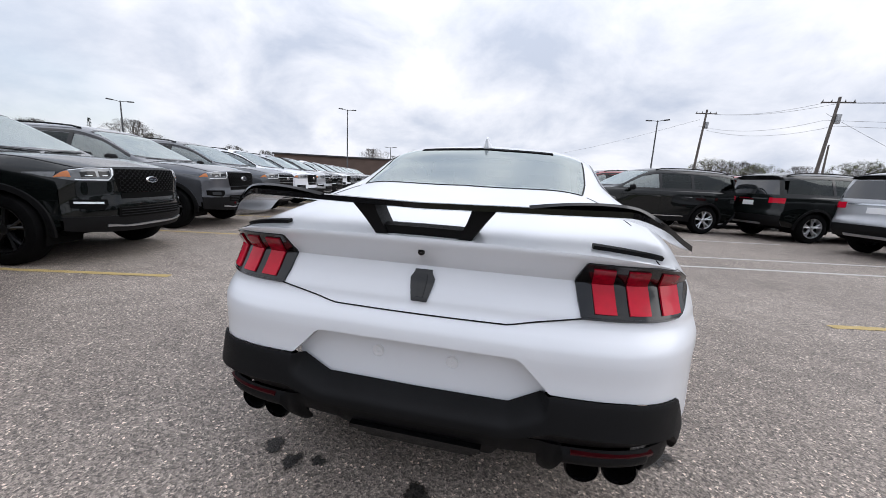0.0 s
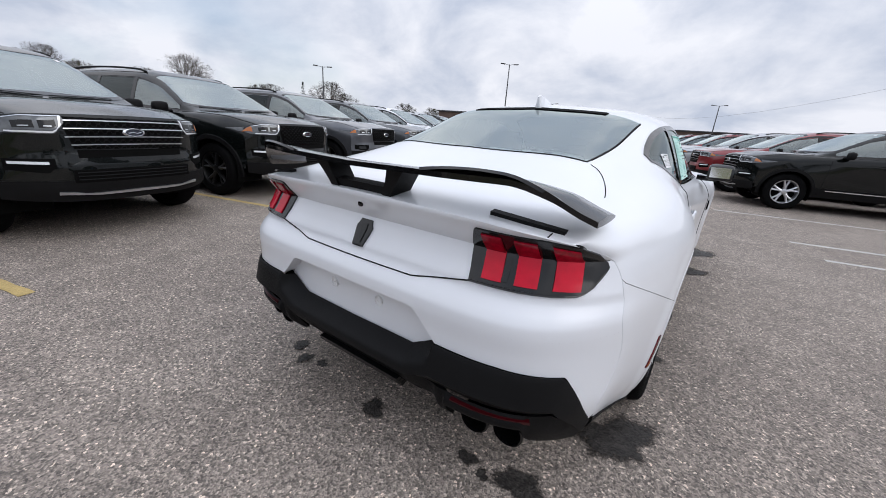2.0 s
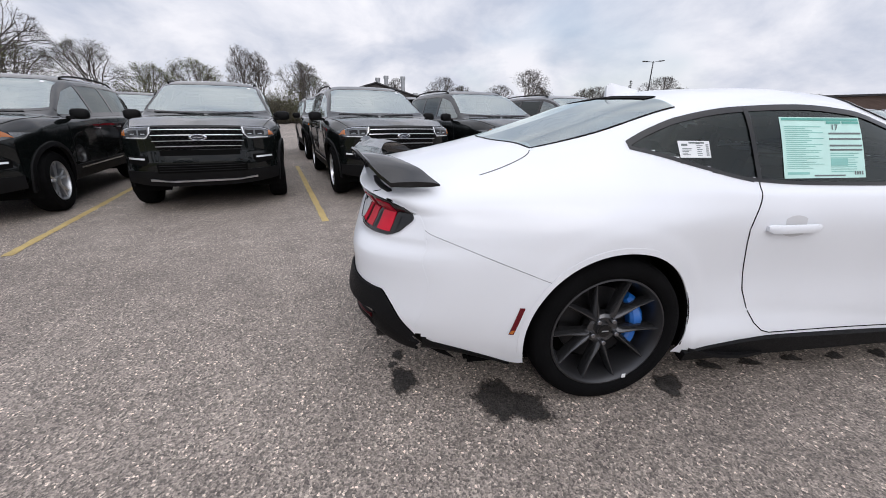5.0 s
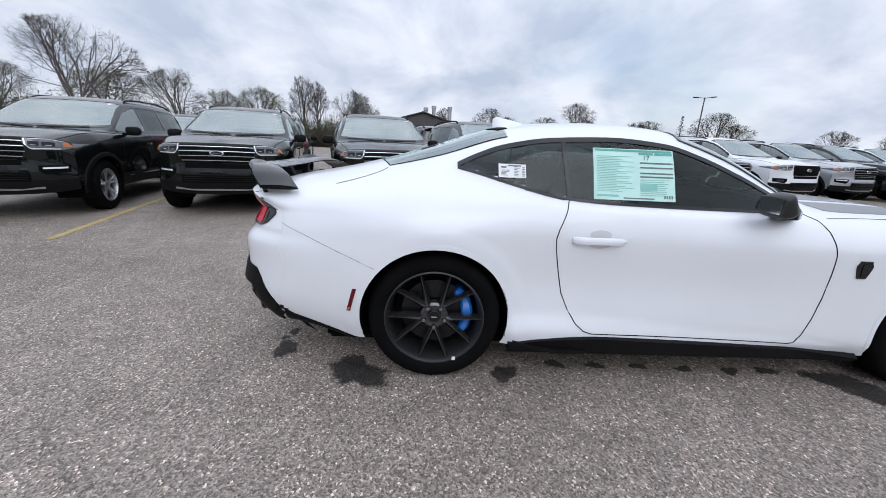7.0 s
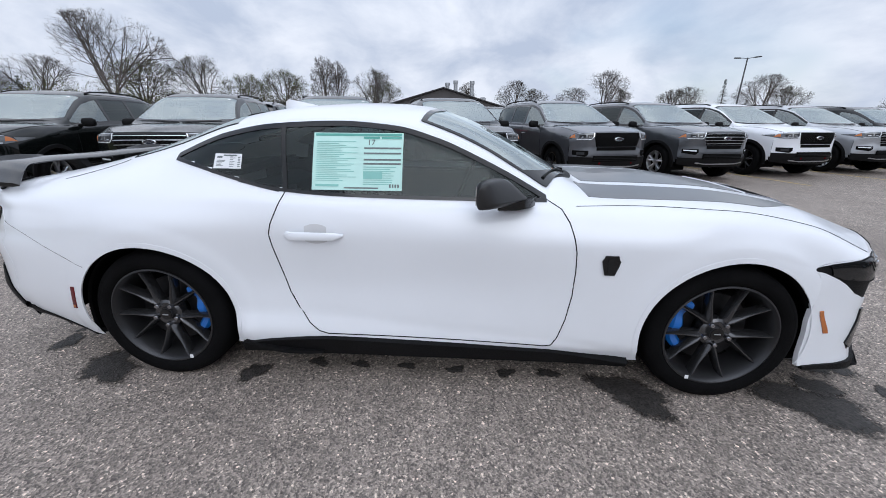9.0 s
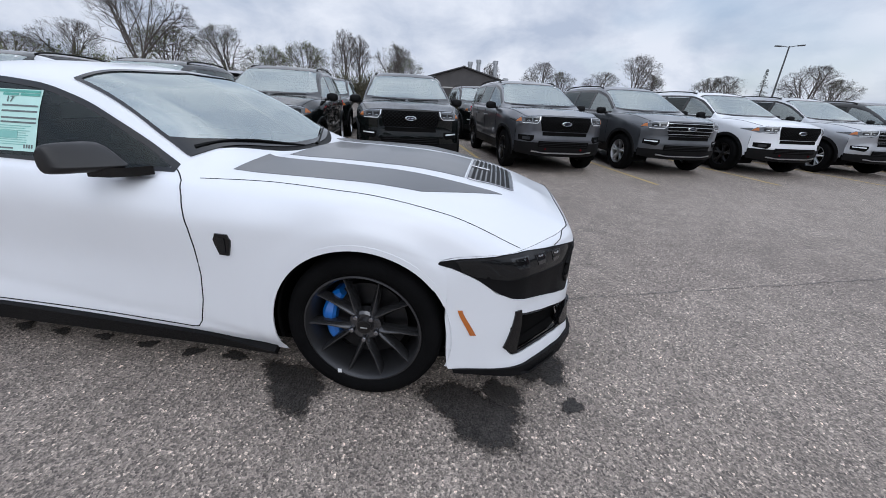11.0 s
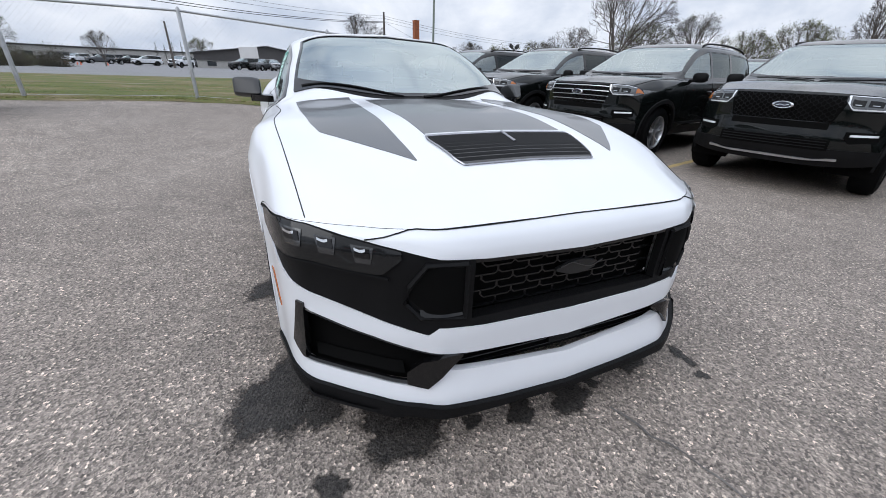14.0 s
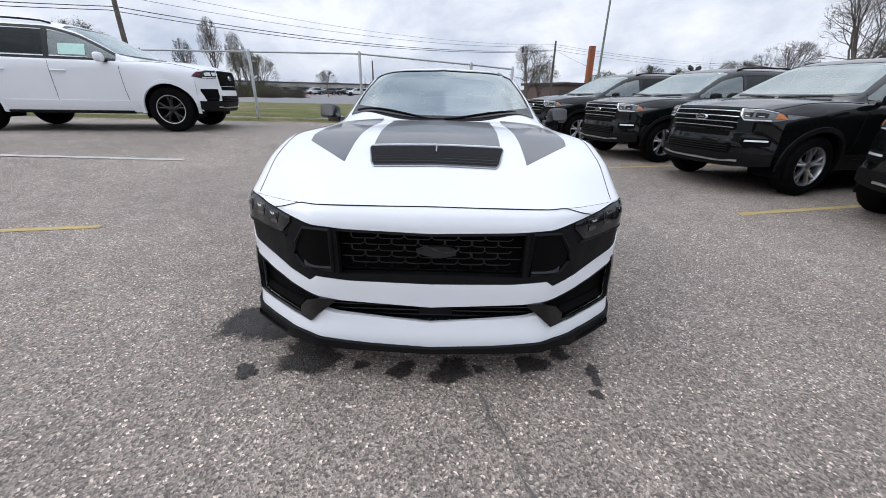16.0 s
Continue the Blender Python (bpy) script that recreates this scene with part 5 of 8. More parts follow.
def suv_wheel(parent, y, side, material, far=False):
    w = new("wheel")
    w.parent = parent
    w.matrix_local = pose(.84 * side, y, SUV_R, 0, 0, 0 if side > 0 else 180)
    R = SUV_R
    part("tyre", lathe([(-.12, .25), (-.125, .30), (-.11, .36), (-.07, R), (.07, R), (.112, .36), (.127, .31), (.118, .26), (.105, .25)], 44), "rubber", w)
    part("rim", lathe([(.105, .251), (.113, .249), (.110, .238), (.08, .228), (-.09, .22)], 44), material, w)
    sp = bmesh.new()
    for k in range(5):
        for d in (-1, 1):
            a0 = math.radians(90 + 72 * k)
            rings = []
            for r, a, dep, hw in ((.04, a0, .085, .028), (.12, a0 + d * .10, .090, .017), (.232, a0 + d * .20, .098, .017)):
                c = Vector((0, math.cos(a) * r, math.sin(a) * r))
                t = Vector((0, -math.sin(a), math.cos(a)))
                rings.append([sp.verts.new(c + t * hw + Vector((dep - .012, 0, 0))), sp.verts.new(c + Vector((dep, 0, 0))), sp.verts.new(c - t * hw + Vector((dep - .012, 0, 0))), sp.verts.new(c - t * hw + Vector((dep - .05, 0, 0))), sp.verts.new(c + t * hw + Vector((dep - .05, 0, 0)))])
            for p, q in zip(rings, rings[1:]):
                for i in range(5):
                    sp.faces.new((p[i], p[(i + 1) % 5], q[(i + 1) % 5], q[i]))
            sp.faces.new(rings[-1][::-1])
    part("spokes", sp, material, w)
    if not far:
        part("hub", lathe([(.03, .06), (.088, .055), (.096, .035), (.096, .001)], 24), material, w)
    # no brake is modelled; a black disc draws the shade behind the spokes
    bk = bmesh.new()
    bmesh.ops.create_circle(bk, cap_ends=True, segments=28, radius=.225, matrix=pose(0, 0, 0, 0, 90, 0))
    part("rim_shade_disc", bk, "void_black", w)


def build_suv(name, paint, style, label, at, wheel="alloy", stickers=False, group="parked sport utility vehicles", far=False, trim_paint="satin_black"):
    large = trim_paint != "satin_black"
    axle = SUV_AXLE + (.08 if large else 0)
    S = suv_shell
    F, Rr = S.front, S.rear
    ztop = S.top_f
    car = thing(name, label, "car", group)
    S.panels(car, paint, .11 if far else .055, 3 if far else 5, [(0, SUV_R, .44), (axle, SUV_R, .44)], suv_sort)

    def strip(x0, x1, lo, hi, nx, nz, lift=0.0, skirt=.012, mirror=False, dy=0.0, face=F, out=(0, 1, 0)):
        def fn(a, b):
            x = x0 + (x1 - x0) * a
            p = face(x, lo(x) + (hi(x) - lo(x)) * b)
            p.y += dy
            return p
        return sheet(fn, nx, nz, out, lift, skirt, mirror)
    # front
    timber = style == "timber"
    part("front_bumper", strip(-.875, .875, lambda x: .50, lambda x: ztop(abs(x)) - .002, 40, 14, 0, .02), paint, car)
    part("lower_bumper", strip(-.875, .875, lambda x: .34 + .05 * (abs(x) / .87) ** 3, lambda x: .535 + (.06 if timber else 0), 36, 5, .012, .05), "satin_black", car, "black plastic lower bumper")
    part("skid_plate", strip(-.60, .60, lambda x: .402 + .02 * smoothstep(.3, .6, abs(x)), lambda x: lin(abs(x), (0, .424), (.42, .420), (.52, .440), (.60, .446)), 30, 2, .026, .02), "alloy", car, "silver skid trim under the bumper")
    grille = part("grille", sheet(lambda a, b: F((a - .5) * 2 * (.455 + .065 * b), .800 + .262 * b), 24, 8, (0, 1, 0), .005, .012), "void_black", car, "black grille with " + ("four bright bars" if style == "bars" else "a honeycomb mesh"))
    if style == "bars":
        for k in range(4):
            z = .836 + k * .066
            w = (.470, .500, .500, .485)[k]
            bar = sheet(lambda a, b, z=z, w=w: F((a - .5) * 2 * w, z + .0085 * b - .006 * abs(2 * a - 1) ** 3), 20, 1, (0, 1, 0), .016, .012)
            part("grille_bar", bar, "bar_bright", grille)
    mesh_b = bmesh.new()
    for k in range(10):
        z = .812 + k * .0265
        w = .445 + .055 * (z - .80) / .262
        pts = []
        for c in range(-15, 16):
            up = (.0095 if (c + k) % 2 else -.0095)
            for dx in (-.011, .011):
                x = c * .033 + dx
                if abs(x) < w:
                    pts.append(F(x, z + up) + Vector((0, .010, 0)))
        tube(pts, .0042, 4, mesh_b)
    part("grille_mesh", mesh_b, "satin_black", grille)
    oval = lathe([(.0, .001), (.004, .85), (.0, .92), (-.006, 1.0), (-.02, 1.0)], 28, "y")
    bmesh.ops.scale(oval, vec=(.098, 1, .041), verts=oval.verts)
    pf = F(0, .945)
    bmesh.ops.translate(oval, vec=(0, pf.y + .026, .945), verts=oval.verts)
    if far:
        oval.free()
    else:
        part("badge_rim", oval, "chrome", grille)
    oval = lathe([(.003, .001), (.003, .86), (-.01, .9)], 28, "y")
    bmesh.ops.scale(oval, vec=(.086, 1, .034), verts=oval.verts)
    bmesh.ops.translate(oval, vec=(0, pf.y + .028, .945), verts=oval.verts)
    part("oval_badge", oval, "badge_blue", grille, "plain dark oval badge")
    if not far:
        part("badge_bar", tube([(x, pf.y + .030, .945 + .004 * math.sin(x * 90)) for x in np.linspace(-.055, .055, 12)], .006, 5), "chrome", grille)
    part("bumper_slot", strip(-.44, .44, lambda x: .725, lambda x: .79, 20, 2, .006, .01), "void_black", car)
    part("lower_grille", strip(-.50, .50, lambda x: .515, lambda x: .625, 20, 2, .016, .01), "void_black", car)
    lgb = bmesh.new()
    for z in () if far else (.54, .57, .60):
        tube([F(x, z) + Vector((0, .019, 0)) for x in np.linspace(-.48, .48, 14)], .006, 4, lgb)
    if far:
        lgb.free()
    else:
        part("lower_grille_bar", lgb, "satin_black", car)
    for sd in (1, -1):
        lamp = new("headlamp")
        lamp.parent = car

        def lens(a, b, sd=sd, m=1.0):
            x = .485 + .387 * a
            hi = min(ztop(min(x, .866)) - .006, lin(x, (.48, 1.066), (.7, 1.060), (.87, 1.01)))
            lo = lin(x, (.48, 1.02), (.555, .920), (.80, .922), (.87, .945))
            zc = (lo + hi) / 2
            return F(sd * x, zc + (b - .5) * (hi - lo) * m)
        part("housing", sheet(lambda a, b: lens(a, b), 18, 5, (0, 1, 0), .006, .012), "gloss_black" if large else "lamp_grey", lamp)
        part("running_light", sheet(lambda a, b: lens(.04 + .74 * a, .06 + .10 * b), 14, 1, (0, 1, 0), .010, .004), "lamp_bright", lamp)
        part("inner_strip", sheet(lambda a, b: lens(.015 + .04 * a + .04 * (1 - b), .10 + .84 * b), 2, 4, (0, 1, 0), .010, .004), "lamp_bright", lamp)
        part("upper_edge", sheet(lambda a, b: lens(.02 + .80 * a, .93 + .05 * b), 12, 1, (0, 1, 0), .010, .004), "lamp_clear", lamp)
        for xa, wd in () if far else ((.12, .24), (.42, .26)):
            pj = part("projector", sheet(lambda a, b, xa=xa, wd=wd: lens(xa + wd * a, .32 + .42 * b), 5, 3, (0, 1, 0), .0095, .004), "lamp_clear" if large else "lamp_smoke", lamp)
            part("reflector", sheet(lambda a, b, xa=xa, wd=wd: lens(xa + wd * (.25 + .5 * a), .40 + .05 * b), 4, 2, (0, 1, 0), .011, .003), "lamp_clear", pj)
        part("turn_signal", sheet(lambda a, b: lens(.82 + .17 * a, lin(a, (0, .30), (1, .45)) + (.92 - lin(a, (0, .30), (1, .45))) * b), 6, 3, (0, 1, 0), .010, .006), "red_dark" if large else "amber_lens", lamp, "dark red turn signal" if large else "amber turn signal")
        if not large:
            part("side_lens", sheet(lambda a, b, sd=sd: (lambda p: Vector((p.x * sd, p.y, p.z)))(S.side(3.56 - .26 * a, .945 + .035 * a + (lin(a, (0, .062), (1, .012))) * b, 2.0, 4.6)), 8, 3, (sd, .4, 0), .006, .006), "lamp_grey", lamp)
        if large:
            def pocket(a, b, sd=sd):
                x = .56 + .275 * a
                lo = lin(a, (0, .60), (.14, .515), (.82, .515), (1, .70))
                return F(sd * x, lo + (.745 - lo) * b)
            fog = part("fog_pocket", sheet(pocket, 14, 6, (0, 1, 0), .006, .010), "void_black", car, "square black air pocket in the bumper")
            part("pocket_bar", sheet(lambda a, b, sd=sd: F(sd * (.60 + .19 * a), .575 + .012 * b), 8, 1, (0, 1, 0), .012, .006), "satin_black", fog)
        else:
            fog = part("fog_pocket", sheet(lambda a, b, sd=sd: F(sd * (.585 + .245 * a), lin(a, (0, .655), (.2, .60), (1, .63)) + (.72 - lin(a, (0, .655), (.2, .60), (1, .63))) * b), 12, 5, (0, 1, 0), .005, .008), "void_black", car)
        if timber:
            part("fog_lamp", sheet(lambda a, b, sd=sd: F(sd * (.65 + .12 * a), .635 + .055 * b), 5, 3, (0, 1, 0), .012, .006), "lamp_smoke", fog)
            part("tow_hook", box_bm((.035, .04, .045), (sd * .36, F(.36, .5).y + .012, .48), .012), "red_dark", car, "red tow hook")
        elif not large:
            part("fog_bar", sheet(lambda a, b, sd=sd: F(sd * (.62 + .19 * a), .672 + .022 * b + .006 * a), 10, 2, (0, 1, 0), .012, .010), "lamp_bright", fog, "bright strip of the fog lamp")
        # flanks
        def flank(y, z, lo=0.0, hi=5.1, sd=sd):
            p = S.side(y, z, lo, hi)
            return Vector((p.x * sd, p.y, p.z))
        if trim_paint != "satin_black":
            part("bumper_corner", sheet(lambda a, b: (lambda z, y0: flank(y0 + (3.72 - y0) * a, z, 0, 4.6))(.36 + .58 * b, axle + math.sqrt(max(.01, .455 ** 2 - (.36 + .58 * b - SUV_R) ** 2))), 12, 16, (sd, .3, 0), .005, .01), paint, car)
        part("sill_cladding", sheet(lambda a, b: flank(.44 + 2.14 * a, .335 + (.19 * b)), 24, 3, (sd, 0, 0), .014, .03), trim_paint, car, "sill cladding")
        if style == "bars" and not far:
            part("sill_strip", sheet(lambda a, b: flank(.62 + 1.75 * a, .472 + .018 * b), 20, 1, (sd, 0, 0), .018, .012), "chrome", car, "bright strip along the sill")
        for yy in (0, axle):
            tr = bmesh.new()
            prv = None
            for i in range(25):
                a = math.radians(-8 + 196 * i / 24)
                ring = []
                for rr, xo in ((.432, -.02), (.436, .022), (.492, .020), (.498, 0)):
                    zz = SUV_R + math.sin(a) * rr
                    pt = S.side(min(3.5, yy + math.cos(a) * rr * (1.0 if yy == 0 else 1.08)), max(.36, zz), 0, 4.6)
                    ring.append(tr.verts.new((sd * (max(pt.x, .86) + xo), yy + math.cos(a) * rr, max(.30, zz))))
                if prv:
                    for k in range(3):
                        tr.faces.new((prv[k], prv[k + 1], ring[k + 1], ring[k]))
                prv = ring
            part("arch_trim", tr, trim_paint, car, "wheel arch trim")
            ln = bmesh.new()
            prv = None
            for i in range(21):
                a = math.radians(-20 + 220 * i / 20)
                ring = [ln.verts.new((sd * x, yy + math.cos(a) * q, max(.16, SUV_R + math.sin(a) * q))) for x, q in ((.93, .445), (.50, .445), (.50, .05))]
                if prv:
                    for k in range(2):
                        ln.faces.new((prv[k], prv[k + 1], ring[k + 1], ring[k]))
                prv = ring
            part("wheel_arch_liner", ln, "void_black", car)
            suv_wheel(car, yy, sd, wheel, far)

        def pane(y0, y1, sl0=0.0, sl1=0.0, sd=sd):
            def fn(a, b):
                y = y0 + (y1 - y0) * a + sl0 * b * (1 - a) + sl1 * b * a
                z0, z1 = suv_z(y, 0), suv_z(y, 1)
                p = S.side(y, z0 + (z1 - z0) * b, 4.8, 6.1)
                return Vector((p.x * sd, p.y, p.z))
            return fn
        for nm, y0, y1, m, a0, a1 in (("front_window", 1.36, 2.37, "glass_suv_side", .03, 0), ("rear_window", .46, 1.31, "glass_dark", 0, .03), ("quarter_window", -.78, .40, "glass_dark", .12, 0)):
            part(nm, sheet(pane(y0, y1, a0, a1), 14, 5, (sd, 0, 0), -.002, 0), m, car)
        for y0 in () if far else (.43, 1.335):
            part("window_pillar", sheet(pane(y0 - .04, y0 + .04), 2, 5, (sd, 0, 0), .003, .004), "gloss_black", car)
        trim = bmesh.new()
        sheet(lambda a, b: (lambda y: (lambda p: Vector((p.x * sd, p.y, p.z)))(S.side(y, suv_z(y, 0) - .02 + .04 * b, 4.5, 6.1)))(-.80 + 3.17 * a), 30, 2, (sd, 0, 0), .004, .004, False, trim)
        sheet(lambda a, b: (lambda y: (lambda p: Vector((p.x * sd, p.y, p.z)))(S.side(y, suv_z(y, 1) - .03 + .04 * b, 4.5, 6.6)))(-.80 + 3.17 * a), 30, 2, (sd, 0, 0), .004, .004, False, trim)
        part("window_trim", trim, "gloss_black", car)
        for y0, z0 in () if far else ((1.335, .99), (.43, .99)):
            part("door_handle", tube([flank(y0 + .03 + .22 * t, z0) + Vector((sd * (.012 + .022 * math.sin(math.pi * t)), 0, 0)) for t in np.linspace(0, 1, 7)], .015, 6), paint if style != "bars" else paint, car)
        for y0, bend in () if far else ((2.42, .04), (1.335, 0), (.43, -.12)):
            part("panel_gap", tube([flank(y0 + bend * (1 - b) ** 2, .50 + .64 * b, 0, 5.1) + Vector((sd * .001, 0, 0)) for b in np.linspace(0, 1, 9)], .004, 4), "gap_black", car)
        hl = [S.at(s, 4.75) for s in np.linspace(2.45, 3.84, 18)]
        if not far:
            part("hood_gap", tube([Vector((p.x * sd, p.y, p.z + .001)) for p in hl], .004, 4), "gap_black", car)
        mir = new("door_mirror")
        mir.parent = car
        part("mirror_shell", pod((.225, .125, .150), (sd * 1.058, 2.20, 1.205), (0, 0, sd * 8), .62), "satin_black" if paint != "white_paint" or timber else "white_paint", mir)
        if not far:
            part("mirror_arm", box_bm((.12, .08, .04), (sd * .96, 2.22, 1.155), .015), "satin_black", mir)
        part("roof_rail", tube([S.at(s, 6.35) * Vector((sd, 1, 1)) + Vector((0, 0, .012 + .035 * math.sin(math.pi * min(1, max(0, (s + .8) / 2.2))) ** .4)) for s in np.linspace(-.8, 1.4, 16)], .016, 6), "satin_black", car)
        if stickers and sd > 0:
            part("protective_film", sheet(lambda a, b: flank(2.06 + .12 * a, .96 + .16 * b), 3, 3, (sd, 0, 0), .004, .002), "paper_white", car, "white protective film on the door")
        # rear
        tl = sheet(lambda a, b, sd=sd: Rr(sd * (.60 + .30 * a), .98 + .13 * b), 8, 4, (0, -1, 0), .010, .02)
        part("tail_lamp", tl, "red_lens", car, "red tail lamp")
        if not far:
            part("rear_reflector", sheet(lambda a, b, sd=sd: Rr(sd * (.55 + .2 * a), .56 + .03 * b), 4, 1, (0, -1, 0), .012, .012), "red_dark", car)
    part("windscreen", sheet(lambda a, b: (lambda u, sg: (lambda p: Vector((math.copysign(p.x, sg), p.y, p.z)))(S.at(1.60 + (1.02 - .20 * ((8 - u) / 1.8) ** 2) * b, u)))(8.0 - 1.78 * abs(a - .5) * 2, a - .5), 24, 10, (0, 1, 1), .001, 0), "glass_screen", car, "windscreen mirroring the pale sky")
    wb = bmesh.new()
    for b0, b1 in ((-.02, .05), (.93, 1.02)):
        sheet(lambda a, b: (lambda u, sg: (lambda p: Vector((math.copysign(p.x, sg), p.y, p.z)))(S.at(1.60 + (1.02 - .20 * ((8 - u) / 1.8) ** 2) * (b0 + (b1 - b0) * b), u)))(8.0 - 1.8 * abs(a - .5) * 2, a - .5), 24, 2, (0, 1, 1), .003, .003, False, wb)
    part("windscreen_border", wb, "gloss_black", car)
    if not far:
        part("screen_label", sheet(lambda a, b: (lambda p: Vector((-p.x, p.y, p.z)))(S.at(1.70 + .05 * b, 6.75 + .18 * a)), 2, 1, (0, 1, 1), .004, .001), "paper_white", car)
    for x0, x1 in () if far else ((.70, .05), (.0, -.62)):
        part("wiper", tube([S.top(2.66 - .17 * (abs(x) / .8) ** 2 - .03 * math.sin(math.pi * t), x) + Vector((0, 0, .010)) for t, x in zip(np.linspace(0, 1, 9), np.linspace(x0, x1, 9))], .0045, 5), "satin_black", car)
    tail = strip(-.905, .905, lambda x: .60, lambda x: max(.62, S.top_r(min(abs(x), .90)) - .002), 30, 20, 0, .01, False, 0, Rr, (0, -1, 0))
    part("tailgate", tail, paint, car)
    part("back_window", sheet(lambda a, b: Rr((a - .5) * 2 * (.80 - .16 * b), 1.19 + .37 * b), 20, 6, (0, -1, 0), .006, .008), "glass_dark_back", car, "dark tailgate window")
    part("rear_bumper", strip(-.90, .90, lambda x: .40, lambda x: .66, 26, 5, .014, .05, False, 0, Rr, (0, -1, 0)), "satin_black", car)
    if not far:
        part("rear_skid", strip(-.5, .5, lambda x: .42, lambda x: .47, 14, 1, .026, .02, False, 0, Rr, (0, -1, 0)), "alloy", car)
    part("gate_strip", strip(-.56, .56, lambda x: 1.065, lambda x: 1.095, 14, 1, .016, .014, False, 0, Rr, (0, -1, 0)), "chrome", car)
    part("plate_board", strip(-.17, .17, lambda x: .90, lambda x: 1.02, 4, 2, .010, .01, False, 0, Rr, (0, -1, 0)), "paper_white", car)
    part("roof_spoiler", strip(-.68, .68, lambda x: 1.60, lambda x: 1.675 - .03 * (x / .68) ** 4, 16, 2, .05, .08, False, 0, Rr, (0, -1, 0)), "gloss_black" if paint != "white_paint" else paint, car)
    # cabin
    cab = part("cabin", box_bm((1.62, 3.3, .10), (0, .75, .70), .03), "interior", car)
    part("dashboard", box_bm((1.55, .5, .35), (0, 2.35, 1.0), .08), "interior", cab)
    for sx in () if far else (.40, -.40):
        bm = box_bm((.52, .18, .72), (sx, 1.05, 1.02), .07, (-14, 0, 0))
        box_bm((.28, .11, .2), (sx, .94, 1.47), .04, (-10, 0, 0), bm)
        part("seat", bm, "interior", cab)
    part("rear_bench", box_bm((1.45, .2, .82), (0, .05, 1.06), .06, (-14, 0, 0)), "interior", cab)
    # added dark panel: keeps daylight behind the car from showing through the cabin
    part("rear_blackout_panel", box_bm((1.40, .06, .60), (0, -.55, 1.30), .02, (8, 0, 0)), "interior", cab)
    part("headliner", box_bm((1.30, 2.0, .03), (0, .50, 1.67), .01), "interior", cab)
    for sx in (1, -1):
        part("door_card", box_bm((.05, 3.0, .40), (sx * .86, .85, .97), .02), "interior", cab)
    part("underbody", box_bm((1.6, 4.3, .08), (0, 1.4, .36), .02), "void_black", car)
    car.matrix_world = at
    return car


M["badge_blue"] = mat("badge_blue", (0.010, 0.014, 0.028), 0.2, var=0.1, coat=1.0)
M["glass_dark_back"] = mat("glass_dark_back", (0.015, 0.017, 0.019), 0.06, var=0.2, coat=1.0)


def suv_pose(nose, heading):
    h = Vector((heading[0], heading[1], 0)).normalized()
    o = Vector((nose[0], nose[1], 0)) - h * 3.92
    return pose(o.x, o.y, 0, 0, 0, math.degrees(math.atan2(-h.x, h.y)))


SUV_KINDS = {
    "black": ("black_paint", "bars", "gloss black sport utility vehicle with bright grille bars", "alloy"),
    "black_mesh": ("black_paint", "mesh", "gloss black sport utility vehicle with mesh grille and black wheels", "wheel_black"),
    "grey_timber": ("grey_paint", "timber", "dark grey sport utility vehicle with black trim and red tow hooks", "wheel_black"),
    "grey": ("dark_grey_paint", "bars", "dark grey sport utility vehicle with bright grille bars", "alloy"),
    "white_timber": ("white_paint", "timber", "white sport utility vehicle with black lower trim and black wheels", "wheel_black"),
    "silver": ("silver_paint", "bars", "silver sport utility vehicle with bright grille bars", "alloy"),
    "red": ("red_paint", "bars", "dark red sport utility vehicle with bright grille bars", "alloy"),
}
suv_made = {}


def park(kind, nose, heading, stickers=False, far=False):
    at = suv_pose(nose, heading)
    at = Matrix.Translation((0, 0, rise(at.translation.x, at.translation.y))) @ at
    key = kind + ("_film" if stickers else "") + ("_far" if far else "")
    if key in suv_made:
        return copy_thing(suv_made[key], at)
    paint, style, label, wheel = SUV_KINDS[kind]
    suv_made[key] = build_suv("sport_utility_vehicle", paint, style, label + (", film on door" if stickers else ""), at, wheel, stickers, far=far)
    return suv_made[key]


# the facing row across from the coupe
ROW = [(-1, "black", -2.25, -5.80), (0, "black", -3.08, -3.24), (1, "black", -3.60, -.65), (2, "black_mesh", -4.40, 1.78), (3, "grey_timber", -5.42, 4.55), (4, "grey", -6.20, 7.12)]
for j, kind, nx, ny in ROW:
    park(kind, (nx, ny), STALL, j == 1)
FAR_ROW = ["white_timber", "silver", "black", "white_timber", "grey", "black", "silver", "grey", "black_mesh", "white_timber", "black"]
for k, kind in enumerate(FAR_ROW):
    park(kind, (-7.05 - .88 * k, 9.72 + 2.62 * k), STALL, False, k > 2)
# second row, nose to tail behind it
for (j, _kind, nx, ny), kind, away in zip(ROW, ("black", "grey", "black", "black", "black_mesh", "grey"), (0, 1, 0, 1, 0, 0)):
    p = Vector((nx, ny, 0)) - STALL * (10.4 if away else 5.45)
    park(kind, (p.x, p.y), -STALL if away else STALL, False, True)
# cars standing about the lot beyond the fence
for az, dist, kind, head in ((175.7, 72, "black", (.8, .6)), (178.3, 72, "grey", (.5, .87)), (181.2, 73, "silver", (-.3, .95)), (183.8, 74, "red", (.7, .7)), (186.4, 66, "black", (.9, .4)),
                             (189.3, 66, "red", (.6, .8)), (192.2, 68, "grey", (.9, .4)), (169.8, 78, "white_timber", (.35, .94)), (166.0, 96, "white_timber", (.9, .44)),
                             (164.6, 104, "black", (.9, .4)), (162.2, 108, "grey", (.9, .4)), (160.6, 108, "white_timber", (.5, .87)), (171.8, 100, "grey", (.9, .4)), (158.6, 110, "black", (.9, .4))):
    x, y = az_at(az, dist, (1.1, 4.4))
    park(kind, (x, y), head, False, True)
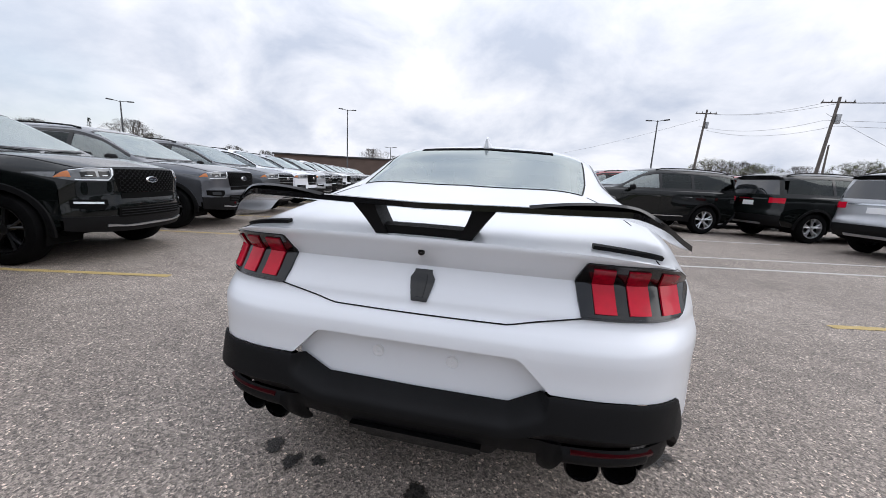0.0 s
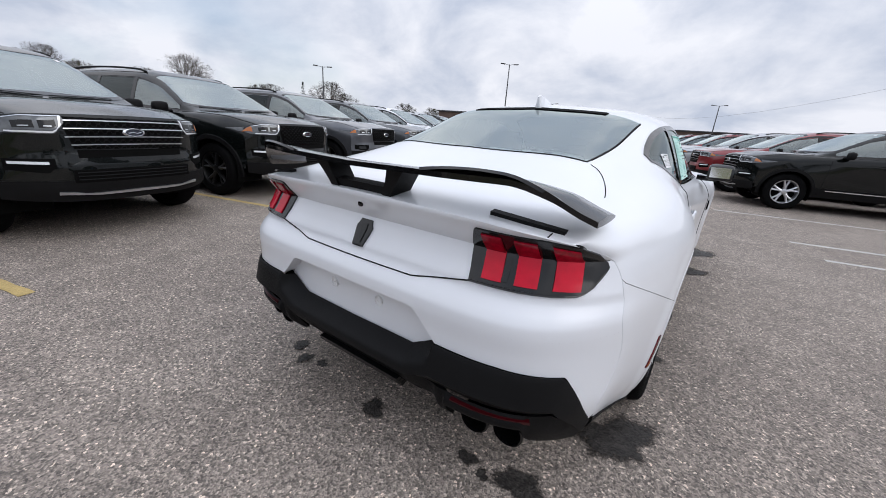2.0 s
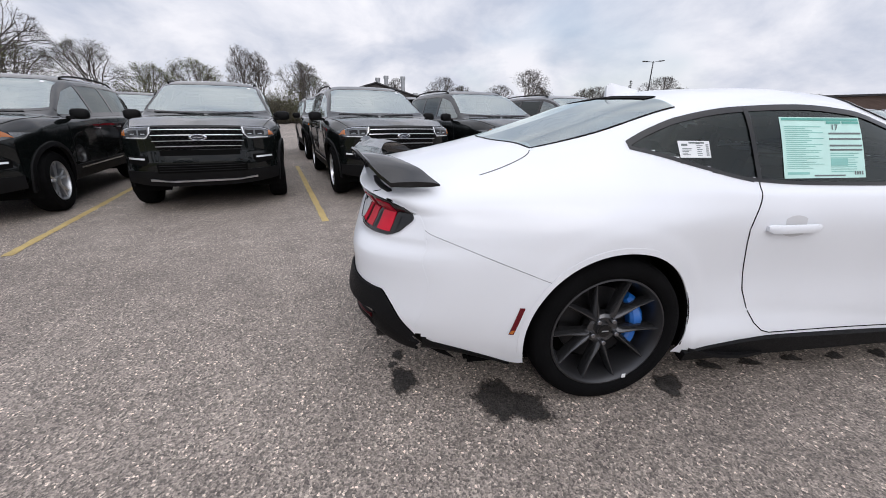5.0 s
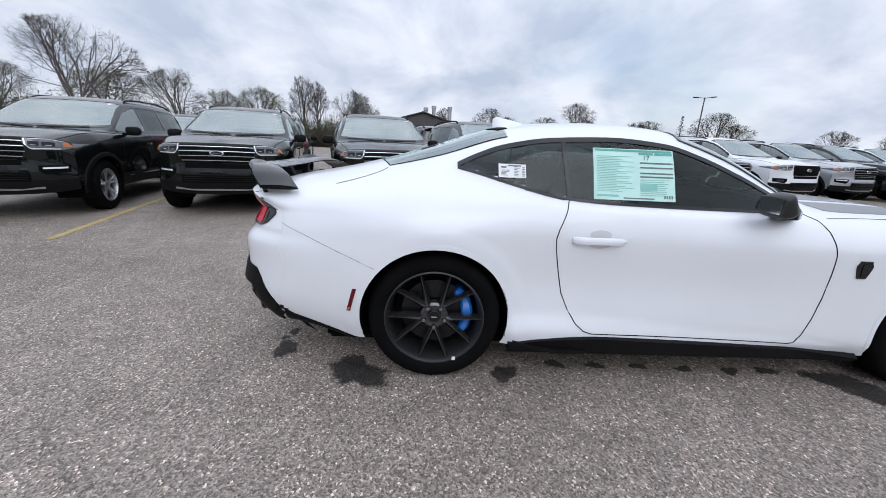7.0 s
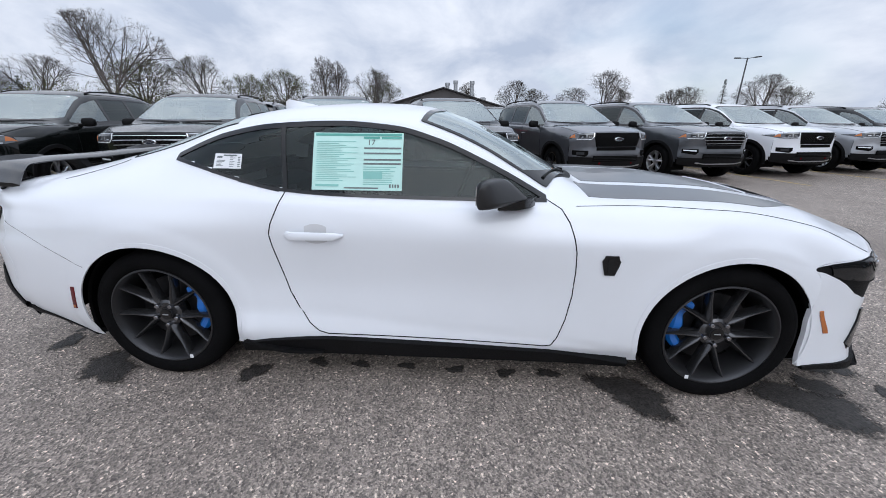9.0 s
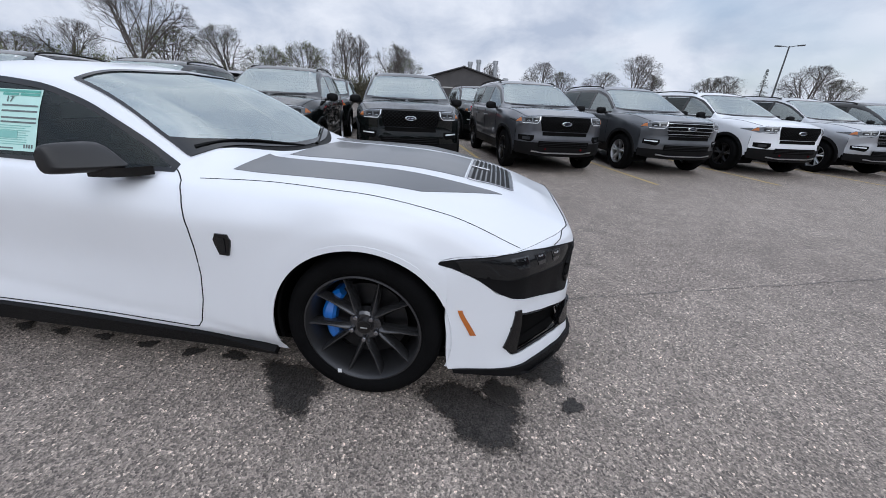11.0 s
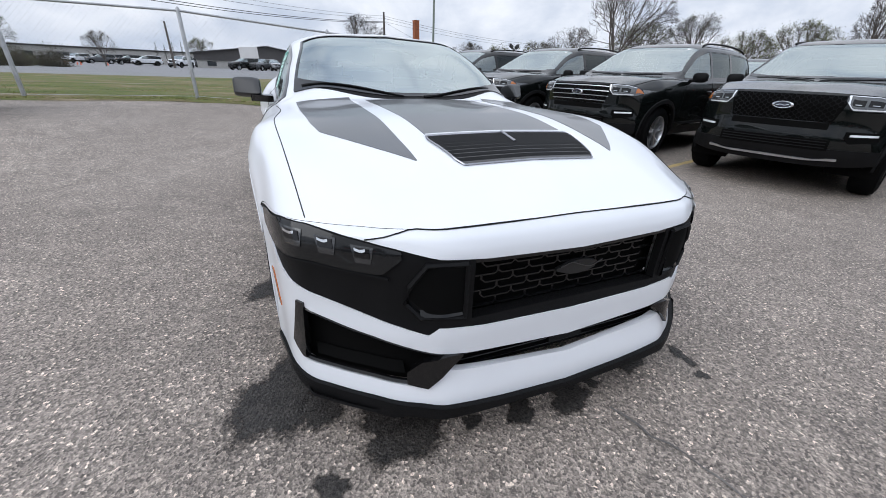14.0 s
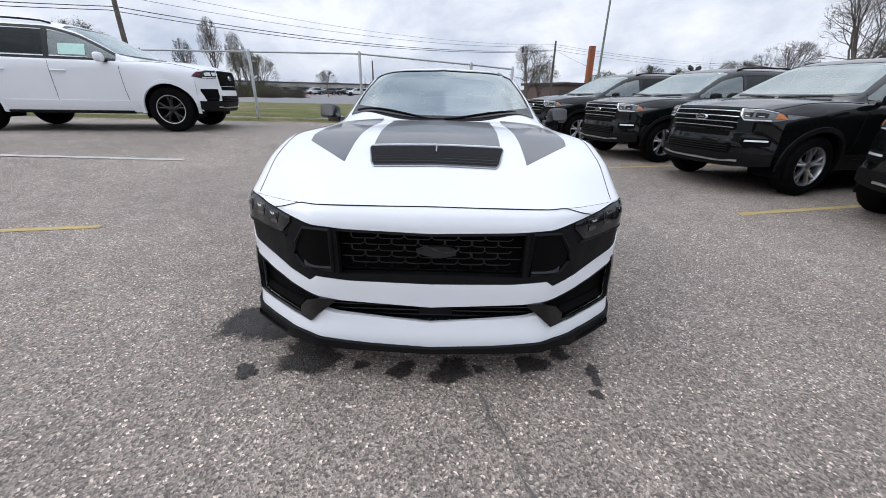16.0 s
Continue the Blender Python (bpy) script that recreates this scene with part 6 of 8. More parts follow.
# the row on the open side, noses towards the lane
for k, kind in enumerate(("black", "red", "silver", "red", "grey", "red", "white_timber", "silver", "black")):
    p = Vector((1.02, 9.66, 0)) + STEP * k
    park(kind, (p.x, p.y), -STALL, False, k > 3)
# tails of the row behind it
for k, kind in enumerate(("grey", "silver", "black", "red", "black", "grey", "silver", "red", "black")):
    p = Vector((12.3, 8.45 - 2.85, 0)) + STEP * k * 1.03 + Vector((.42, .16, 0))
    if k:
        park(kind, (p.x, p.y), STALL, False, k > 2)
# the end of the lot, far off
for k, kind in enumerate(("white_timber", "black", "silver", "grey", "red", "white_timber")):
    park(kind, (-26 + 3.0 * k, 70 + .8 * k), (.26, -.965), False, True)


def big_white_suv():
    at = Matrix.Translation((0, 0, .35)) @ suv_pose((5.10, -3.98), (-.98, -.2)) @ Matrix.Diagonal((1.04, 1.06, 1.10, 1))
    car = build_suv("large_sport_utility_vehicle", "white_paint", "mesh", "large clean white sport utility vehicle with black wheels", at, "wheel_black", False, "", False, "white_paint")
    S = suv_shell
    stk = sheet(lambda a, b: (lambda p: p)(S.side(1.52 + .40 * a, 1.235 + .17 * b, 4.8, 6.1)), 6, 3, (1, 0, 0), .004, .001)
    part("price_sheet", stk, "paper_green", car, "pale green price sheet in the window")
    for sd in (1, -1):
        part("side_step", box_bm((.10, 2.0, .05), (sd * .93, 1.50, .335), .02), "satin_black", car, "black side step below the doors")
    for yy in (0, SUV_AXLE + .08):
        ring = lathe([(.109, .246), (.116, .243), (.112, .232)], 40)
        bmesh.ops.translate(ring, vec=(.842, yy, SUV_R), verts=ring.verts)
        part("bright_rim_edge", ring, "alloy", car)


big_white_suv()


# the white coupe; its rear axle stands over the origin, its nose points along +y
AXLE_F, TYRE_R = 2.728, 0.346


def coupe_lines():
    r0 = [(-1.0, .80, .27), (-.5, .89, .21), (.4, .88, .2), (1.9, .88, .2), (2.4, .90, .19), (3.1, .91, .17), (3.6, .90, .16)]
    r1 = [(-1, .84, .40), (-.5, .93, .34), (0, .945, .34), (.5, .890, .31), (1, .882, .30), (1.9, .912, .29), (2.3, .935, .30), (2.72, .945, .32), (3.2, .935, .31), (3.6, .915, .30)]
    r2 = [(-1, .865, .58), (-.5, .945, .56), (0, .957, .58), (.58, .866, .55), (1.0, .864, .54), (1.8, .904, .53), (2.3, .94, .54), (2.72, .952, .55), (3.2, .94, .52), (3.6, .917, .49)]
    r3 = [(-1, .838, .77), (-.5, .93, .79), (0, .955, .80), (.58, .880, .79), (1, .878, .78), (1.8, .921, .77), (2.3, .945, .77), (2.72, .955, .77), (3.2, .943, .75), (3.6, .914, .695)]
    r4 = [(-1, .775, .89), (-.5, .855, .925), (0, .89, .94), (.55, .852, .92), (1, .846, .915), (1.8, .862, .91), (2.3, .868, .905), (2.72, .91, .90), (3.2, .90, .845), (3.6, .875, .731)]
    r5 = [(-1, .62, .942), (-.5, .72, .995), (0, .765, 1.05), (.4, .785, 1.02), (.7, .805, .965), (1, .81, .95), (1.85, .815, .94), (2.3, .77, .945), (2.72, .80, .937), (3.2, .775, .872), (3.6, .74, .739)]
    r6 = [(-1, .45, .957), (-.6, .53, 1.02), (-.3, .57, 1.075), (0, .61, 1.14), (.35, .63, 1.245), (.6, .635, 1.29), (.95, .635, 1.305), (1.2, .64, 1.285), (1.4, .655, 1.225), (1.6, .69, 1.14), (1.8, .73, 1.03), (1.95, .75, .965), (2.3, .55, .965), (2.72, .5, .955), (3.2, .45, .888), (3.6, .45, .756)]
    r7 = [(-1, .22, .963), (-.6, .3, 1.045), (-.3, .38, 1.115), (0, .42, 1.205), (.35, .42, 1.315), (.65, .40, 1.36), (.95, .38, 1.375), (1.25, .40, 1.355), (1.45, .45, 1.30), (1.75, .50, 1.165), (2.0, .5, 1.03), (2.15, .45, .975), (2.3, .3, .975), (2.72, .26, .965), (3.2, .24, .90), (3.6, .22, .758)]
    r8 = [(-1, 0, .965), (-.6, 0, 1.05), (-.3, 0, 1.13), (0, 0, 1.225), (.35, 0, 1.335), (.65, 0, 1.383), (.95, 0, 1.395), (1.25, 0, 1.378), (1.45, 0, 1.33), (1.75, 0, 1.20), (2.05, 0, 1.04), (2.15, 0, .99), (2.3, 0, .98), (2.72, 0, .97), (3.2, 0, .905), (3.45, 0, .825), (3.6, 0, .757)]
    return [r0, r1, r2, r3, r4, r5, r6, r7, r8]


def coupe_pro_f(d):
    return lin(d, (0, 0), (.02, .03), (.06, .048), (.1, .052), (.25, .05), (.32, .06), (.42, .062), (.47, .068), (.54, .09), (.6, .095))


TAIL_LOW = Cubic([.20, .27, .35, .45, .50, .60, .66, .69, .715, .735, .752, .775], [.08, .01, -.06, -.098, -.094, -.090, -.093, -.090, -.076, -.056, -.041, -.034])


def coupe_pro_r(z):
    if z < .775:
        return TAIL_LOW(z)
    return lin(z, (.775, -.034), (.815, -.008), (.868, .020), (.895, -.004), (.924, -.024), (.945, -.042), (.955, -.045), (.97, -.038))


def coupe_relief(y, z):
    """Swollen lips round the wheel arches, a tucked crease low on the door."""
    out = 0.0
    for ay in (0, AXLE_F):
        d = math.hypot(y - ay, z - TYRE_R)
        if d < .56:
            out += .006 * (1 - smoothstep(.44, .50, d)) * smoothstep(.12, .30, z)
    if .36 < y < 2.30 and z < .42:
        zc = lin(y, (.36, .398), (.76, .393), (1.5, .315), (1.95, .296), (2.3, .26))
        k = smoothstep(.36, .44, y) * (1 - smoothstep(2.1, 2.3, y))
        out += k * (lin(y, (.4, .026), (.8, .018), (1.9, .012)) * (1 - smoothstep(zc - .13, zc - .006, z)) - .004 * math.exp(-((z - zc) / .012) ** 2))
    return out


NOSE_BOW = Cubic([0, .3, .45, .528, .60, .644, .71, .775, .82, .85, .875, .90, .915, .93, .96], [0, .003, .01, .04, .08, .115, .165, .22, .26, .305, .37, .50, .56, .606, .70])

coupe_shell = Shell(coupe_lines(), (-1.0, 3.6),
                    lambda x: NOSE_BOW(abs(x)),
                    lambda x: .42 * (abs(x) / .90) ** 7,
                    coupe_pro_f, coupe_pro_r, 2.3, 0.0, coupe_relief)

WIN_TOP = Cubic([.08, .2, .34, .59, .91, 1.18, 1.39, 1.58, 1.71, 1.90], [1.118, 1.175, 1.225, 1.268, 1.282, 1.262, 1.205, 1.125, 1.062, .958])
WIN_LOW = Cubic([.08, .2, .39, .63, .93, 1.5, 1.90], [1.112, 1.085, 1.035, .982, .962, .953, .952])


def screen_low(x):
    return 2.12 - .30 * (abs(x) / .72) ** 2


def screen_top(x):
    return 1.36 - .06 * (abs(x) / .6) ** 2


def back_low(x):
    return -.36 + .10 * (abs(x) / .55) ** 2


def coupe_sort(y, u, p):
    x, z = abs(p[0]), p[2]
    if .10 < y < 1.86 and u < 6.4 and WIN_LOW(y) + .003 < z < WIN_TOP(y) - .003:
        return None
    if u > 6.22 and screen_top(x) + .02 < y < screen_low(x) - .02:
        return None
    if u > 6.22 and back_low(x) + .02 < y < .36:
        return None
    if y < -.42 and u < 4 and z < lin(y, (-1, .50), (-.80, .36), (-.755, .317), (-.43, .219)) - .010:
        return None
    if y > 3.05 and u < 2.9 and x > .2:
        return "fender" if (y < 3.16 or x > .905) and z > .212 else None
    if u > 5.0 and y >= 2.0:
        return "hood"
    if u > 6.05 and y > -.30:
        return "roof"
    if u > 5.6 and y <= -.30:
        return "trunk_lid"
    if u < 6.05 and .66 < y < 1.98 and z > .235:
        return "door"
    return "fender" if y >= 1.98 else "quarter_panel"


def coupe_wheel(parent, y, side):
    """A ten-spoke wheel, its brake behind it."""
    x0 = .92 * side
    w = new("wheel")
    w.parent = parent
    w.matrix_local = pose(x0 - .12 * side, y, TYRE_R, 0, 0, 0 if side > 0 else 180)
    tagged(w, "wide black tyre on a ten-spoke dark grey alloy rim")
    R = TYRE_R
    prof = [(-.13, .258), (-.135, .28), (-.13, .313), (-.115, .335), (-.085, R), (-.03, R + .001), (.03, R + .001), (.085, R), (.113, .335), (.126, .315), (.130, .293), (.124, .270), (.112, .259)]
    tyre = part("tyre", lathe(prof, 72), "rubber", w)
    gro = bmesh.new()
    for gx in (-.06, -.02, .02, .06):
        join(gro, lathe([(gx - .004, R + .0025), (gx + .004, R + .0025)], 64))
    part("tread_groove", gro, "void_black", tyre)
    part("rim", lathe([(.112, .261), (.119, .2605), (.121, .253), (.112, .248), (.109, .246), (.085, .238), (.05, .230), (-.11, .226)], 72), "rim_grey", w)
    sp = bmesh.new()
    for k in range(5):
        for d in (-1, 1):
            a0 = math.radians(90 + 72 * k)
            stations = []
            for f, depth, hw in ((0, .080, .024), (.22, .092, .0185), (.6, .092, .0125), (.93, .104, .0105), (1.0, .108, .010)):
                up, off = .034 + (.243 - .034) * f, d * (.030 + (.079 - .030) * f)
                stations.append((math.hypot(up, off), a0 + math.atan2(off, up), depth, hw))
            rings = []
            for r, a, depth, hw in stations:
                c = Vector((0, math.cos(a) * r, math.sin(a) * r))
                t = Vector((0, -math.sin(a), math.cos(a)))
                rings.append([sp.verts.new(c + t * hw + Vector((depth - .018, 0, 0))), sp.verts.new(c + t * (hw * .15) + Vector((depth, 0, 0))), sp.verts.new(c - t * (hw * .15) + Vector((depth, 0, 0))), sp.verts.new(c - t * hw + Vector((depth - .018, 0, 0))),
                              sp.verts.new(c - t * hw + Vector((depth - .05, 0, 0))), sp.verts.new(c + t * hw + Vector((depth - .05, 0, 0)))])
            for p, q in zip(rings, rings[1:]):
                for i in range(6):
                    sp.faces.new((p[i], p[(i + 1) % 6], q[(i + 1) % 6], q[i]))
            sp.faces.new(rings[0])
            sp.faces.new(rings[-1][::-1])
    part("spokes", sp, "wheel_grey", w, "paired tapering dark grey spokes")
    part("hub", lathe([(.03, .075), (.072, .073), (.08, .06), (.076, .036), (.090, .033), (.092, .001)], 40), "wheel_grey", w)
    part("center_cap", lathe([(.0915, .030), (.094, .029), (.0945, .001)], 32), "gloss_black", w, "round black cap with a small pale mark")
    cap = box_bm((.002, .032, .006), (.0955, 0, 0), .0008)
    part("cap_mark", cap, "alloy", w)
    for k in range(5):
        a = math.radians(54 + 72 * k)
        nut = lathe([(.07, .0135), (.096, .0125), (.101, .009), (.102, .001)], 12)
        bmesh.ops.translate(nut, vec=(0, math.cos(a) * .058, math.sin(a) * .058), verts=nut.verts)
        part("lug_nut", nut, "lug", w)
    part("brake_disc", lathe([(-.012, .075), (-.012, .178), (.012, .178), (.012, .075)], 56), "disc_steel", w)
    # added black disc: stands in for the shade inside the barrel
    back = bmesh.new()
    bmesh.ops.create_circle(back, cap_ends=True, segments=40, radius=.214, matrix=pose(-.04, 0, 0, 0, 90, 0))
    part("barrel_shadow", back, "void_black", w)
    # caliper: rear sits to the front of the axle, front one to the rear
    fwd = 1 if y < 1 else -1
    cal = bmesh.new()
    secs = []
    for i in range(19):
        u = i / 18
        an = math.radians(8 + 42 * (2 * u - 1))
        waist = .010 * math.cos(4 * math.pi * u) - .006
        end = .012 * abs(2 * u - 1) ** 6
        outer, inner, face = .206 - end, .146 + end - waist * .5, .060 + waist - end
        ring = [(-.028, inner), (face - .012, inner), (face, inner + .012), (face, outer - .014), (face - .014, outer), (-.028, outer)]
        secs.append([cal.verts.new((x, fwd * side * math.cos(an) * r, math.sin(an) * r)) for x, r in ring])
    for p, q in zip(secs, secs[1:]):
        for k in range(6):
            cal.faces.new((p[k], p[(k + 1) % 6], q[(k + 1) % 6], q[k]))
    cal.faces.new(secs[0])
    cal.faces.new(secs[-1][::-1])
    part("brake_caliper", cal, "caliper_blue", w, "bright blue brake caliper")
    mk = box_bm((.002, .018, .02), (.1225, .11 * fwd * side, -.224), .0005)
    part("balance_mark", mk, "paper_white", w)
    return w


def arch_liner(parent, y, side, r):
    """Dark inner arch behind the wing's edge, open below."""
    bm = bmesh.new()
    pr = []
    for i in range(33):
        a = math.radians(-14 + 208 * i / 32)
        c, s = math.cos(a), math.sin(a)
        lip = [(.908, r + .002), (.895, r - .004), (.86, r + .006), (.55, r + .006), (.55, .05)]
        pr.append([bm.verts.new((x * side, y + c * q, max(.10, TYRE_R + s * q))) for x, q in lip])
    for p, q in zip(pr, pr[1:]):
        for k in range(4):
            bm.faces.new((p[k], p[k + 1], q[k + 1], q[k]))
    part("wheel_arch_liner", bm, "void_black", parent)


def gap_line(parent, pts, r=.0032, name="panel_gap"):
    return part(name, tube(pts, r, 6), "gap_black", parent)


def coupe_front(car):
    F = coupe_shell.front
    ztop = coupe_shell.top_f
    XE = .915

    def band_hi(x):
        return lin(abs(x), (0, .664), (.33, .674), (.475, .686), (.58, .707), (.65, .716), (.72, .725), (.79, .733), (.85, .733), (.89, .721), (XE, ztop(.912) - .002))

    def band_lo(x):
        return lin(abs(x), (0, .448), (.33, .454), (.470, .466), (.500, .441), (.572, .462), (.634, .477), (.728, .504), (.80, .521), (.850, .540), (.876, .572), (.893, .639), (XE, .690))

    def fog_hi(x):
        return lin(abs(x), (.39, .368), (.51, .386), (.60, .410), (.69, .428), (.80, .455), (.835, .470))

    def fog_lo(x):
        return lin(abs(x), (.39, .362), (.445, .322), (.505, .259), (.56, .262), (.84, .264), (.865, .30))

    def mous_lo(x):
        return lin(abs(x), (0, .345), (.39, .367)) if abs(x) < .39 else fog_hi(x)

    def lip_hi(x):
        ax = abs(x)
        return lin(ax, (0, .276), (.40, .306), (.446, .318), (.505, .257), (.56, .260), (.85, .262))

    def lip_lo(x):
        return lin(abs(x), (0, .170), (.25, .182), (.53, .206), (.85, .206), (XE, .205))

    def edge_x(z):
        return lin(z, (.20, .838), (.264, .842), (.307, .862), (.477, .834), (.60, .834))

    def strip(x0, x1, lo, hi, nx, nz, lift=0.0, skirt=.012, mirror=False, dy=0.0):
        def fn(a, b):
            x = x0 + (x1 - x0) * a
            z = lo(x) + (hi(x) - lo(x)) * b
            p = F(x, z)
            p.y += dy
            return p
        return sheet(fn, nx, nz, (0, 1, 0), lift, skirt, mirror)

    bumper = part("front_bumper", strip(-.912, .912, band_hi, lambda x: max(band_hi(x) + .001, ztop(abs(x)) - .001), 120, 5, 0, .02), "white_paint", car, "white nose panel and bumper skin")
    part("bumper_bar", strip(-.834, .834, mous_lo, band_lo, 110, 6, .003, .03), "white_paint", bumper)
    part("bumper_lip", strip(-.842, .842, lip_lo, lip_hi, 110, 5, .003, .03), "white_paint", bumper)
    for sd in (1, -1):
        def corner(a, b, sd=sd):
            lo = lip_lo(.88)
            e = edge_x(lo + (.545 - lo) * b)
            x = e + (XE + .002 - e) * a
            return F(sd * x, lo + (band_lo(x) - lo) * b)
        part("bumper_corner", sheet(corner, 12, 30, (sd * .5, 1, 0), .003, .02), "white_paint", bumper)

        def arch_fill(a, b, sd=sd):
            z = .222 + .42 * b
            y0 = AXLE_F + math.sqrt(max(0, .388 ** 2 - (z - TYRE_R) ** 2))
            p = F(XE + .001, min(z, .68))
            y1 = max(p.y, y0 + .002)
            return Vector((sd * (.9165 + .004 * (1 - a)), y0 + (y1 - y0) * a, z))
        part("bumper_edge", sheet(arch_fill, 4, 24, (sd, 0, 0), 0, .003), "white_paint", bumper)
    sp = strip(-.915, .915, lambda x: lin(abs(x), (0, .148), (.45, .164), (.57, .168), (.60, .152), (.80, .154), (.86, .168), (.915, .19)), lambda x: lip_lo(x) + .002, 100, 2, .010, .03, False, .012)
    splitter = part("front_splitter", sp, "satin_black", car, "black plastic chin splitter under the nose")
    for sd in (1, -1):
        def winglet(a, b, sd=sd):
            p = F(sd * (.61 + .225 * a), .166 + .010 * a)
            out = .030 * lin(a, (0, .1), (.2, 1), (.9, .9), (1, .4)) * b
            return p + Vector((sd * out * a, out, 0)) + Vector((0, -.02 * (1 - b), -.012 * (1 - b)))
        part("winglet", sheet(winglet, 16, 4, (0, 1, -1), .004, .010), "satin_black", splitter, "flared black end of the splitter")
    # dark band with headlamps
    for lo_x, hi_x in ((.37, XE), (-XE, -.37)):
        part("headlamp_band", strip(lo_x, hi_x, band_lo, band_hi, 48, 10, -.002, .03), "satin_black", car, "matt black band round the headlamps and grille")
    part("grille_sill", strip(-.37, .37, band_lo, lambda x: .487 - .004 * (x / .37) ** 2, 40, 3, -.002, .05), "satin_black", car)
    part("grille_brow", strip(-.37, .37, lambda x: band_hi(x) - .012, band_hi, 40, 2, -.004, .05), "gloss_black", car)
    # near-black backing sheet puts the shade behind the mesh into colour
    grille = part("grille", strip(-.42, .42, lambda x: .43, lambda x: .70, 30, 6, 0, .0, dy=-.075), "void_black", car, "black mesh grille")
    bars = bmesh.new()
    rows = 7
    for k in range(rows):
        z = .492 + k * .0265
        for c in range(-3, 4):
            xc = c * .108 + (.054 if k % 2 else 0)
            if abs(xc) > .36:
                continue
            pts = []
            for dx, dz in ((-.054, .010), (-.042, 0), (.042, 0), (.054, .010)):
                p = F(xc + dx, z + dz)
                pts.append((max(-.372, min(.372, p.x)), p.y - .045, p.z))
            tube(pts, .0042, 5, bars)
            if k < rows - 1:
                p, q = F(xc + .054, z + .010), F(xc + .054, z + .0265)
                if abs(xc + .054) < .37:
                    tube([(p.x, p.y - .045, p.z), (q.x, q.y - .045, q.z)], .0055, 5, bars)
    part("grille_mesh", bars, "gloss_black", grille)
    # emblem: a plain lozenge with a bar, where the badge sits
    em = sheet(lambda a, b: F(-.02 + (a - .5) * .16, .575 + (b - .5) * .05 * math.sin(math.pi * min(1, .15 + a * .8))) + Vector((0, -.03, 0)), 16, 4, (0, 1, 0), 0, .012)
    part("grille_badge", em, "mirror_black", grille, "dark grey badge on the grille mesh")
    part("badge_edge", tube([F(-.02 + dx, .592 + .012 * math.sin(dx * 40)) + Vector((0, -.016, 0)) for dx in np.linspace(-.09, .08, 14)], .0024, 5), "lamp_block", grille)
    for sd in (1, -1):
        fr = bmesh.new()
        ring = [(.395, .668), (.505, .668), (.548, .600), (.558, .545), (.52, .500), (.395, .495)]
        pts = [F(sd * x, z) + Vector((0, .002, 0)) for x, z in ring]
        tube(pts + [pts[0]], .011, 6, fr, .8)
        nf = part("intake_frame", fr, "satin_black", car)
        def nostril(a, b, sd=sd):
            x = .40 + .148 * a
            lo = lin(x, (.40, .510), (.50, .515), (.548, .56))
            hi = lin(x, (.40, .664), (.50, .664), (.548, .59))
            return F(sd * x, lo + (hi - lo) * b)
        # closed near-black sheet on the band, drawn for the shaded opening
        part("opening_shade", sheet(nostril, 10, 6, (0, 1, 0), .0035, .004), "void_black", nf)
        shelf = sheet(lambda a, b, sd=sd: F(sd * (.40 + .12 * a), .503 + .02 * b) + Vector((0, .004 - .01 * b, 0)), 6, 2, (0, 1, 0), .004, .01)
        part("intake_shelf", shelf, "gloss_black", nf)
        lamp = new("headlamp")
        lamp.parent = car
        tagged(lamp, "smoked headlamp with three square projector eyes")

        def lens(a, b, sd=sd):
            x = .565 + (.902 - .565) * a
            hi = band_hi(x) - .004
            lo = hi - lin(x, (.56, .014), (.615, .080), (.66, .087), (.73, .092), (.80, .094), (.86, .098), (.895, .07), (.910, .012))
            return F(sd * x, lo + (hi - lo) * b)
        part("lens", sheet(lens, 30, 6, (0, 1, 0), .005, .012), "lamp_smoke", lamp, "smoked clear lens")
        for xc in (.655, .742, .825):
            def eye(a, b, xc=xc, sd=sd):
                x = xc + (a - .5) * (.036 + .018 * b)
                zc = band_hi(xc) - .038
                return F(sd * x, zc + (b - .5) * .046)
            pr = part("projector", sheet(eye, 5, 5, (0, 1, 0), .0075, .004), "lamp_block", lamp)
            def glow(a, b, xc=xc, sd=sd):
                x = xc + (a - .5) * .036
                zc = band_hi(xc) - .032
                return F(sd * x, zc + (b - .5) * .026)
            part("eye_glass", sheet(glow, 4, 3, (0, 1, 0), .0095, .003), "gloss_black", pr)
            # small chrome arc added as the bright glint of each eye
            part("reflector", sheet(lambda a, b, xc=xc, sd=sd: F(sd * (xc + .004 + (a - .5) * .026), band_hi(xc) - .024 + (b - .5) * .007 - .004 * math.sin(math.pi * a)), 6, 2, (0, 1, 0), .0115, .003), "chrome", pr)
        crease = [F(sd * x, band_hi(x) - lin(x, (.565, .090), (.64, .096), (.73, .103), (.80, .106), (.86, .108), (.90, .06))) + Vector((0, .004, 0)) for x in np.linspace(.60, .885, 16)]
        part("lamp_ledge", tube(crease, .006, 5), "satin_black", lamp)
        # fog intake with its gloss black surround
        fog = new("bumper_intake")
        fog.parent = car
        tagged(fog, "gloss black lower air intake in the bumper")

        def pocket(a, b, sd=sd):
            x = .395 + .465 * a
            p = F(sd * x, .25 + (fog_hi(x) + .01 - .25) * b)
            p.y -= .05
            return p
        # near-black sheet closes the intake, its deep shade put into the colour
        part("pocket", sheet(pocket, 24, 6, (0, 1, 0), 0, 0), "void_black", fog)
        rim = [F(sd * x, fog_hi(x) - .004) for x in np.linspace(.40, .828, 20)] + [F(sd * .845, .40), F(sd * .856, .31), F(sd * .842, .272)] + [F(sd * x, fog_lo(x) + .006) for x in np.linspace(.82, .41, 18)]
        part("surround", tube([p + Vector((0, -.006, 0)) for p in rim + [rim[0]]], .009, 6), "gloss_black", fog)

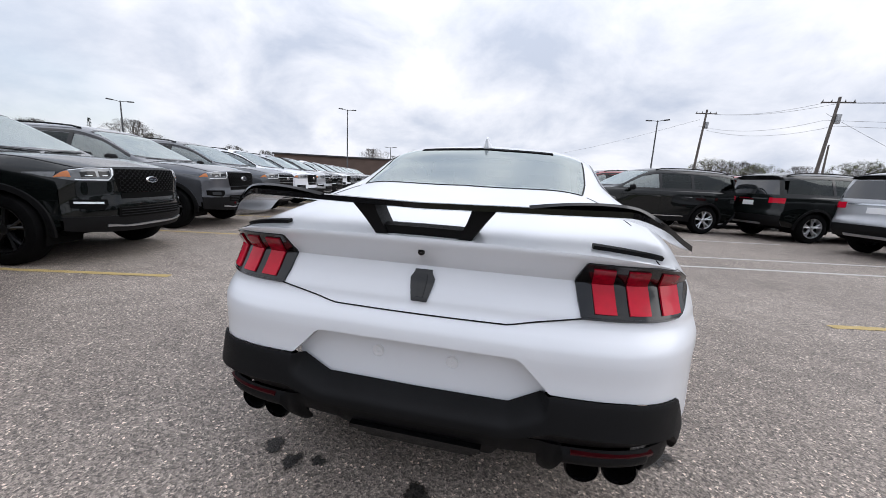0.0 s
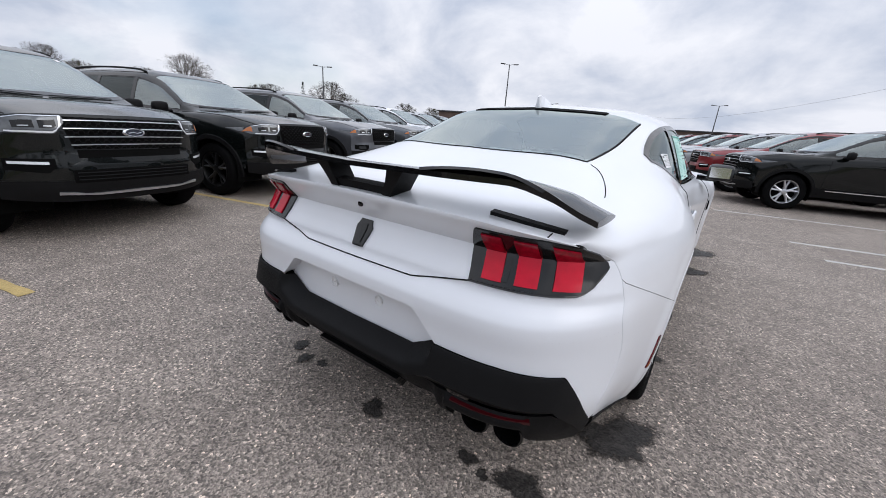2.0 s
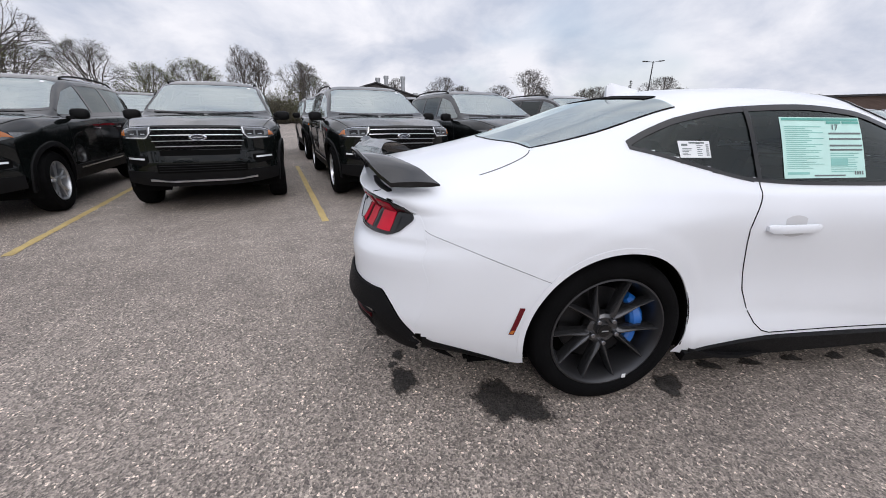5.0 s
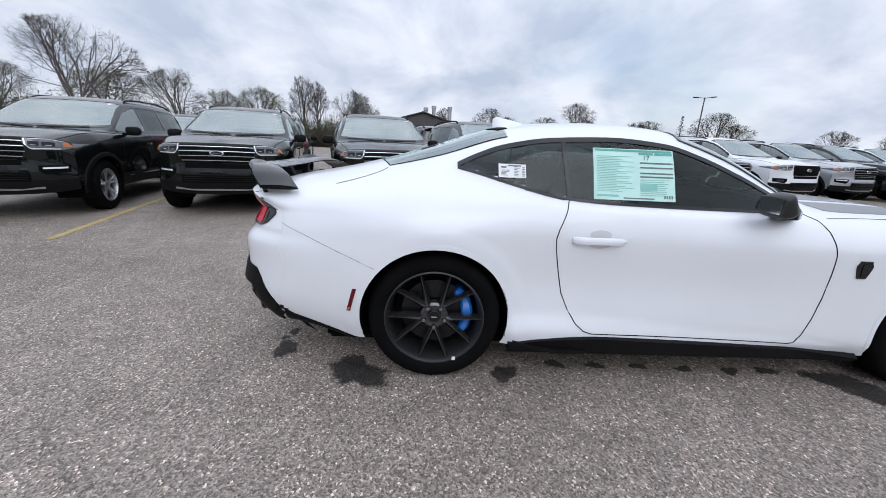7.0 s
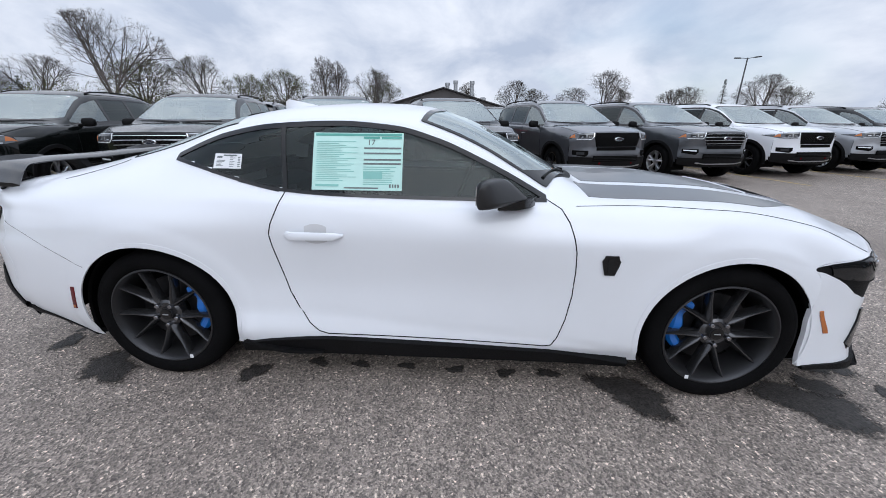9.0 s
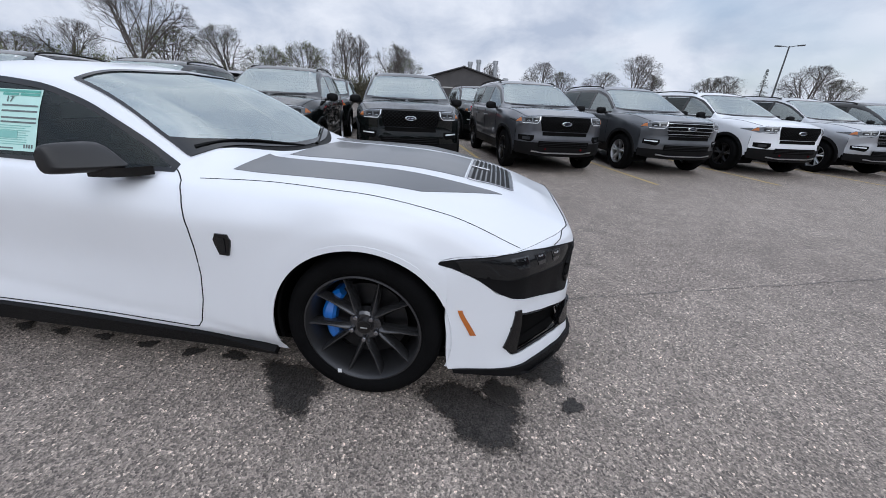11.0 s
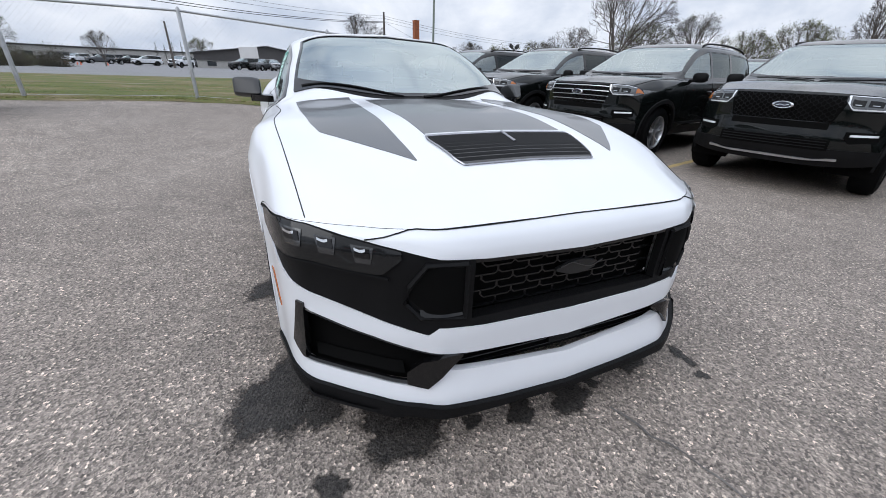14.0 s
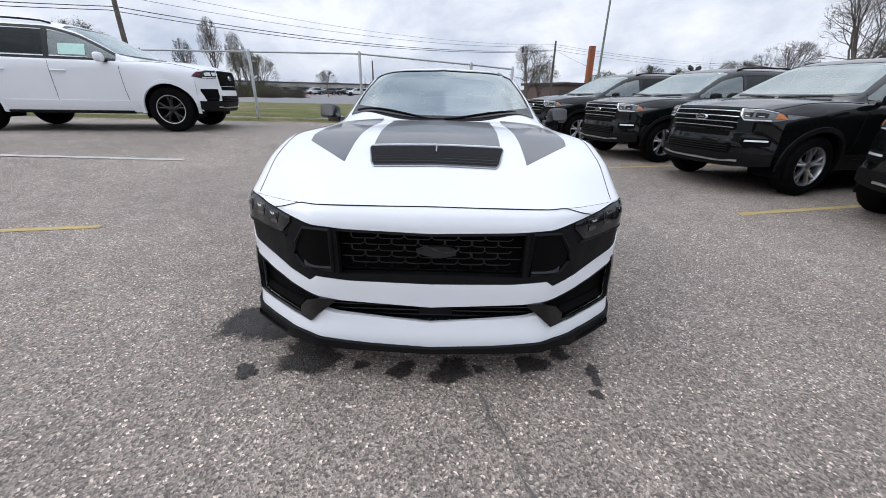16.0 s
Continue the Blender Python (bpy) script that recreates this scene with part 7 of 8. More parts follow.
        def fang(a, b, sd=sd):
            x = .398 + .16 * a
            lo = fog_lo(x) + .003
            hi = min(fog_hi(x), lo + lin(x, (.398, .006), (.45, .06), (.51, .10), (.558, .04)))
            p = F(sd * x, lo + (hi - lo) * b)
            p.y += .012 * math.sin(math.pi * a)
            return p
        part("fang", sheet(fang, 12, 6, (0, 1, 0), .006, .03), "gloss_black", fog)

        def blade(a, b, sd=sd):
            z = .272 + (.480 - .272) * b
            x = edge_x(z) + lin(b, (0, -.006), (.2, .0), (1, .004)) - .034 * (1 - a) * lin(b, (0, .3), (.2, 1), (1, .55))
            return F(sd * x, z)
        part("blade", sheet(blade, 3, 10, (0, 1, 0), .010, .02), "gloss_black", fog)
        part("vane", sheet(lambda a, b, sd=sd: F(sd * (.56 + .24 * a), .285 + .03 * b) + Vector((0, -.02 - .02 * b, 0)), 10, 3, (0, 1, 0), 0, .004), "void_black", fog)
        def marker(a, b, sd=sd):
            return F(sd * (.890 + .0045 * a + .010 * b), .375 + .118 * b)
        part("side_marker", sheet(marker, 3, 8, (sd, .3, 0), .007, .008), "amber_lens", car, "slim amber side marker lamp")
    lower = strip(-.47, .47, lambda x: .262, lambda x: .375, 40, 4, 0, 0, dy=-.06)
    low = part("lower_grille", lower, "void_black", car, "narrow black lower grille")
    lb = bmesh.new()
    for k in range(4):
        tube([F(x, .290 + k * .020) + Vector((0, -.04, 0)) for x in np.linspace(-.45, .45, 24)], .004, 5, lb)
    part("lower_grille_bar", lb, "gloss_black", low)
    rad = sheet(lambda a, b: F(-.02 + (a - .5) * .14, .296 + .040 * b) + Vector((0, -.03, 0)), 8, 2, (0, 1, 0), 0, .006)
    part("sensor_panel", rad, "satin_black", low)
    # shut line of the hood
    gap_line(car, [F(x, lin(abs(x), (0, ztop(0)), (.528, ztop(.528)), (.648, .717))) + Vector((0, .001, .0015)) for x in np.linspace(-.648, .648, 60)], .002)


def coupe_rear(car):
    Rr = coupe_shell.rear
    ztop = coupe_shell.top_r
    XE = .862

    def dif_hi(x):
        return lin(abs(x), (0, .497), (.29, .50), (.41, .564), (.60, .562), (.765, .548), (.82, .45), (XE, .355))

    def fitted(x, z):
        """Bring the outer columns to the edge that the flank has at this height."""
        k = coupe_shell.edge_r(min(z, .77)) / XE
        return x * (1 + (k - 1) * smoothstep(.62, 1.0, abs(x) / XE))

    def face_lo(x):
        """Lower edge of the white face, arched over the plate recess."""
        return lin(abs(x), (0, .656), (.300, .656), (.318, .648), (.402, .564), (.41, .564), (.60, .562), (.765, .548), (.82, .45), (XE, .355))

    def top_at(x):
        hi = ztop(min(abs(x), .837))
        for _ in range(5):
            hi = ztop(min(abs(fitted(x, hi)), .837))
        return hi

    def band(lo, hi, nx, nz, skirt=.004, bm=None, x0=-XE, x1=XE, dy=0.0, lift=0.0):
        """A strip of the tail between two edges, each a function of the half-width."""
        def fn(a, b):
            x = x0 + (x1 - x0) * a
            z0, z1 = lo(x), hi(x)
            z = z0 + (max(z1, z0) - z0) * b
            p = Rr(fitted(x, z), z)
            p.y += dy(b) if callable(dy) else dy
            return p
        return sheet(fn, nx, nz, (0, -1, 0), lift, skirt, False, bm)
    CREASE, SHELF = .868, .775
    skin = band(lambda x: min(CREASE, top_at(x)), top_at, 200, 14)
    band(lambda x: min(SHELF, top_at(x)), lambda x: min(CREASE, top_at(x)), 200, 10, 0, skin)
    band(lambda x: max(face_lo(x), .66), lambda x: max(face_lo(x), min(SHELF, top_at(x))), 200, 16, 0, skin)
    band(face_lo, lambda x: max(face_lo(x), .66), 260, 20, 0, skin)
    bmesh.ops.remove_doubles(skin, verts=[v for v in skin.verts if v.co.z < SHELF + .004], dist=.0002)
    rb = part("rear_bumper", skin, "white_paint", car, "white tail panel and bumper with a plate recess", sharp=84)
    DEEP = .050
    rec = band(lambda x: dif_hi(x) - .012, face_lo, 80, 8, 0, None, -.402, .402, DEEP)
    part("plate_recess", rec, "white_paint", rb, "white recess for the number plate")
    wall_rim = sheet(lambda a, b: Rr(-.402 + .804 * a, face_lo(.402 * abs(2 * a - 1))) + Vector((0, DEEP * b, 0)), 80, 4, (0, 0, -1), 0, 0)
    part("recess_edge", wall_rim, "white_paint", rb)

    def ridge(x):
        return lin(abs(x), (0, .425), (.30, .428), (.41, .468), (.60, .466), (.765, .452), (.82, .385), (XE, .318))

    def under(x):
        return min(ridge(x) - .012, lin(abs(x), (0, .385), (.40, .408), (.765, .412), (.82, .36), (XE, .30)))

    def low(x):
        return min(under(x) - .004, lin(abs(x), (0, .215), (.245, .215), (.27, .32), (.385, .345), (.395, .262), (.44, .258), (.452, .356), (.70, .360), (.715, .262), (.80, .262), (XE, .262)))

    def recess_dy(x):
        return DEEP * smoothstep(0, .02, .402 - abs(x))

    def roll(a, b):
        x = -XE + 2 * XE * a
        z = ridge(x) + (dif_hi(x) - ridge(x)) * b
        p = Rr(fitted(x, z), z)
        p.y += recess_dy(x) * smoothstep(.35, 1, b) - .006 - .020 * (1 - b) ** .6
        return p
    val = part("rear_valance", sheet(roll, 240, 12, (0, -1, 0), .003, .006), "satin_black", car, "matt black rear valance and diffuser")

    def throat(a, b):
        x = -XE + 2 * XE * a
        p0, p1 = Rr(fitted(x, ridge(x)), ridge(x)), Rr(fitted(x, under(x)), under(x))
        p0.y -= .028
        p1.y += .020
        return p1.lerp(p0, b)
    part("valance_step", sheet(throat, 200, 4, (0, -1, -1), 0, 0), "satin_black", val)

    def lower(a, b):
        x = -XE + 2 * XE * a
        z = low(x) + (under(x) - low(x)) * b
        p = Rr(fitted(x, z), z)
        p.y += .020 - (.030 * smoothstep(.38, .42, abs(x)) + .012) * math.sin(math.pi * min(1, .15 + .85 * (1 - b)) * .62)
        return p
    part("diffuser", sheet(lower, 300, 8, (0, -1, 0), 0, .012), "satin_black", val, "black diffuser with cut-outs for the exhaust tips")
    inner = sheet(lambda a, b: Rr(-.80 + 1.6 * a, .20 + .20 * b) + Vector((0, .09, 0)), 30, 4, (0, -1, 0), 0, 0)
    part("valance_inner", inner, "void_black", val)
    for k in range(3):
        slat = sheet(lambda a, b, k=k: Rr((a - .5) * (.44 - .03 * k), .305 - .034 * k + .016 * b) + Vector((0, -.014 - .012 * (1 - b), 0)), 12, 2, (0, -1, 0), 0, .03)
        part("diffuser_slat", slat, "gloss_black", val)
    for sd in (1, -1):
        rl = sheet(lambda a, b, sd=sd: Rr(sd * (.475 + .230 * a), .388 + .014 * b) + Vector((0, -.004, 0)), 12, 2, (0, -1, 0), .006, .012)
        part("reflector", rl, "red_dim", car, "slim red reflector strip in the valance")
        for xo in (.525, .635):
            ex = new("exhaust_tip")
            ex.parent = car
            tagged(ex, "round black exhaust tip")
            dy = .050 if xo > .6 else .030
            tip = lathe([(-1.035, .044), (-1.045, .047), (-1.04, .052), (-1.0, .053), (-.85, .052)], 32, "y")
            bmesh.ops.translate(tip, vec=(sd * xo, dy, .302), verts=tip.verts)
            part("pipe", tip, "gloss_black", ex)
            hole = lathe([(-1.036, .0445), (-.93, .044), (-.92, .001)], 32, "y")
            bmesh.ops.translate(hole, vec=(sd * xo, dy, .302), verts=hole.verts)
            part("bore", hole, "void_black", ex)
        # tail lamp
        lamp = new("tail_lamp")
        lamp.parent = car
        tagged(lamp, "black-framed tail lamp with three red bars")

        def lamp_hi(x):
            return lin(x, (.446, .880), (.468, .934), (.66, .928), (.735, .914), (.770, .892), (.790, .850))

        def lamp_lo(x):
            return lin(x, (.446, .866), (.466, .778), (.70, .778), (.752, .780), (.772, .795), (.790, .842))

        def lamp_fn(a, b, lo_z, hi_z, sd=sd):
            x = .446 + .344 * a
            z0, z1 = max(lo_z, lamp_lo(x)), min(hi_z, lamp_hi(x))
            return Rr(sd * x, z0 + (max(z1, z0) - z0) * b)
        hs = sheet(lambda a, b: lamp_fn(a, b, 0, CREASE), 50, 8, (0, -1, 0), .006, .014)
        sheet(lambda a, b: lamp_fn(a, b, CREASE, 2), 50, 6, (0, -1, 0), .006, .014, False, hs)
        part("housing", hs, "gloss_black", lamp, "gloss black lamp housing")
        for k in range(3):
            xc = .520 + k * .093

            def bar(a, b, xc=xc, sd=sd):
                x = xc + (a - .5) * .058 + .012 * (1 - b)
                z0, z1 = max(.787, lamp_lo(x) + .008), CREASE - .002
                return Rr(sd * x, z0 + (z1 - z0) * b)
            bb = part("light_bar", sheet(bar, 8, 8, (0, -1, 0), .011, .006), "red_lens", lamp, "bright red light bar")

            # upper half of the bar in darker red: its downward-facing shade as colour
            def upper(a, b, xc=xc, sd=sd):
                x = xc + (a - .5) * .058 - .004 * b
                z0, z1 = CREASE + .002, lamp_hi(x) - .012
                return Rr(sd * x, z0 + (z1 - z0) * b)
            part("light_bar_shaded", sheet(upper, 8, 5, (0, -1, 0), .011, .006), "red_lens_shaded", bb)
            part("clear_cell", sheet(lambda a, b, xc=xc, sd=sd: Rr(sd * (xc + .042 + .006 * (1 - b) + (a - .5) * .018), .790 + .064 * b), 2, 4, (0, -1, 0), .0085, .003), "lamp_smoke", lamp, "dark clear reversing cell")
        part("lamp_edge", tube([Rr(sd * x, lamp_lo(x)) + Vector((0, -.008, 0)) for x in np.linspace(.468, .788, 24)], .0035, 6), "gloss_black", lamp)
        # trunk shut line down from the lid's corner, and quarter seam behind the lamp
        pts = [Rr(sd * x, z) + Vector((0, -.002, .001)) for x, z in zip(np.linspace(.470, .27, 22), np.interp(np.linspace(.470, .27, 22), [.27, .287, .35, .41, .47], [.738, .740, .752, .763, .774]))]
        gap_line(car, pts, .0022)
        seam = [coupe_shell.top(s, sd * .66) + Vector((0, 0, .0005)) for s in (-.990, -.975, -.955)]
        gap_line(car, seam, .002)
        q = [coupe_shell.side(s, z, 0, 5) for s, z in zip(np.linspace(-.80, -.29, 14), np.linspace(.812, .615, 14))]
        gap_line(car, [Vector((p.x * sd, p.y, p.z)) for p in q], .0009)

    for sd in (1, -1):
        bead = [coupe_shell.at(-1.0, u) for u in np.linspace(1.0, 4.6, 50)]
        part("bumper_bead", tube([Vector((p.x * sd, p.y, p.z)) for p in bead], .0009, 6), "white_paint", rb)
    gap_line(car, [Rr(x, .738 - .003 * math.cos(x * 5)) + Vector((0, -.002, .001)) for x in np.linspace(-.27, .27, 24)], .0022)
    for x in (-.125, .115):
        ring = lathe([(-.004, .019), (0, .019), (0, .013), (-.003, .013), (-.003, .006), (0, .005), (0, .0005)], 24, "y")
        p = Rr(x, .592)
        bmesh.ops.translate(ring, vec=(x, p.y + DEEP - .0005, .592), verts=ring.verts)
        part("plate_mount", ring, "fuzzy_white", car)
        clip = box_bm((.02, .012, .006), (x, Rr(x, .642).y + DEEP - .004, .645), .001)
        part("plate_clip", clip, "print_grey", car)
    # lens of the reversing camera and the badge
    camera_eye = lathe([(0, .011), (-.006, .010), (-.007, .001)], 20, "y")
    p = Rr(-.003, .918)
    bmesh.ops.translate(camera_eye, vec=(-.003, p.y + .001, .918), verts=camera_eye.verts)
    part("reversing_lens", camera_eye, "gloss_black", car)
    badge(car, lambda a, b: Rr((a - .5) * .078 * lin(b, (0, .62), (.5, .92), (.72, 1.0), (.9, .72), (1, .70)), .768 + .088 * b), (0, -1, 0), True)


def badge(car, fn, out, relief=False):
    """A dark shield badge, plain inside."""
    b1 = part("shield_badge", sheet(fn, 8, 14, out, .007, .010), "gloss_black", car, "dark shield-shaped badge")
    part("badge_relief", sheet(lambda a, b: fn(.30 + .40 * a, .12 + .72 * b), 6, 8, out, .010, .004), "lamp_smoke", b1)


def coupe_glass(car):
    S = coupe_shell

    def side_fn(y, z, sd):
        p = S.side(y, z, 4.2, 6.5)
        return Vector((p.x * sd, p.y, p.z))
    for sd in (1, -1):
        def rear_pane(a, b, sd=sd):
            y = .09 + (.63 - .09) * a + .03 * (1 - b) * a
            return side_fn(y, WIN_LOW(y) + (WIN_TOP(y) - WIN_LOW(y)) * b, sd)

        def front_pane(a, b, sd=sd):
            y = .652 + (1.895 - .652) * a
            return side_fn(y, WIN_LOW(y) + (WIN_TOP(y) - WIN_LOW(y)) * b, sd)
        qw = part("quarter_window", sheet(rear_pane, 24, 10, (sd, 0, 0), -.001, 0), "glass_side", car, "dark tinted quarter window")
        dw = part("door_window", sheet(front_pane, 50, 12, (sd, 0, 0), -.001, 0), "glass_side", car, "tinted door window")
        for pane in (qw, dw):
            pane.visible_shadow = False
        frame_bm = bmesh.new()

        def border(lo_off, hi_off, base, y0, y1):
            return lambda a, b: side_fn(y0 + (y1 - y0) * a, base(y0 + (y1 - y0) * a) + lo_off + (hi_off - lo_off) * b, sd)
        sheet(border(-.014, .009, WIN_TOP, .095, 1.89), 70, 3, (sd, 0, 0), .003, .004, False, frame_bm)
        sheet(border(-.005, .010, WIN_LOW, .095, 1.89), 70, 3, (sd, 0, 0), .003, .004, False, frame_bm)
        sheet(lambda a, b: side_fn(.628 + .022 * a + .03 * (1 - b), WIN_LOW(.64) + (WIN_TOP(.64) - WIN_LOW(.64)) * b, sd), 3, 12, (sd, 0, 0), .004, .004, False, frame_bm)
        part("window_trim", frame_bm, "gloss_black", car, "gloss black window surround")

    def screen(a, b):
        x = (a - .5) * 2
        x = math.copysign(abs(x), x)
        u = 8.0 - 1.75 * abs(x)
        y0, y1 = 1.355, 2.11
        # walk down the screen; corners follow the curved base
        t = b
        s = y0 + (y1 - y0) * t
        p = S.at(s, u)
        s = screen_top(p.x) + (screen_low(p.x) - screen_top(p.x)) * t
        p = S.at(s, u)
        return Vector((math.copysign(p.x, x), p.y, p.z))
    ws = part("windscreen", sheet(screen, 48, 24, (0, 1, 1), .001, 0), "glass_coupe", car, "clear windscreen mirroring the cloudy sky")
    ws.visible_shadow = False
    fr = bmesh.new()
    for a0, a1, b0, b1 in ((0, 1, -.01, .030), (-.004, .018, 0, 1), (.982, 1.004, 0, 1)):
        sheet(lambda a, b, q=(a0, a1, b0, b1): screen(q[0] + (q[1] - q[0]) * a, q[2] + (q[3] - q[2]) * b), 48, 24 if a1 - a0 < .5 else 2, (0, 1, 1), .006, .005, False, fr)
    sheet(lambda a, b: screen(a, 1.010 - (.045 + .085 * abs(2 * a - 1) ** 3) * (1 - b)), 48, 6, (0, 1, 1), .006, .005, False, fr)
    part("windscreen_border", fr, "gloss_black", ws)
    sens = sheet(lambda a, b: screen(.5 + (a - .5) * .12, .02 + .13 * b), 6, 4, (0, 1, 1), -.006, .01)
    part("sensor_housing", sens, "satin_black", ws)
    stk = sheet(lambda a, b: screen(.115 + .03 * a, .05 + .035 * b), 2, 2, (0, 1, 1), .002, .001)
    part("screen_label", stk, "paper_white", ws)

    def back(a, b):
        x = (a - .5) * 2
        u = 8.0 - 1.72 * abs(x)
        p = S.at(.36 - .7 * b, u)
        s = .365 + (back_low(p.x) - .365) * b
        p = S.at(s, u)
        return Vector((math.copysign(p.x, x), p.y, p.z))
    bw = part("rear_window", sheet(back, 44, 24, (0, -1, 1), .001, 0), "glass_back", car, "sloping rear window mirroring the cloudy sky")
    bw.visible_shadow = False
    fr = bmesh.new()
    for a0, a1, b0, b1 in ((.0, 1, .994, 1.004), (-.003, .006, 0, 1), (.994, 1.003, 0, 1)):
        sheet(lambda a, b, q=(a0, a1, b0, b1): back(q[0] + (q[1] - q[0]) * a, q[2] + (q[3] - q[2]) * b), 40, 24 if a1 - a0 < .5 else 2, (0, -1, 1), .003, .003, False, fr)
    part("rear_window_border", fr, "satin_black", bw)
    top = sheet(lambda a, b: back(.22 + .56 * a, -.035 + .09 * b) + Vector((0, 0, .0)), 30, 3, (0, -1, 1), .005, .005)
    part("roof_vent_strip", top, "void_black", car, "black strip above the rear window")


def coupe_inside(car):
    cabin = part("cabin_floor", box_bm((1.35, 2.3, .05), (0, .95, .32), .02), "interior", car)
    for sd in (1, -1):
        part("door_lining", box_bm((.05, 1.35, .42), (sd * .80, 1.3, .70), .02), "interior", cabin)
        part("quarter_lining", box_bm((.06, .9, .50), (sd * .68, .25, .74), .02), "interior", cabin)
    part("dashboard", box_bm((1.44, .42, .30), (0, 1.86, .80), .08, (8, 0, 0)), "interior", cabin)
    part("rear_shelf", box_bm((1.15, .55, .06), (0, -.12, .97), .02, (6, 0, 0)), "interior", cabin)
    part("rear_bench", box_bm((1.1, .35, .45), (0, .20, .68), .08, (-14, 0, 0)), "interior", cabin)
    part("firewall", box_bm((1.5, .04, .55), (0, 2.05, .65), .01), "interior", cabin)
    for sd in (1, -1):
        bm = box_bm((.50, .52, .18), (sd * .36, 1.12, .48), .06)
        box_bm((.48, .16, .62), (sd * .36, .80, .78), .06, (-16, 0, 0), bm)
        box_bm((.26, .10, .20), (sd * .36, .70, 1.10), .04, (-12, 0, 0), bm)
        part("front_seat", bm, "interior", cabin)
    sw = lathe([(0, .19), (.012, .178), (0, .166), (-.012, .178)], 36, "y", True)
    bmesh.ops.transform(sw, matrix=pose(-.36, 1.52, .87, -24, 0, 0), verts=sw.verts)
    part("steering_wheel", sw, "satin_black", cabin)
    mir = box_bm((.24, .03, .065), (0, 1.40, 1.215), .014)
    part("inside_mirror", mir, "satin_black", cabin)


def coupe_details(car):
    S = coupe_shell

    def side_fn(y, z, sd, lo=0.0, hi=6.4):
        p = S.side(y, z, lo, hi)
        return Vector((p.x * sd, p.y, p.z))
    for sd in (1, -1):
        # black sill
        def skirt(a, b, sd=sd):
            y = .40 + 1.92 * a
            top = lin(y, (.40, .212), (.55, .236), (.70, .250), (.85, .258), (1.96, .230), (2.32, .190))
            z = .162 + (top - .162) * b
            return Vector((sd * (.905 + .018 * b + .012 * smoothstep(.85, 1, a)), y, z))
        sk = part("side_skirt", sheet(skirt, 40, 4, (sd, 0, 0), .0, .06), "satin_black", car, "matt black side sill")
        blade = sheet(lambda a, b, sd=sd: Vector((sd * (.915 + .022 * math.sin(math.pi * min(1, a * 1.05))), .42 + .40 * a, .168 + .016 * b + .05 * (1 - a) ** 2)), 16, 2, (sd, 0, 0), .004, .03)
        part("sill_winglet", blade, "satin_black", sk)
        # door shut lines
        rear = [(.668, .975), (.640, .90), (.612, .835), (.600, .787), (.608, .726), (.634, .611), (.664, .492), (.704, .407), (.754, .330), (.80, .290), (.845, .276)]
        low = [(.845 + i * .108, .275 - .0015 * i) for i in range(1, 10)]
        front = [(1.915, .259), (1.950, .266), (1.972, .300), (1.985, .345), (2.003, .412), (2.020, .536), (2.021, .66), (2.014, .751), (2.000, .815), (1.980, .876), (1.950, .925), (1.886, .960)]
        route = rear + low + front
        dense = [(p[0] + (q[0] - p[0]) * k / 6, p[1] + (q[1] - p[1]) * k / 6) for p, q in zip(route, route[1:]) for k in range(6)] + [route[-1]]
        gap_line(car, [side_fn(y, z, sd) + Vector((.0004 * sd, 0, 0)) for y, z in dense], .0026)
        # hood side shut line: from screen corner over the wing to the lamp
        hl = [S.at(s, u) for s, u in zip(np.linspace(2.02, 3.585, 60), np.interp(np.linspace(2.02, 3.585, 60), [2.02, 2.2, 2.6, 3.1, 3.4, 3.6], [4.72, 4.74, 4.76, 4.77, 4.76, 4.74]))]
        gap_line(car, [Vector((p.x * sd, p.y, p.z + .0005)) for p in hl], .0017)
        # door handle
        hd = new("door_handle")
        hd.parent = car
        tagged(hd, "white pull handle in a shallow cup")
        # grey sheet flush on the white skin draws the shade of the cup
        cup = sheet(lambda a, b, sd=sd: side_fn(.772 + .106 * a, .790 - .044 * math.sin(math.pi * (.15 + .70 * a)) ** .4 + .094 * b * math.sin(math.pi * (.15 + .70 * a)) ** .4, sd), 12, 6, (sd, 0, 0), .0015, .003)
        part("cup", cup, "cup_shade", hd)
        gb = bmesh.new()
        rings = []
        for i in range(17):
            t = i / 16
            p = side_fn(.680 + .276 * t, .789, sd)
            half = .018 * lin(t, (0, .55), (.05, 1), (.86, .95), (1, .22))
            off = .006 + .030 * min(1, lin(t, (0, .3), (.14, 1), (.84, 1), (1, .15)))
            rings.append([gb.verts.new(p + Vector((sd * o, 0, q * half))) for o, q in ((off - .014, -1), (off - .002, -1), (off, -.55), (off, .35), (off - .005, .9), (off - .014, 1))])
        for p, q in zip(rings, rings[1:]):
            for k in range(6):
                gb.faces.new((p[k], p[(k + 1) % 6], q[(k + 1) % 6], q[k]))
        gb.faces.new(rings[0])
        gb.faces.new(rings[-1][::-1])
        part("grip", gb, "white_paint", hd)
        # mirror
        mir = new("side_mirror")
        mir.parent = car
        tagged(mir, "satin black door mirror")
        # side outline: flat below, blunt behind, drawn out to a low tip in front
        knots = [(1.540, .990), (1.548, .968), (1.580, .960), (1.66, .961), (1.735, .968), (1.782, .984), (1.774, .996), (1.744, 1.022), (1.704, 1.053), (1.674, 1.067), (1.635, 1.070), (1.592, 1.064), (1.556, 1.050), (1.542, 1.024)]
        outline = []
        for k in range(len(knots)):
            k0, k1, k2, k3 = (Vector(knots[(k + j) % len(knots)]) for j in (-1, 0, 1, 2))
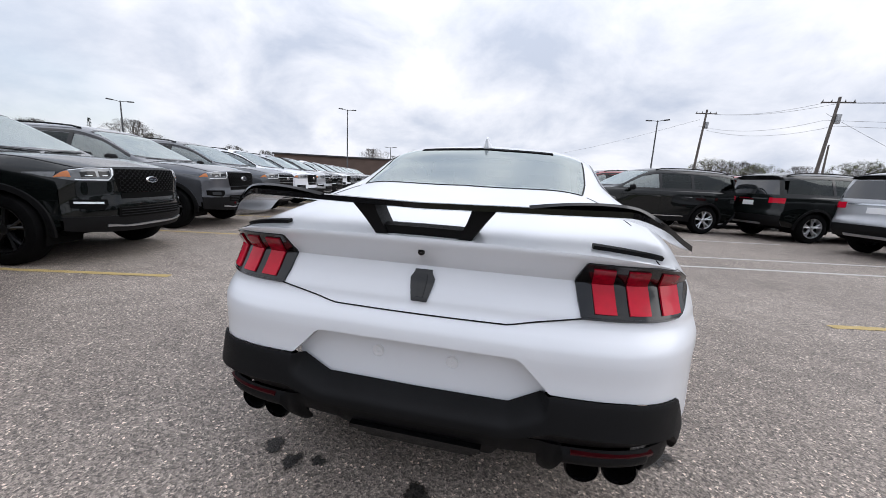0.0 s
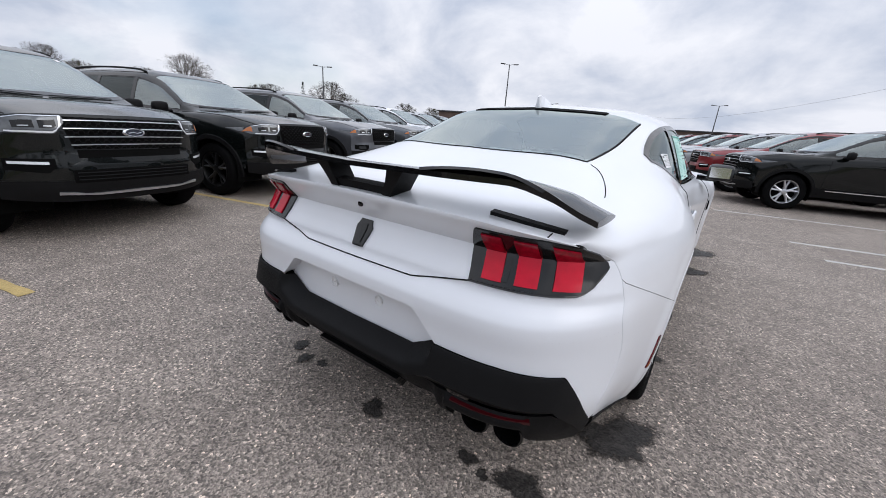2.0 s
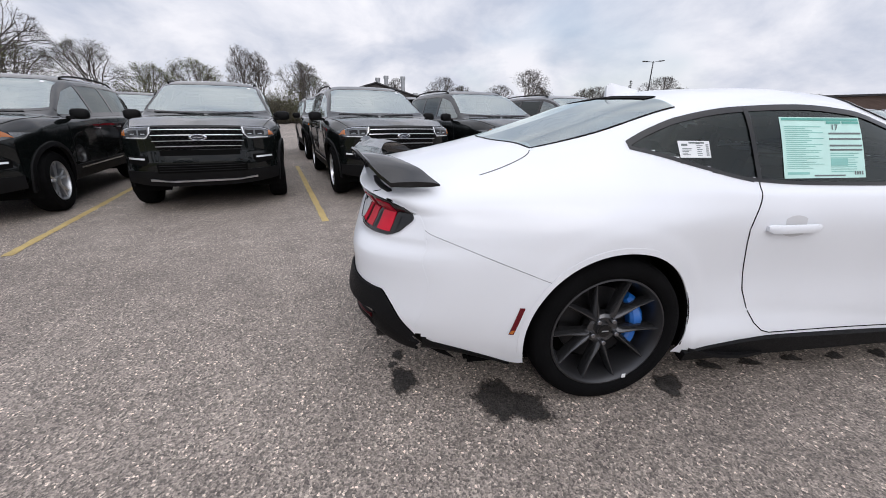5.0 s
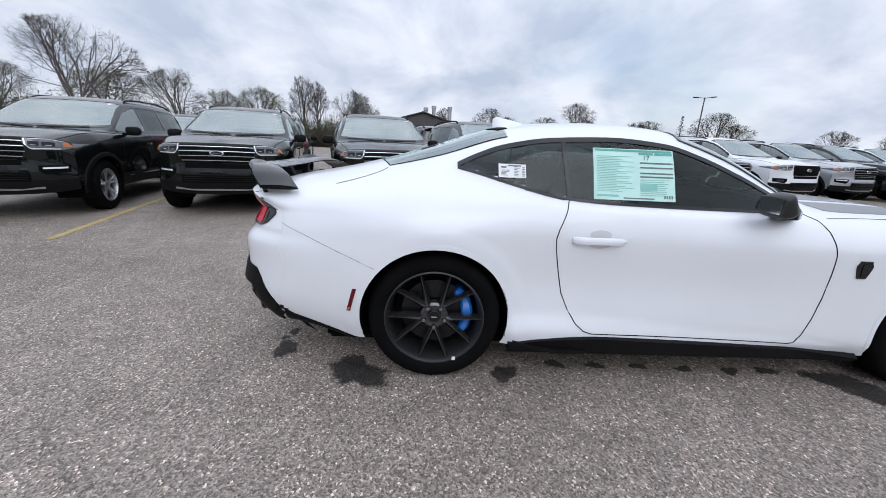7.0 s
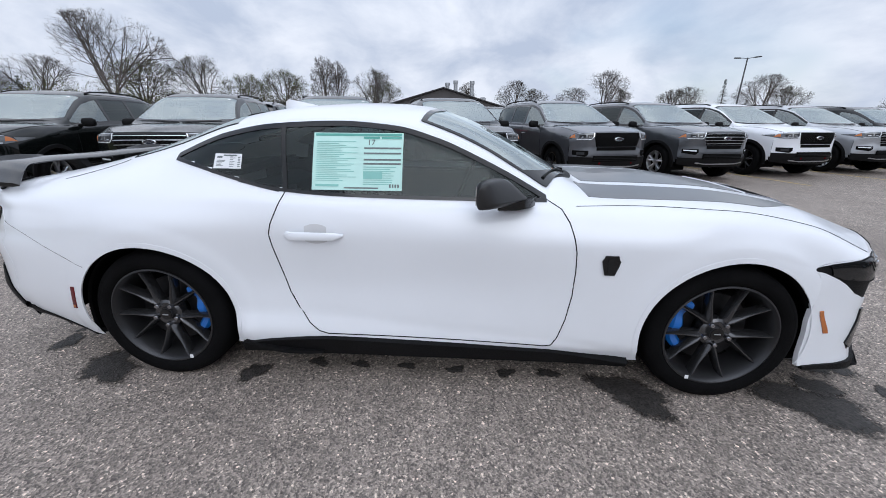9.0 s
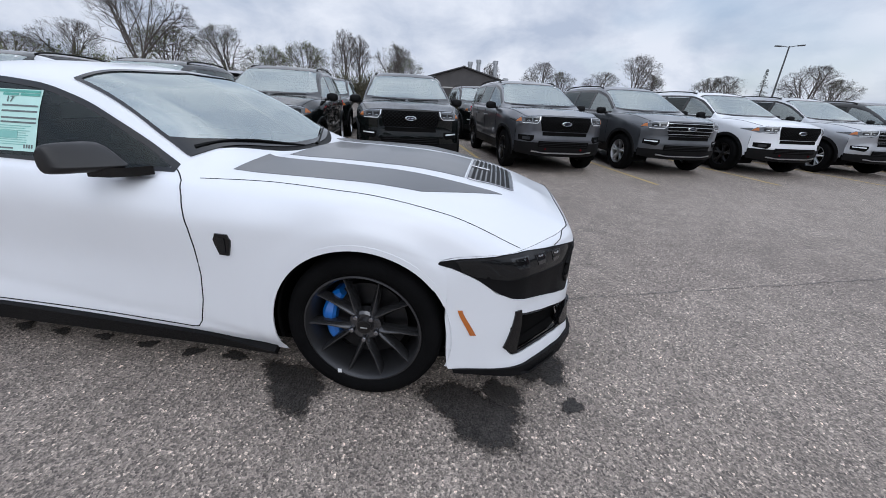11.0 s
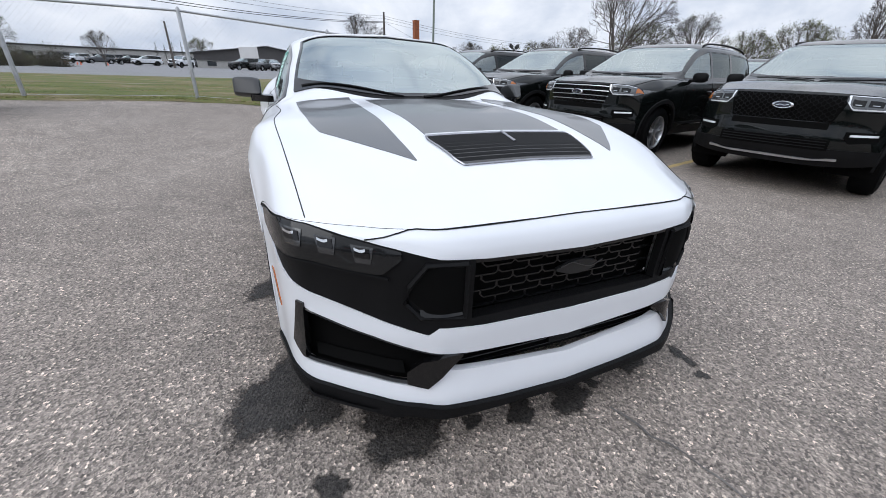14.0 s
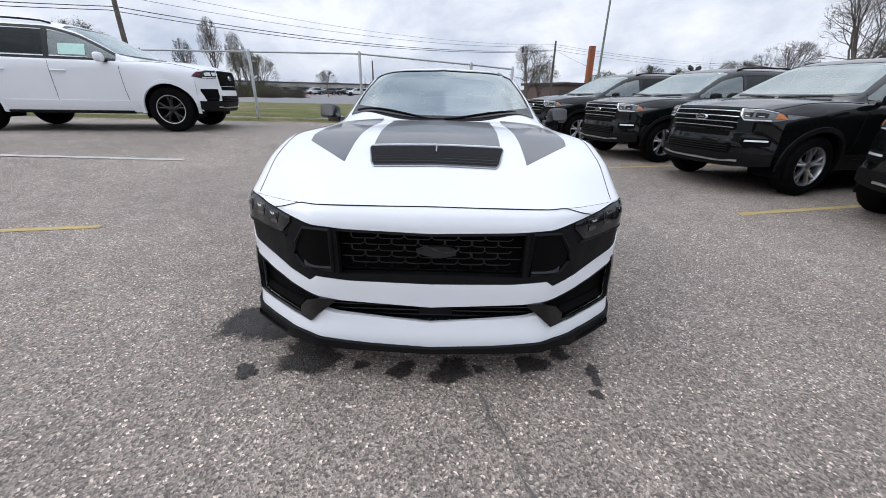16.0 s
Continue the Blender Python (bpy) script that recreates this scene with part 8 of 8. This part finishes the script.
            for t in (0, .25, .5, .75):
                outline.append(.5 * (2 * k1 + (k2 - k0) * t + (2 * k0 - 5 * k1 + 4 * k2 - k3) * t * t + (3 * k1 - k0 - 3 * k2 + k3) * t ** 3))
        bm = bmesh.new()
        rings = []
        for px, kz, kf in ((.866, .70, .95), (.872, .84, 1.03), (.886, .95, 1.04), (.915, 1.0, .93), (.97, 1.0, .72), (1.015, .98, .53), (1.042, .93, .41), (1.056, .85, .33), (1.062, .70, .26)):
            rings.append([bm.verts.new((sd * (.892 + (px - .866) * .80), 1.566 + (q.x - 1.545) * (.87 * kf if q.x > 1.545 else 1), 1.005 + (q.y - 1.008) * kz * 1.06)) for q in outline])
        for p, q in zip(rings, rings[1:]):
            for k in range(len(outline)):
                bm.faces.new((p[k], p[(k + 1) % len(outline)], q[(k + 1) % len(outline)], q[k]))
        bm.faces.new(rings[0])
        bm.faces.new(rings[-1])
        part("mirror_shell", bm, "mirror_black", mir, sharp=48)
        foot = bmesh.new()
        ft = [[foot.verts.new((sd * x, y, z)) for x, y in ((.96, 1.655), (.95, 1.735), (.90, 1.800), (.838, 1.832), (.826, 1.822), (.826, 1.70), (.88, 1.655))] for z in (.940, .976)]
        for k in range(7):
            foot.faces.new((ft[0][k], ft[0][(k + 1) % 7], ft[1][(k + 1) % 7], ft[1][k]))
        foot.faces.new(ft[0])
        foot.faces.new(ft[1][::-1])
        part("mirror_arm", foot, "gloss_black", mir)
        face = box_bm((.126, .004, .074), (sd * .970, 1.5605, 1.012), .0015, (0, 0, 0))
        part("mirror_glass", face, "chrome", mir)
        # quarter marker lamp, slanted
        mk = sheet(lambda a, b, sd=sd: side_fn(-.450 + .020 * a + .035 * b, .385 + .125 * b, sd, 0, 4), 3, 8, (sd, 0, 0), .004, .008)
        part("rear_marker", mk, "red_dark", car, "slim red side marker lamp")
        # small amber patch painted on as the lens's glint
        mk = sheet(lambda a, b, sd=sd: side_fn(-.448 + .014 * a + .008 * b, .390 + .016 * b, sd, 0, 4), 2, 2, (sd, 0, 0), .006, .003)
        part("marker_glint", mk, "amber_lens", car)
        badge(car, lambda a, b, sd=sd: side_fn(2.165 + (a - .5) * .078 * lin(b, (0, .55), (.5, .9), (.72, 1.0), (.9, .75), (1, .72)), .652 + .092 * b, sd, 1, 4), (sd, 0, 0))
        # black flank under the tail
        def tail_edge(a, b, sd=sd):
            y = -.80 + .375 * a
            hi = lin(y, (-.80, .345), (-.755, .317), (-.43, .219))
            lo = lin(y, (-.80, .262), (-.70, .245), (-.43, .186))
            p = side_fn(y, max(hi, .222), sd, 0, 4)
            return Vector((p.x + sd * (.003 - .05 * (1 - b) ** 2), p.y, lo + (hi - lo) * b))
        fl = sheet(tail_edge, 24, 6, (sd, 0, -.3), .002, .006)
        part("valance_side", fl, "satin_black", car)
        for yy, a_lo in ((0, -14), (AXLE_F, 38)):
            arch_liner(car, yy, sd, .386)

            def arch_lip(a, b, yy=yy, a_lo=a_lo, sd=sd):
                an = math.radians(a_lo + (194 - a_lo) * a)
                r = .385 + .024 * b
                return side_fn(yy + r * math.cos(an), TYRE_R + r * math.sin(an), sd, 0, 4.6)
            part("arch_lip", sheet(arch_lip, 56, 3, (sd, 0, 0), .0015, .006), "white_paint", car)
    # wing
    coupe_wing(car)
    # roof aerial
    fin = bmesh.new()
    rings = []
    for t in np.linspace(0, 1, 9):
        y = .36 + .20 * t
        h = .012 + .066 * lin(t, (0, .85), (.12, 1.0), (.35, .72), (.7, .3), (1, 0))
        hw = .034 * math.sin(math.pi * (.12 + .8 * t)) + .003
        zb = S.top(y, 0).z - .004
        rings.append([fin.verts.new((sx * hw * f, y, zb + q * h)) for sx, f, q in ((-1, 1, 0), (-1, .62, .5), (-1, .30, 1), (1, .30, 1), (1, .62, .5), (1, 1, 0))])
    for p, q in zip(rings, rings[1:]):
        for k in range(5):
            fin.faces.new((p[k], p[k + 1], q[k + 1], q[k]))
    fin.faces.new(rings[0])
    fin.faces.new(rings[-1])
    part("roof_aerial", fin, "white_paint", car, "white shark-fin aerial")
    # hood: stripes and vent
    ctr = sheet(lambda a, b: S.top(2.165 + .920 * b, (a - .5) * 2 * lin(b, (0, .345), (.6, .332), (1, .315))), 20, 30, (0, 0, 1), .0018, .0015)
    part("hood_stripe", ctr, "stripe_grey", car, "broad dark grey stripe down the hood")
    for sd in (1, -1):
        def flare(a, b, sd=sd):
            s = 2.10 + 1.18 * b
            xi = lin(s, (2.10, .425), (2.6, .432), (3.0, .427), (3.28, .415))
            xo = lin(s, (2.10, .715), (2.5, .718), (2.85, .705), (2.99, .683), (3.28, .420))
            return S.top(s, sd * (xi + (xo - xi) * a))
        part("hood_flare_stripe", sheet(flare, 10, 40, (0, 0, 1), .0018, .0015), "stripe_grey", car, "tapering dark grey flank stripe on the hood")
    vent = new("hood_vent")
    vent.parent = car
    tagged(vent, "black slatted air vent in the hood")

    def vent_fn(a, b):
        s = 3.10 + .238 * b
        w = lin(b, (0, .320), (.12, .325), (.9, .285), (1, .27))
        return S.top(s, (a - .5) * 2 * w)
    part("vent_panel", sheet(vent_fn, 24, 10, (0, 0, 1), .004, .006), "gloss_black", vent)
    rim = [vent_fn(a, 0) for a in np.linspace(0, 1, 20)] + [vent_fn(1, b) for b in np.linspace(0, 1, 8)] + [vent_fn(a, 1) for a in np.linspace(1, 0, 20)] + [vent_fn(0, b) for b in np.linspace(1, 0, 8)]
    part("vent_rim", tube([p + Vector((0, 0, .004)) for p in rim], .0035, 6), "lug", vent)
    edge = [vent_fn(a, 0) + Vector((0, -.012, .006)) for a in np.linspace(0, 1, 20)]
    part("vent_edge", tube(edge, .005, 5), "white_paint", vent)
    for k in range(8):
        b = .07 + k * .112
        sl = sheet(lambda a, q, b=b: vent_fn(.006 + .988 * a, b + .07 * q) + Vector((0, 0, .002 + .004 * (1 - q))), 20, 2, (0, 0, 1), .002, .004)
        part("vent_slat", sl, "satin_black", vent)
    div = tube([vent_fn(.5, b) + Vector((0, 0, .007)) for b in np.linspace(0, .45, 6)], .005, 6)
    part("vent_divider", div, "lug", vent)
    # cowl and wipers
    cow = sheet(lambda a, b: (lambda x: S.top(screen_low(x) + .0 + (.050 - .012 * abs(x)) * b, x))((a - .5) * 1.40), 40, 3, (0, 0, 1), .002, .004)
    part("scuttle", cow, "satin_black", car, "black scuttle panel under the windscreen")
    for x0, x1 in ((.66, .10), (-.02, -.56)):
        arm = []
        for t in np.linspace(0, 1, 14):
            x = x0 + (x1 - x0) * t
            s = screen_low(x) + .022 - .040 * math.sin(math.pi * min(1, t * .9))
            arm.append(S.top(s, x) + Vector((0, 0, .007 + .006 * math.sin(math.pi * t))))
        wp = part("wiper", tube(arm, .0055, 6, None, 1.0, [1.8, 1.5] + [1] * 10 + [.8, .6]), "satin_black", car, "black windscreen wiper")
        bl = [p + Vector((0, -.018, -.005)) for p in arm[2:]]
        part("wiper_blade", tube(bl, .006, 5), "rubber", wp)
    # trunk lid shut line by the rear window
    for sd in (1, -1):
        tl = [S.at(s, u) for s, u in zip(np.linspace(-.28, -.55, 18), 6.15 - .95 * np.linspace(0, 1, 18) ** .6)]
        gap_line(car, [Vector((p.x * sd, p.y, p.z + .0004)) for p in tl], .0019)
    # window papers on the inside of the glass, seen through it
    stick = new("price_sheet")
    stick.parent = car
    tagged(stick, "pale green price sheet in the door window")

    def sticker(y0, y1, z0, z1, lift, name, material, parent, pad=True):
        fn = lambda a, b: side_fn(y0 + (y1 - y0) * a + .0, z0 + (z1 - z0) * b, 1, 4.4, 6.4)
        return part(name, sheet(fn, 6, 4, (1, 0, 0), lift, .0006), material, parent)
    y0, y1, z0, z1 = .795, 1.222, .985, 1.238
    sticker(y0, y1, z0, z1, .0018, "paper", "paper_green", stick)
    sw, sh = y1 - y0, z1 - z0

    def bar(u0, u1, v0, v1, material, name="printed_block"):
        sticker(y0 + sw * u0, y0 + sw * u1, z0 + sh * v0, z0 + sh * v1, .0030, name, material, stick)
    bar(.02, .98, .945, .985, "print_green")
    bar(.56, .74, .895, .935, "print_green")
    bar(.76, .98, .895, .935, "print_green")
    for v in np.linspace(.84, .16, 22):
        bar(.04, .04 + .46 * (.75 + .25 * math.sin(v * 61)), v, v + .010, "print_pale")
    for v in (.72, .63, .52, .45):
        bar(.57, .98, v, v + .028, "print_grey")
    for v in np.linspace(.40, .10, 9):
        bar(.57, .96 - .1 * abs(math.sin(v * 40)), v, v + .012, "print_pale")
    bar(.57, .78, .20, .32, "print_pale")
    bar(.36, .74, .028, .052, "print_grey")
    bar(.04, .30, .06, .10, "print_pale")
    for u in (.86, .89, .92, .95):
        bar(u, u + .018, .05, .11, "print_grey")
    txt = bpy.data.curves.new("mileage", "FONT")
    txt.body = "17"
    txt.size = .038
    txt.extrude = .0004
    txt.materials.append(M["print_grey"])
    p = side_fn(y0 + sw * .605, z0 + sh * .795, 1, 4.4, 6.4)
    q = side_fn(y0 + sw * .605, z0 + sh * .90, 1, 4.4, 6.4)
    tilt = math.degrees(math.atan2(p.x - q.x, q.z - p.z))
    t_ob = new("mileage_figures", txt)
    t_ob.parent = stick
    t_ob.matrix_local = Matrix.Translation(p + Vector((.004, 0, 0))) @ pose(0, 0, 0, 0, -tilt, 0) @ pose(0, 0, 0, 90, 0, 90)
    lab = new("stock_label")
    lab.parent = car
    tagged(lab, "small white printed label in the quarter window")
    sticker(.305, .445, 1.072, 1.138, .0018, "paper", "paper_white", lab)
    for k in range(7):
        sticker(.385, .385 + .030 * (.7 + .3 * math.sin(k * 3)), 1.080 + .0075 * k, 1.0825 + .0075 * k, .003, "printed_block", "print_grey", lab)
    for k in range(5):
        sticker(.318, .318 + .045 * (.75 + .25 * math.sin(k * 5)), 1.082 + .006 * k, 1.0842 + .006 * k, .003, "printed_block", "print_grey", lab)
    sticker(.318, .345, 1.118, 1.126, .003, "printed_block", "print_grey", lab)
    sticker(.352, .420, 1.127, 1.133, .003, "printed_block", "print_grey", lab)
    for k in range(6):
        sticker(.426, .438, 1.080 + .008 * k, 1.084 + .008 * k, .003, "printed_block", "print_grey", lab)


def coupe_wing(car):
    """Raised tail wing: a thin blade with turned-down ends on two struts."""
    wing = new("tail_wing")
    wing.parent = car
    tagged(wing, "satin black raised tail wing with turned-down ends")
    te_y = Cubic([0, .35, .55, .66, .76], [-1.085, -1.075, -1.04, -.985, -.905])
    te_z = Cubic([0, .35, .55, .66, .72, .76], [1.062, 1.068, 1.070, 1.038, 1.000, .978])
    le_y = Cubic([0, .35, .52, .66, .76], [-.945, -.93, -.885, -.79, -.715])
    le_z = Cubic([0, .35, .52, .66, .72, .76], [1.046, 1.052, 1.054, 1.026, .994, .974])
    bm = bmesh.new()
    rings = []
    for x in np.linspace(-.76, .76, 77):
        a = abs(x)
        p, q = Vector((x, te_y(a), te_z(a))), Vector((x, le_y(a), le_z(a)))
        prof = [(0, .007), (.15, .010), (.5, .013), (.85, .010), (1, .003), (1, -.003), (.8, -.008), (.4, -.010), (.1, -.009), (0, -.009)]
        rings.append([bm.verts.new(p.lerp(q, t) + Vector((0, 0, h))) for t, h in prof])
    n = len(rings[0])
    for p, q in zip(rings, rings[1:]):
        for k in range(n):
            bm.faces.new((p[k], p[(k + 1) % n], q[(k + 1) % n], q[k]))
    bm.faces.new(rings[0])
    bm.faces.new(rings[-1][::-1])
    part("blade", bm, "gloss_black", wing)
    # raised lip on the outer thirds
    for sd in (1, -1):
        lip = sheet(lambda a, b, sd=sd: Vector((sd * (.30 + .42 * a), te_y(.30 + .42 * a) + .016 * b, te_z(.30 + .42 * a) + .006 + .020 * math.sin(math.pi * min(1, .1 + a)) * (1 - b))), 20, 2, (0, -1, 1), .001, .010)
        part("gurney_lip", lip, "gloss_black", wing)
        st = bmesh.new()
        rings = []
        for t in np.linspace(0, 1, 7):
            z = .962 + (1.055 - .962) * t
            xc = sd * (.125 + .055 * t)
            yc = -.985 - .02 * t
            hw = .020 + .014 * t ** 2
            rings.append([st.verts.new((xc + sx * hw, yc + sy * .045, z)) for sx, sy in ((-1, -1), (-1, 0), (-1, 1), (1, 1), (1, 0), (1, -1))])
        for p, q in zip(rings, rings[1:]):
            for k in range(6):
                st.faces.new((p[k], p[(k + 1) % 6], q[(k + 1) % 6], q[k]))
        st.faces.new(rings[0])
        st.faces.new(rings[-1])
        part("strut", st, "satin_black", wing)
        base = sheet(lambda a, b, sd=sd: coupe_shell.top(-.945 + .022 * b, sd * (.485 + .20 * a)) + Vector((0, 0, .002)), 10, 3, (0, 0, 1), .009, .012)
        part("end_pad", base, "satin_black", wing)
    part("strut_base", sheet(lambda a, b: coupe_shell.top(-.985 + .035 * b, (a - .5) * .30) + Vector((0, 0, .002)), 10, 3, (0, 0, 1), .024, .026), "satin_black", wing)


def build_coupe():
    car = thing("sports_coupe", "clean white two-door coupe with black tail wing and hood stripes", "car")
    coupe_shell.panels(car, "white_paint", .02, 8, [(0, TYRE_R, .386), (AXLE_F, TYRE_R, .386)], coupe_sort)
    coupe_front(car)
    coupe_rear(car)
    coupe_glass(car)
    coupe_inside(car)
    coupe_details(car)
    for y in (0, AXLE_F):
        for sd in (1, -1):
            coupe_wheel(car, y, sd)
    under = box_bm((1.55, 3.9, .06), (0, 1.35, .17), .02)
    part("underbody", under, "void_black", car)
    return car


build_coupe()
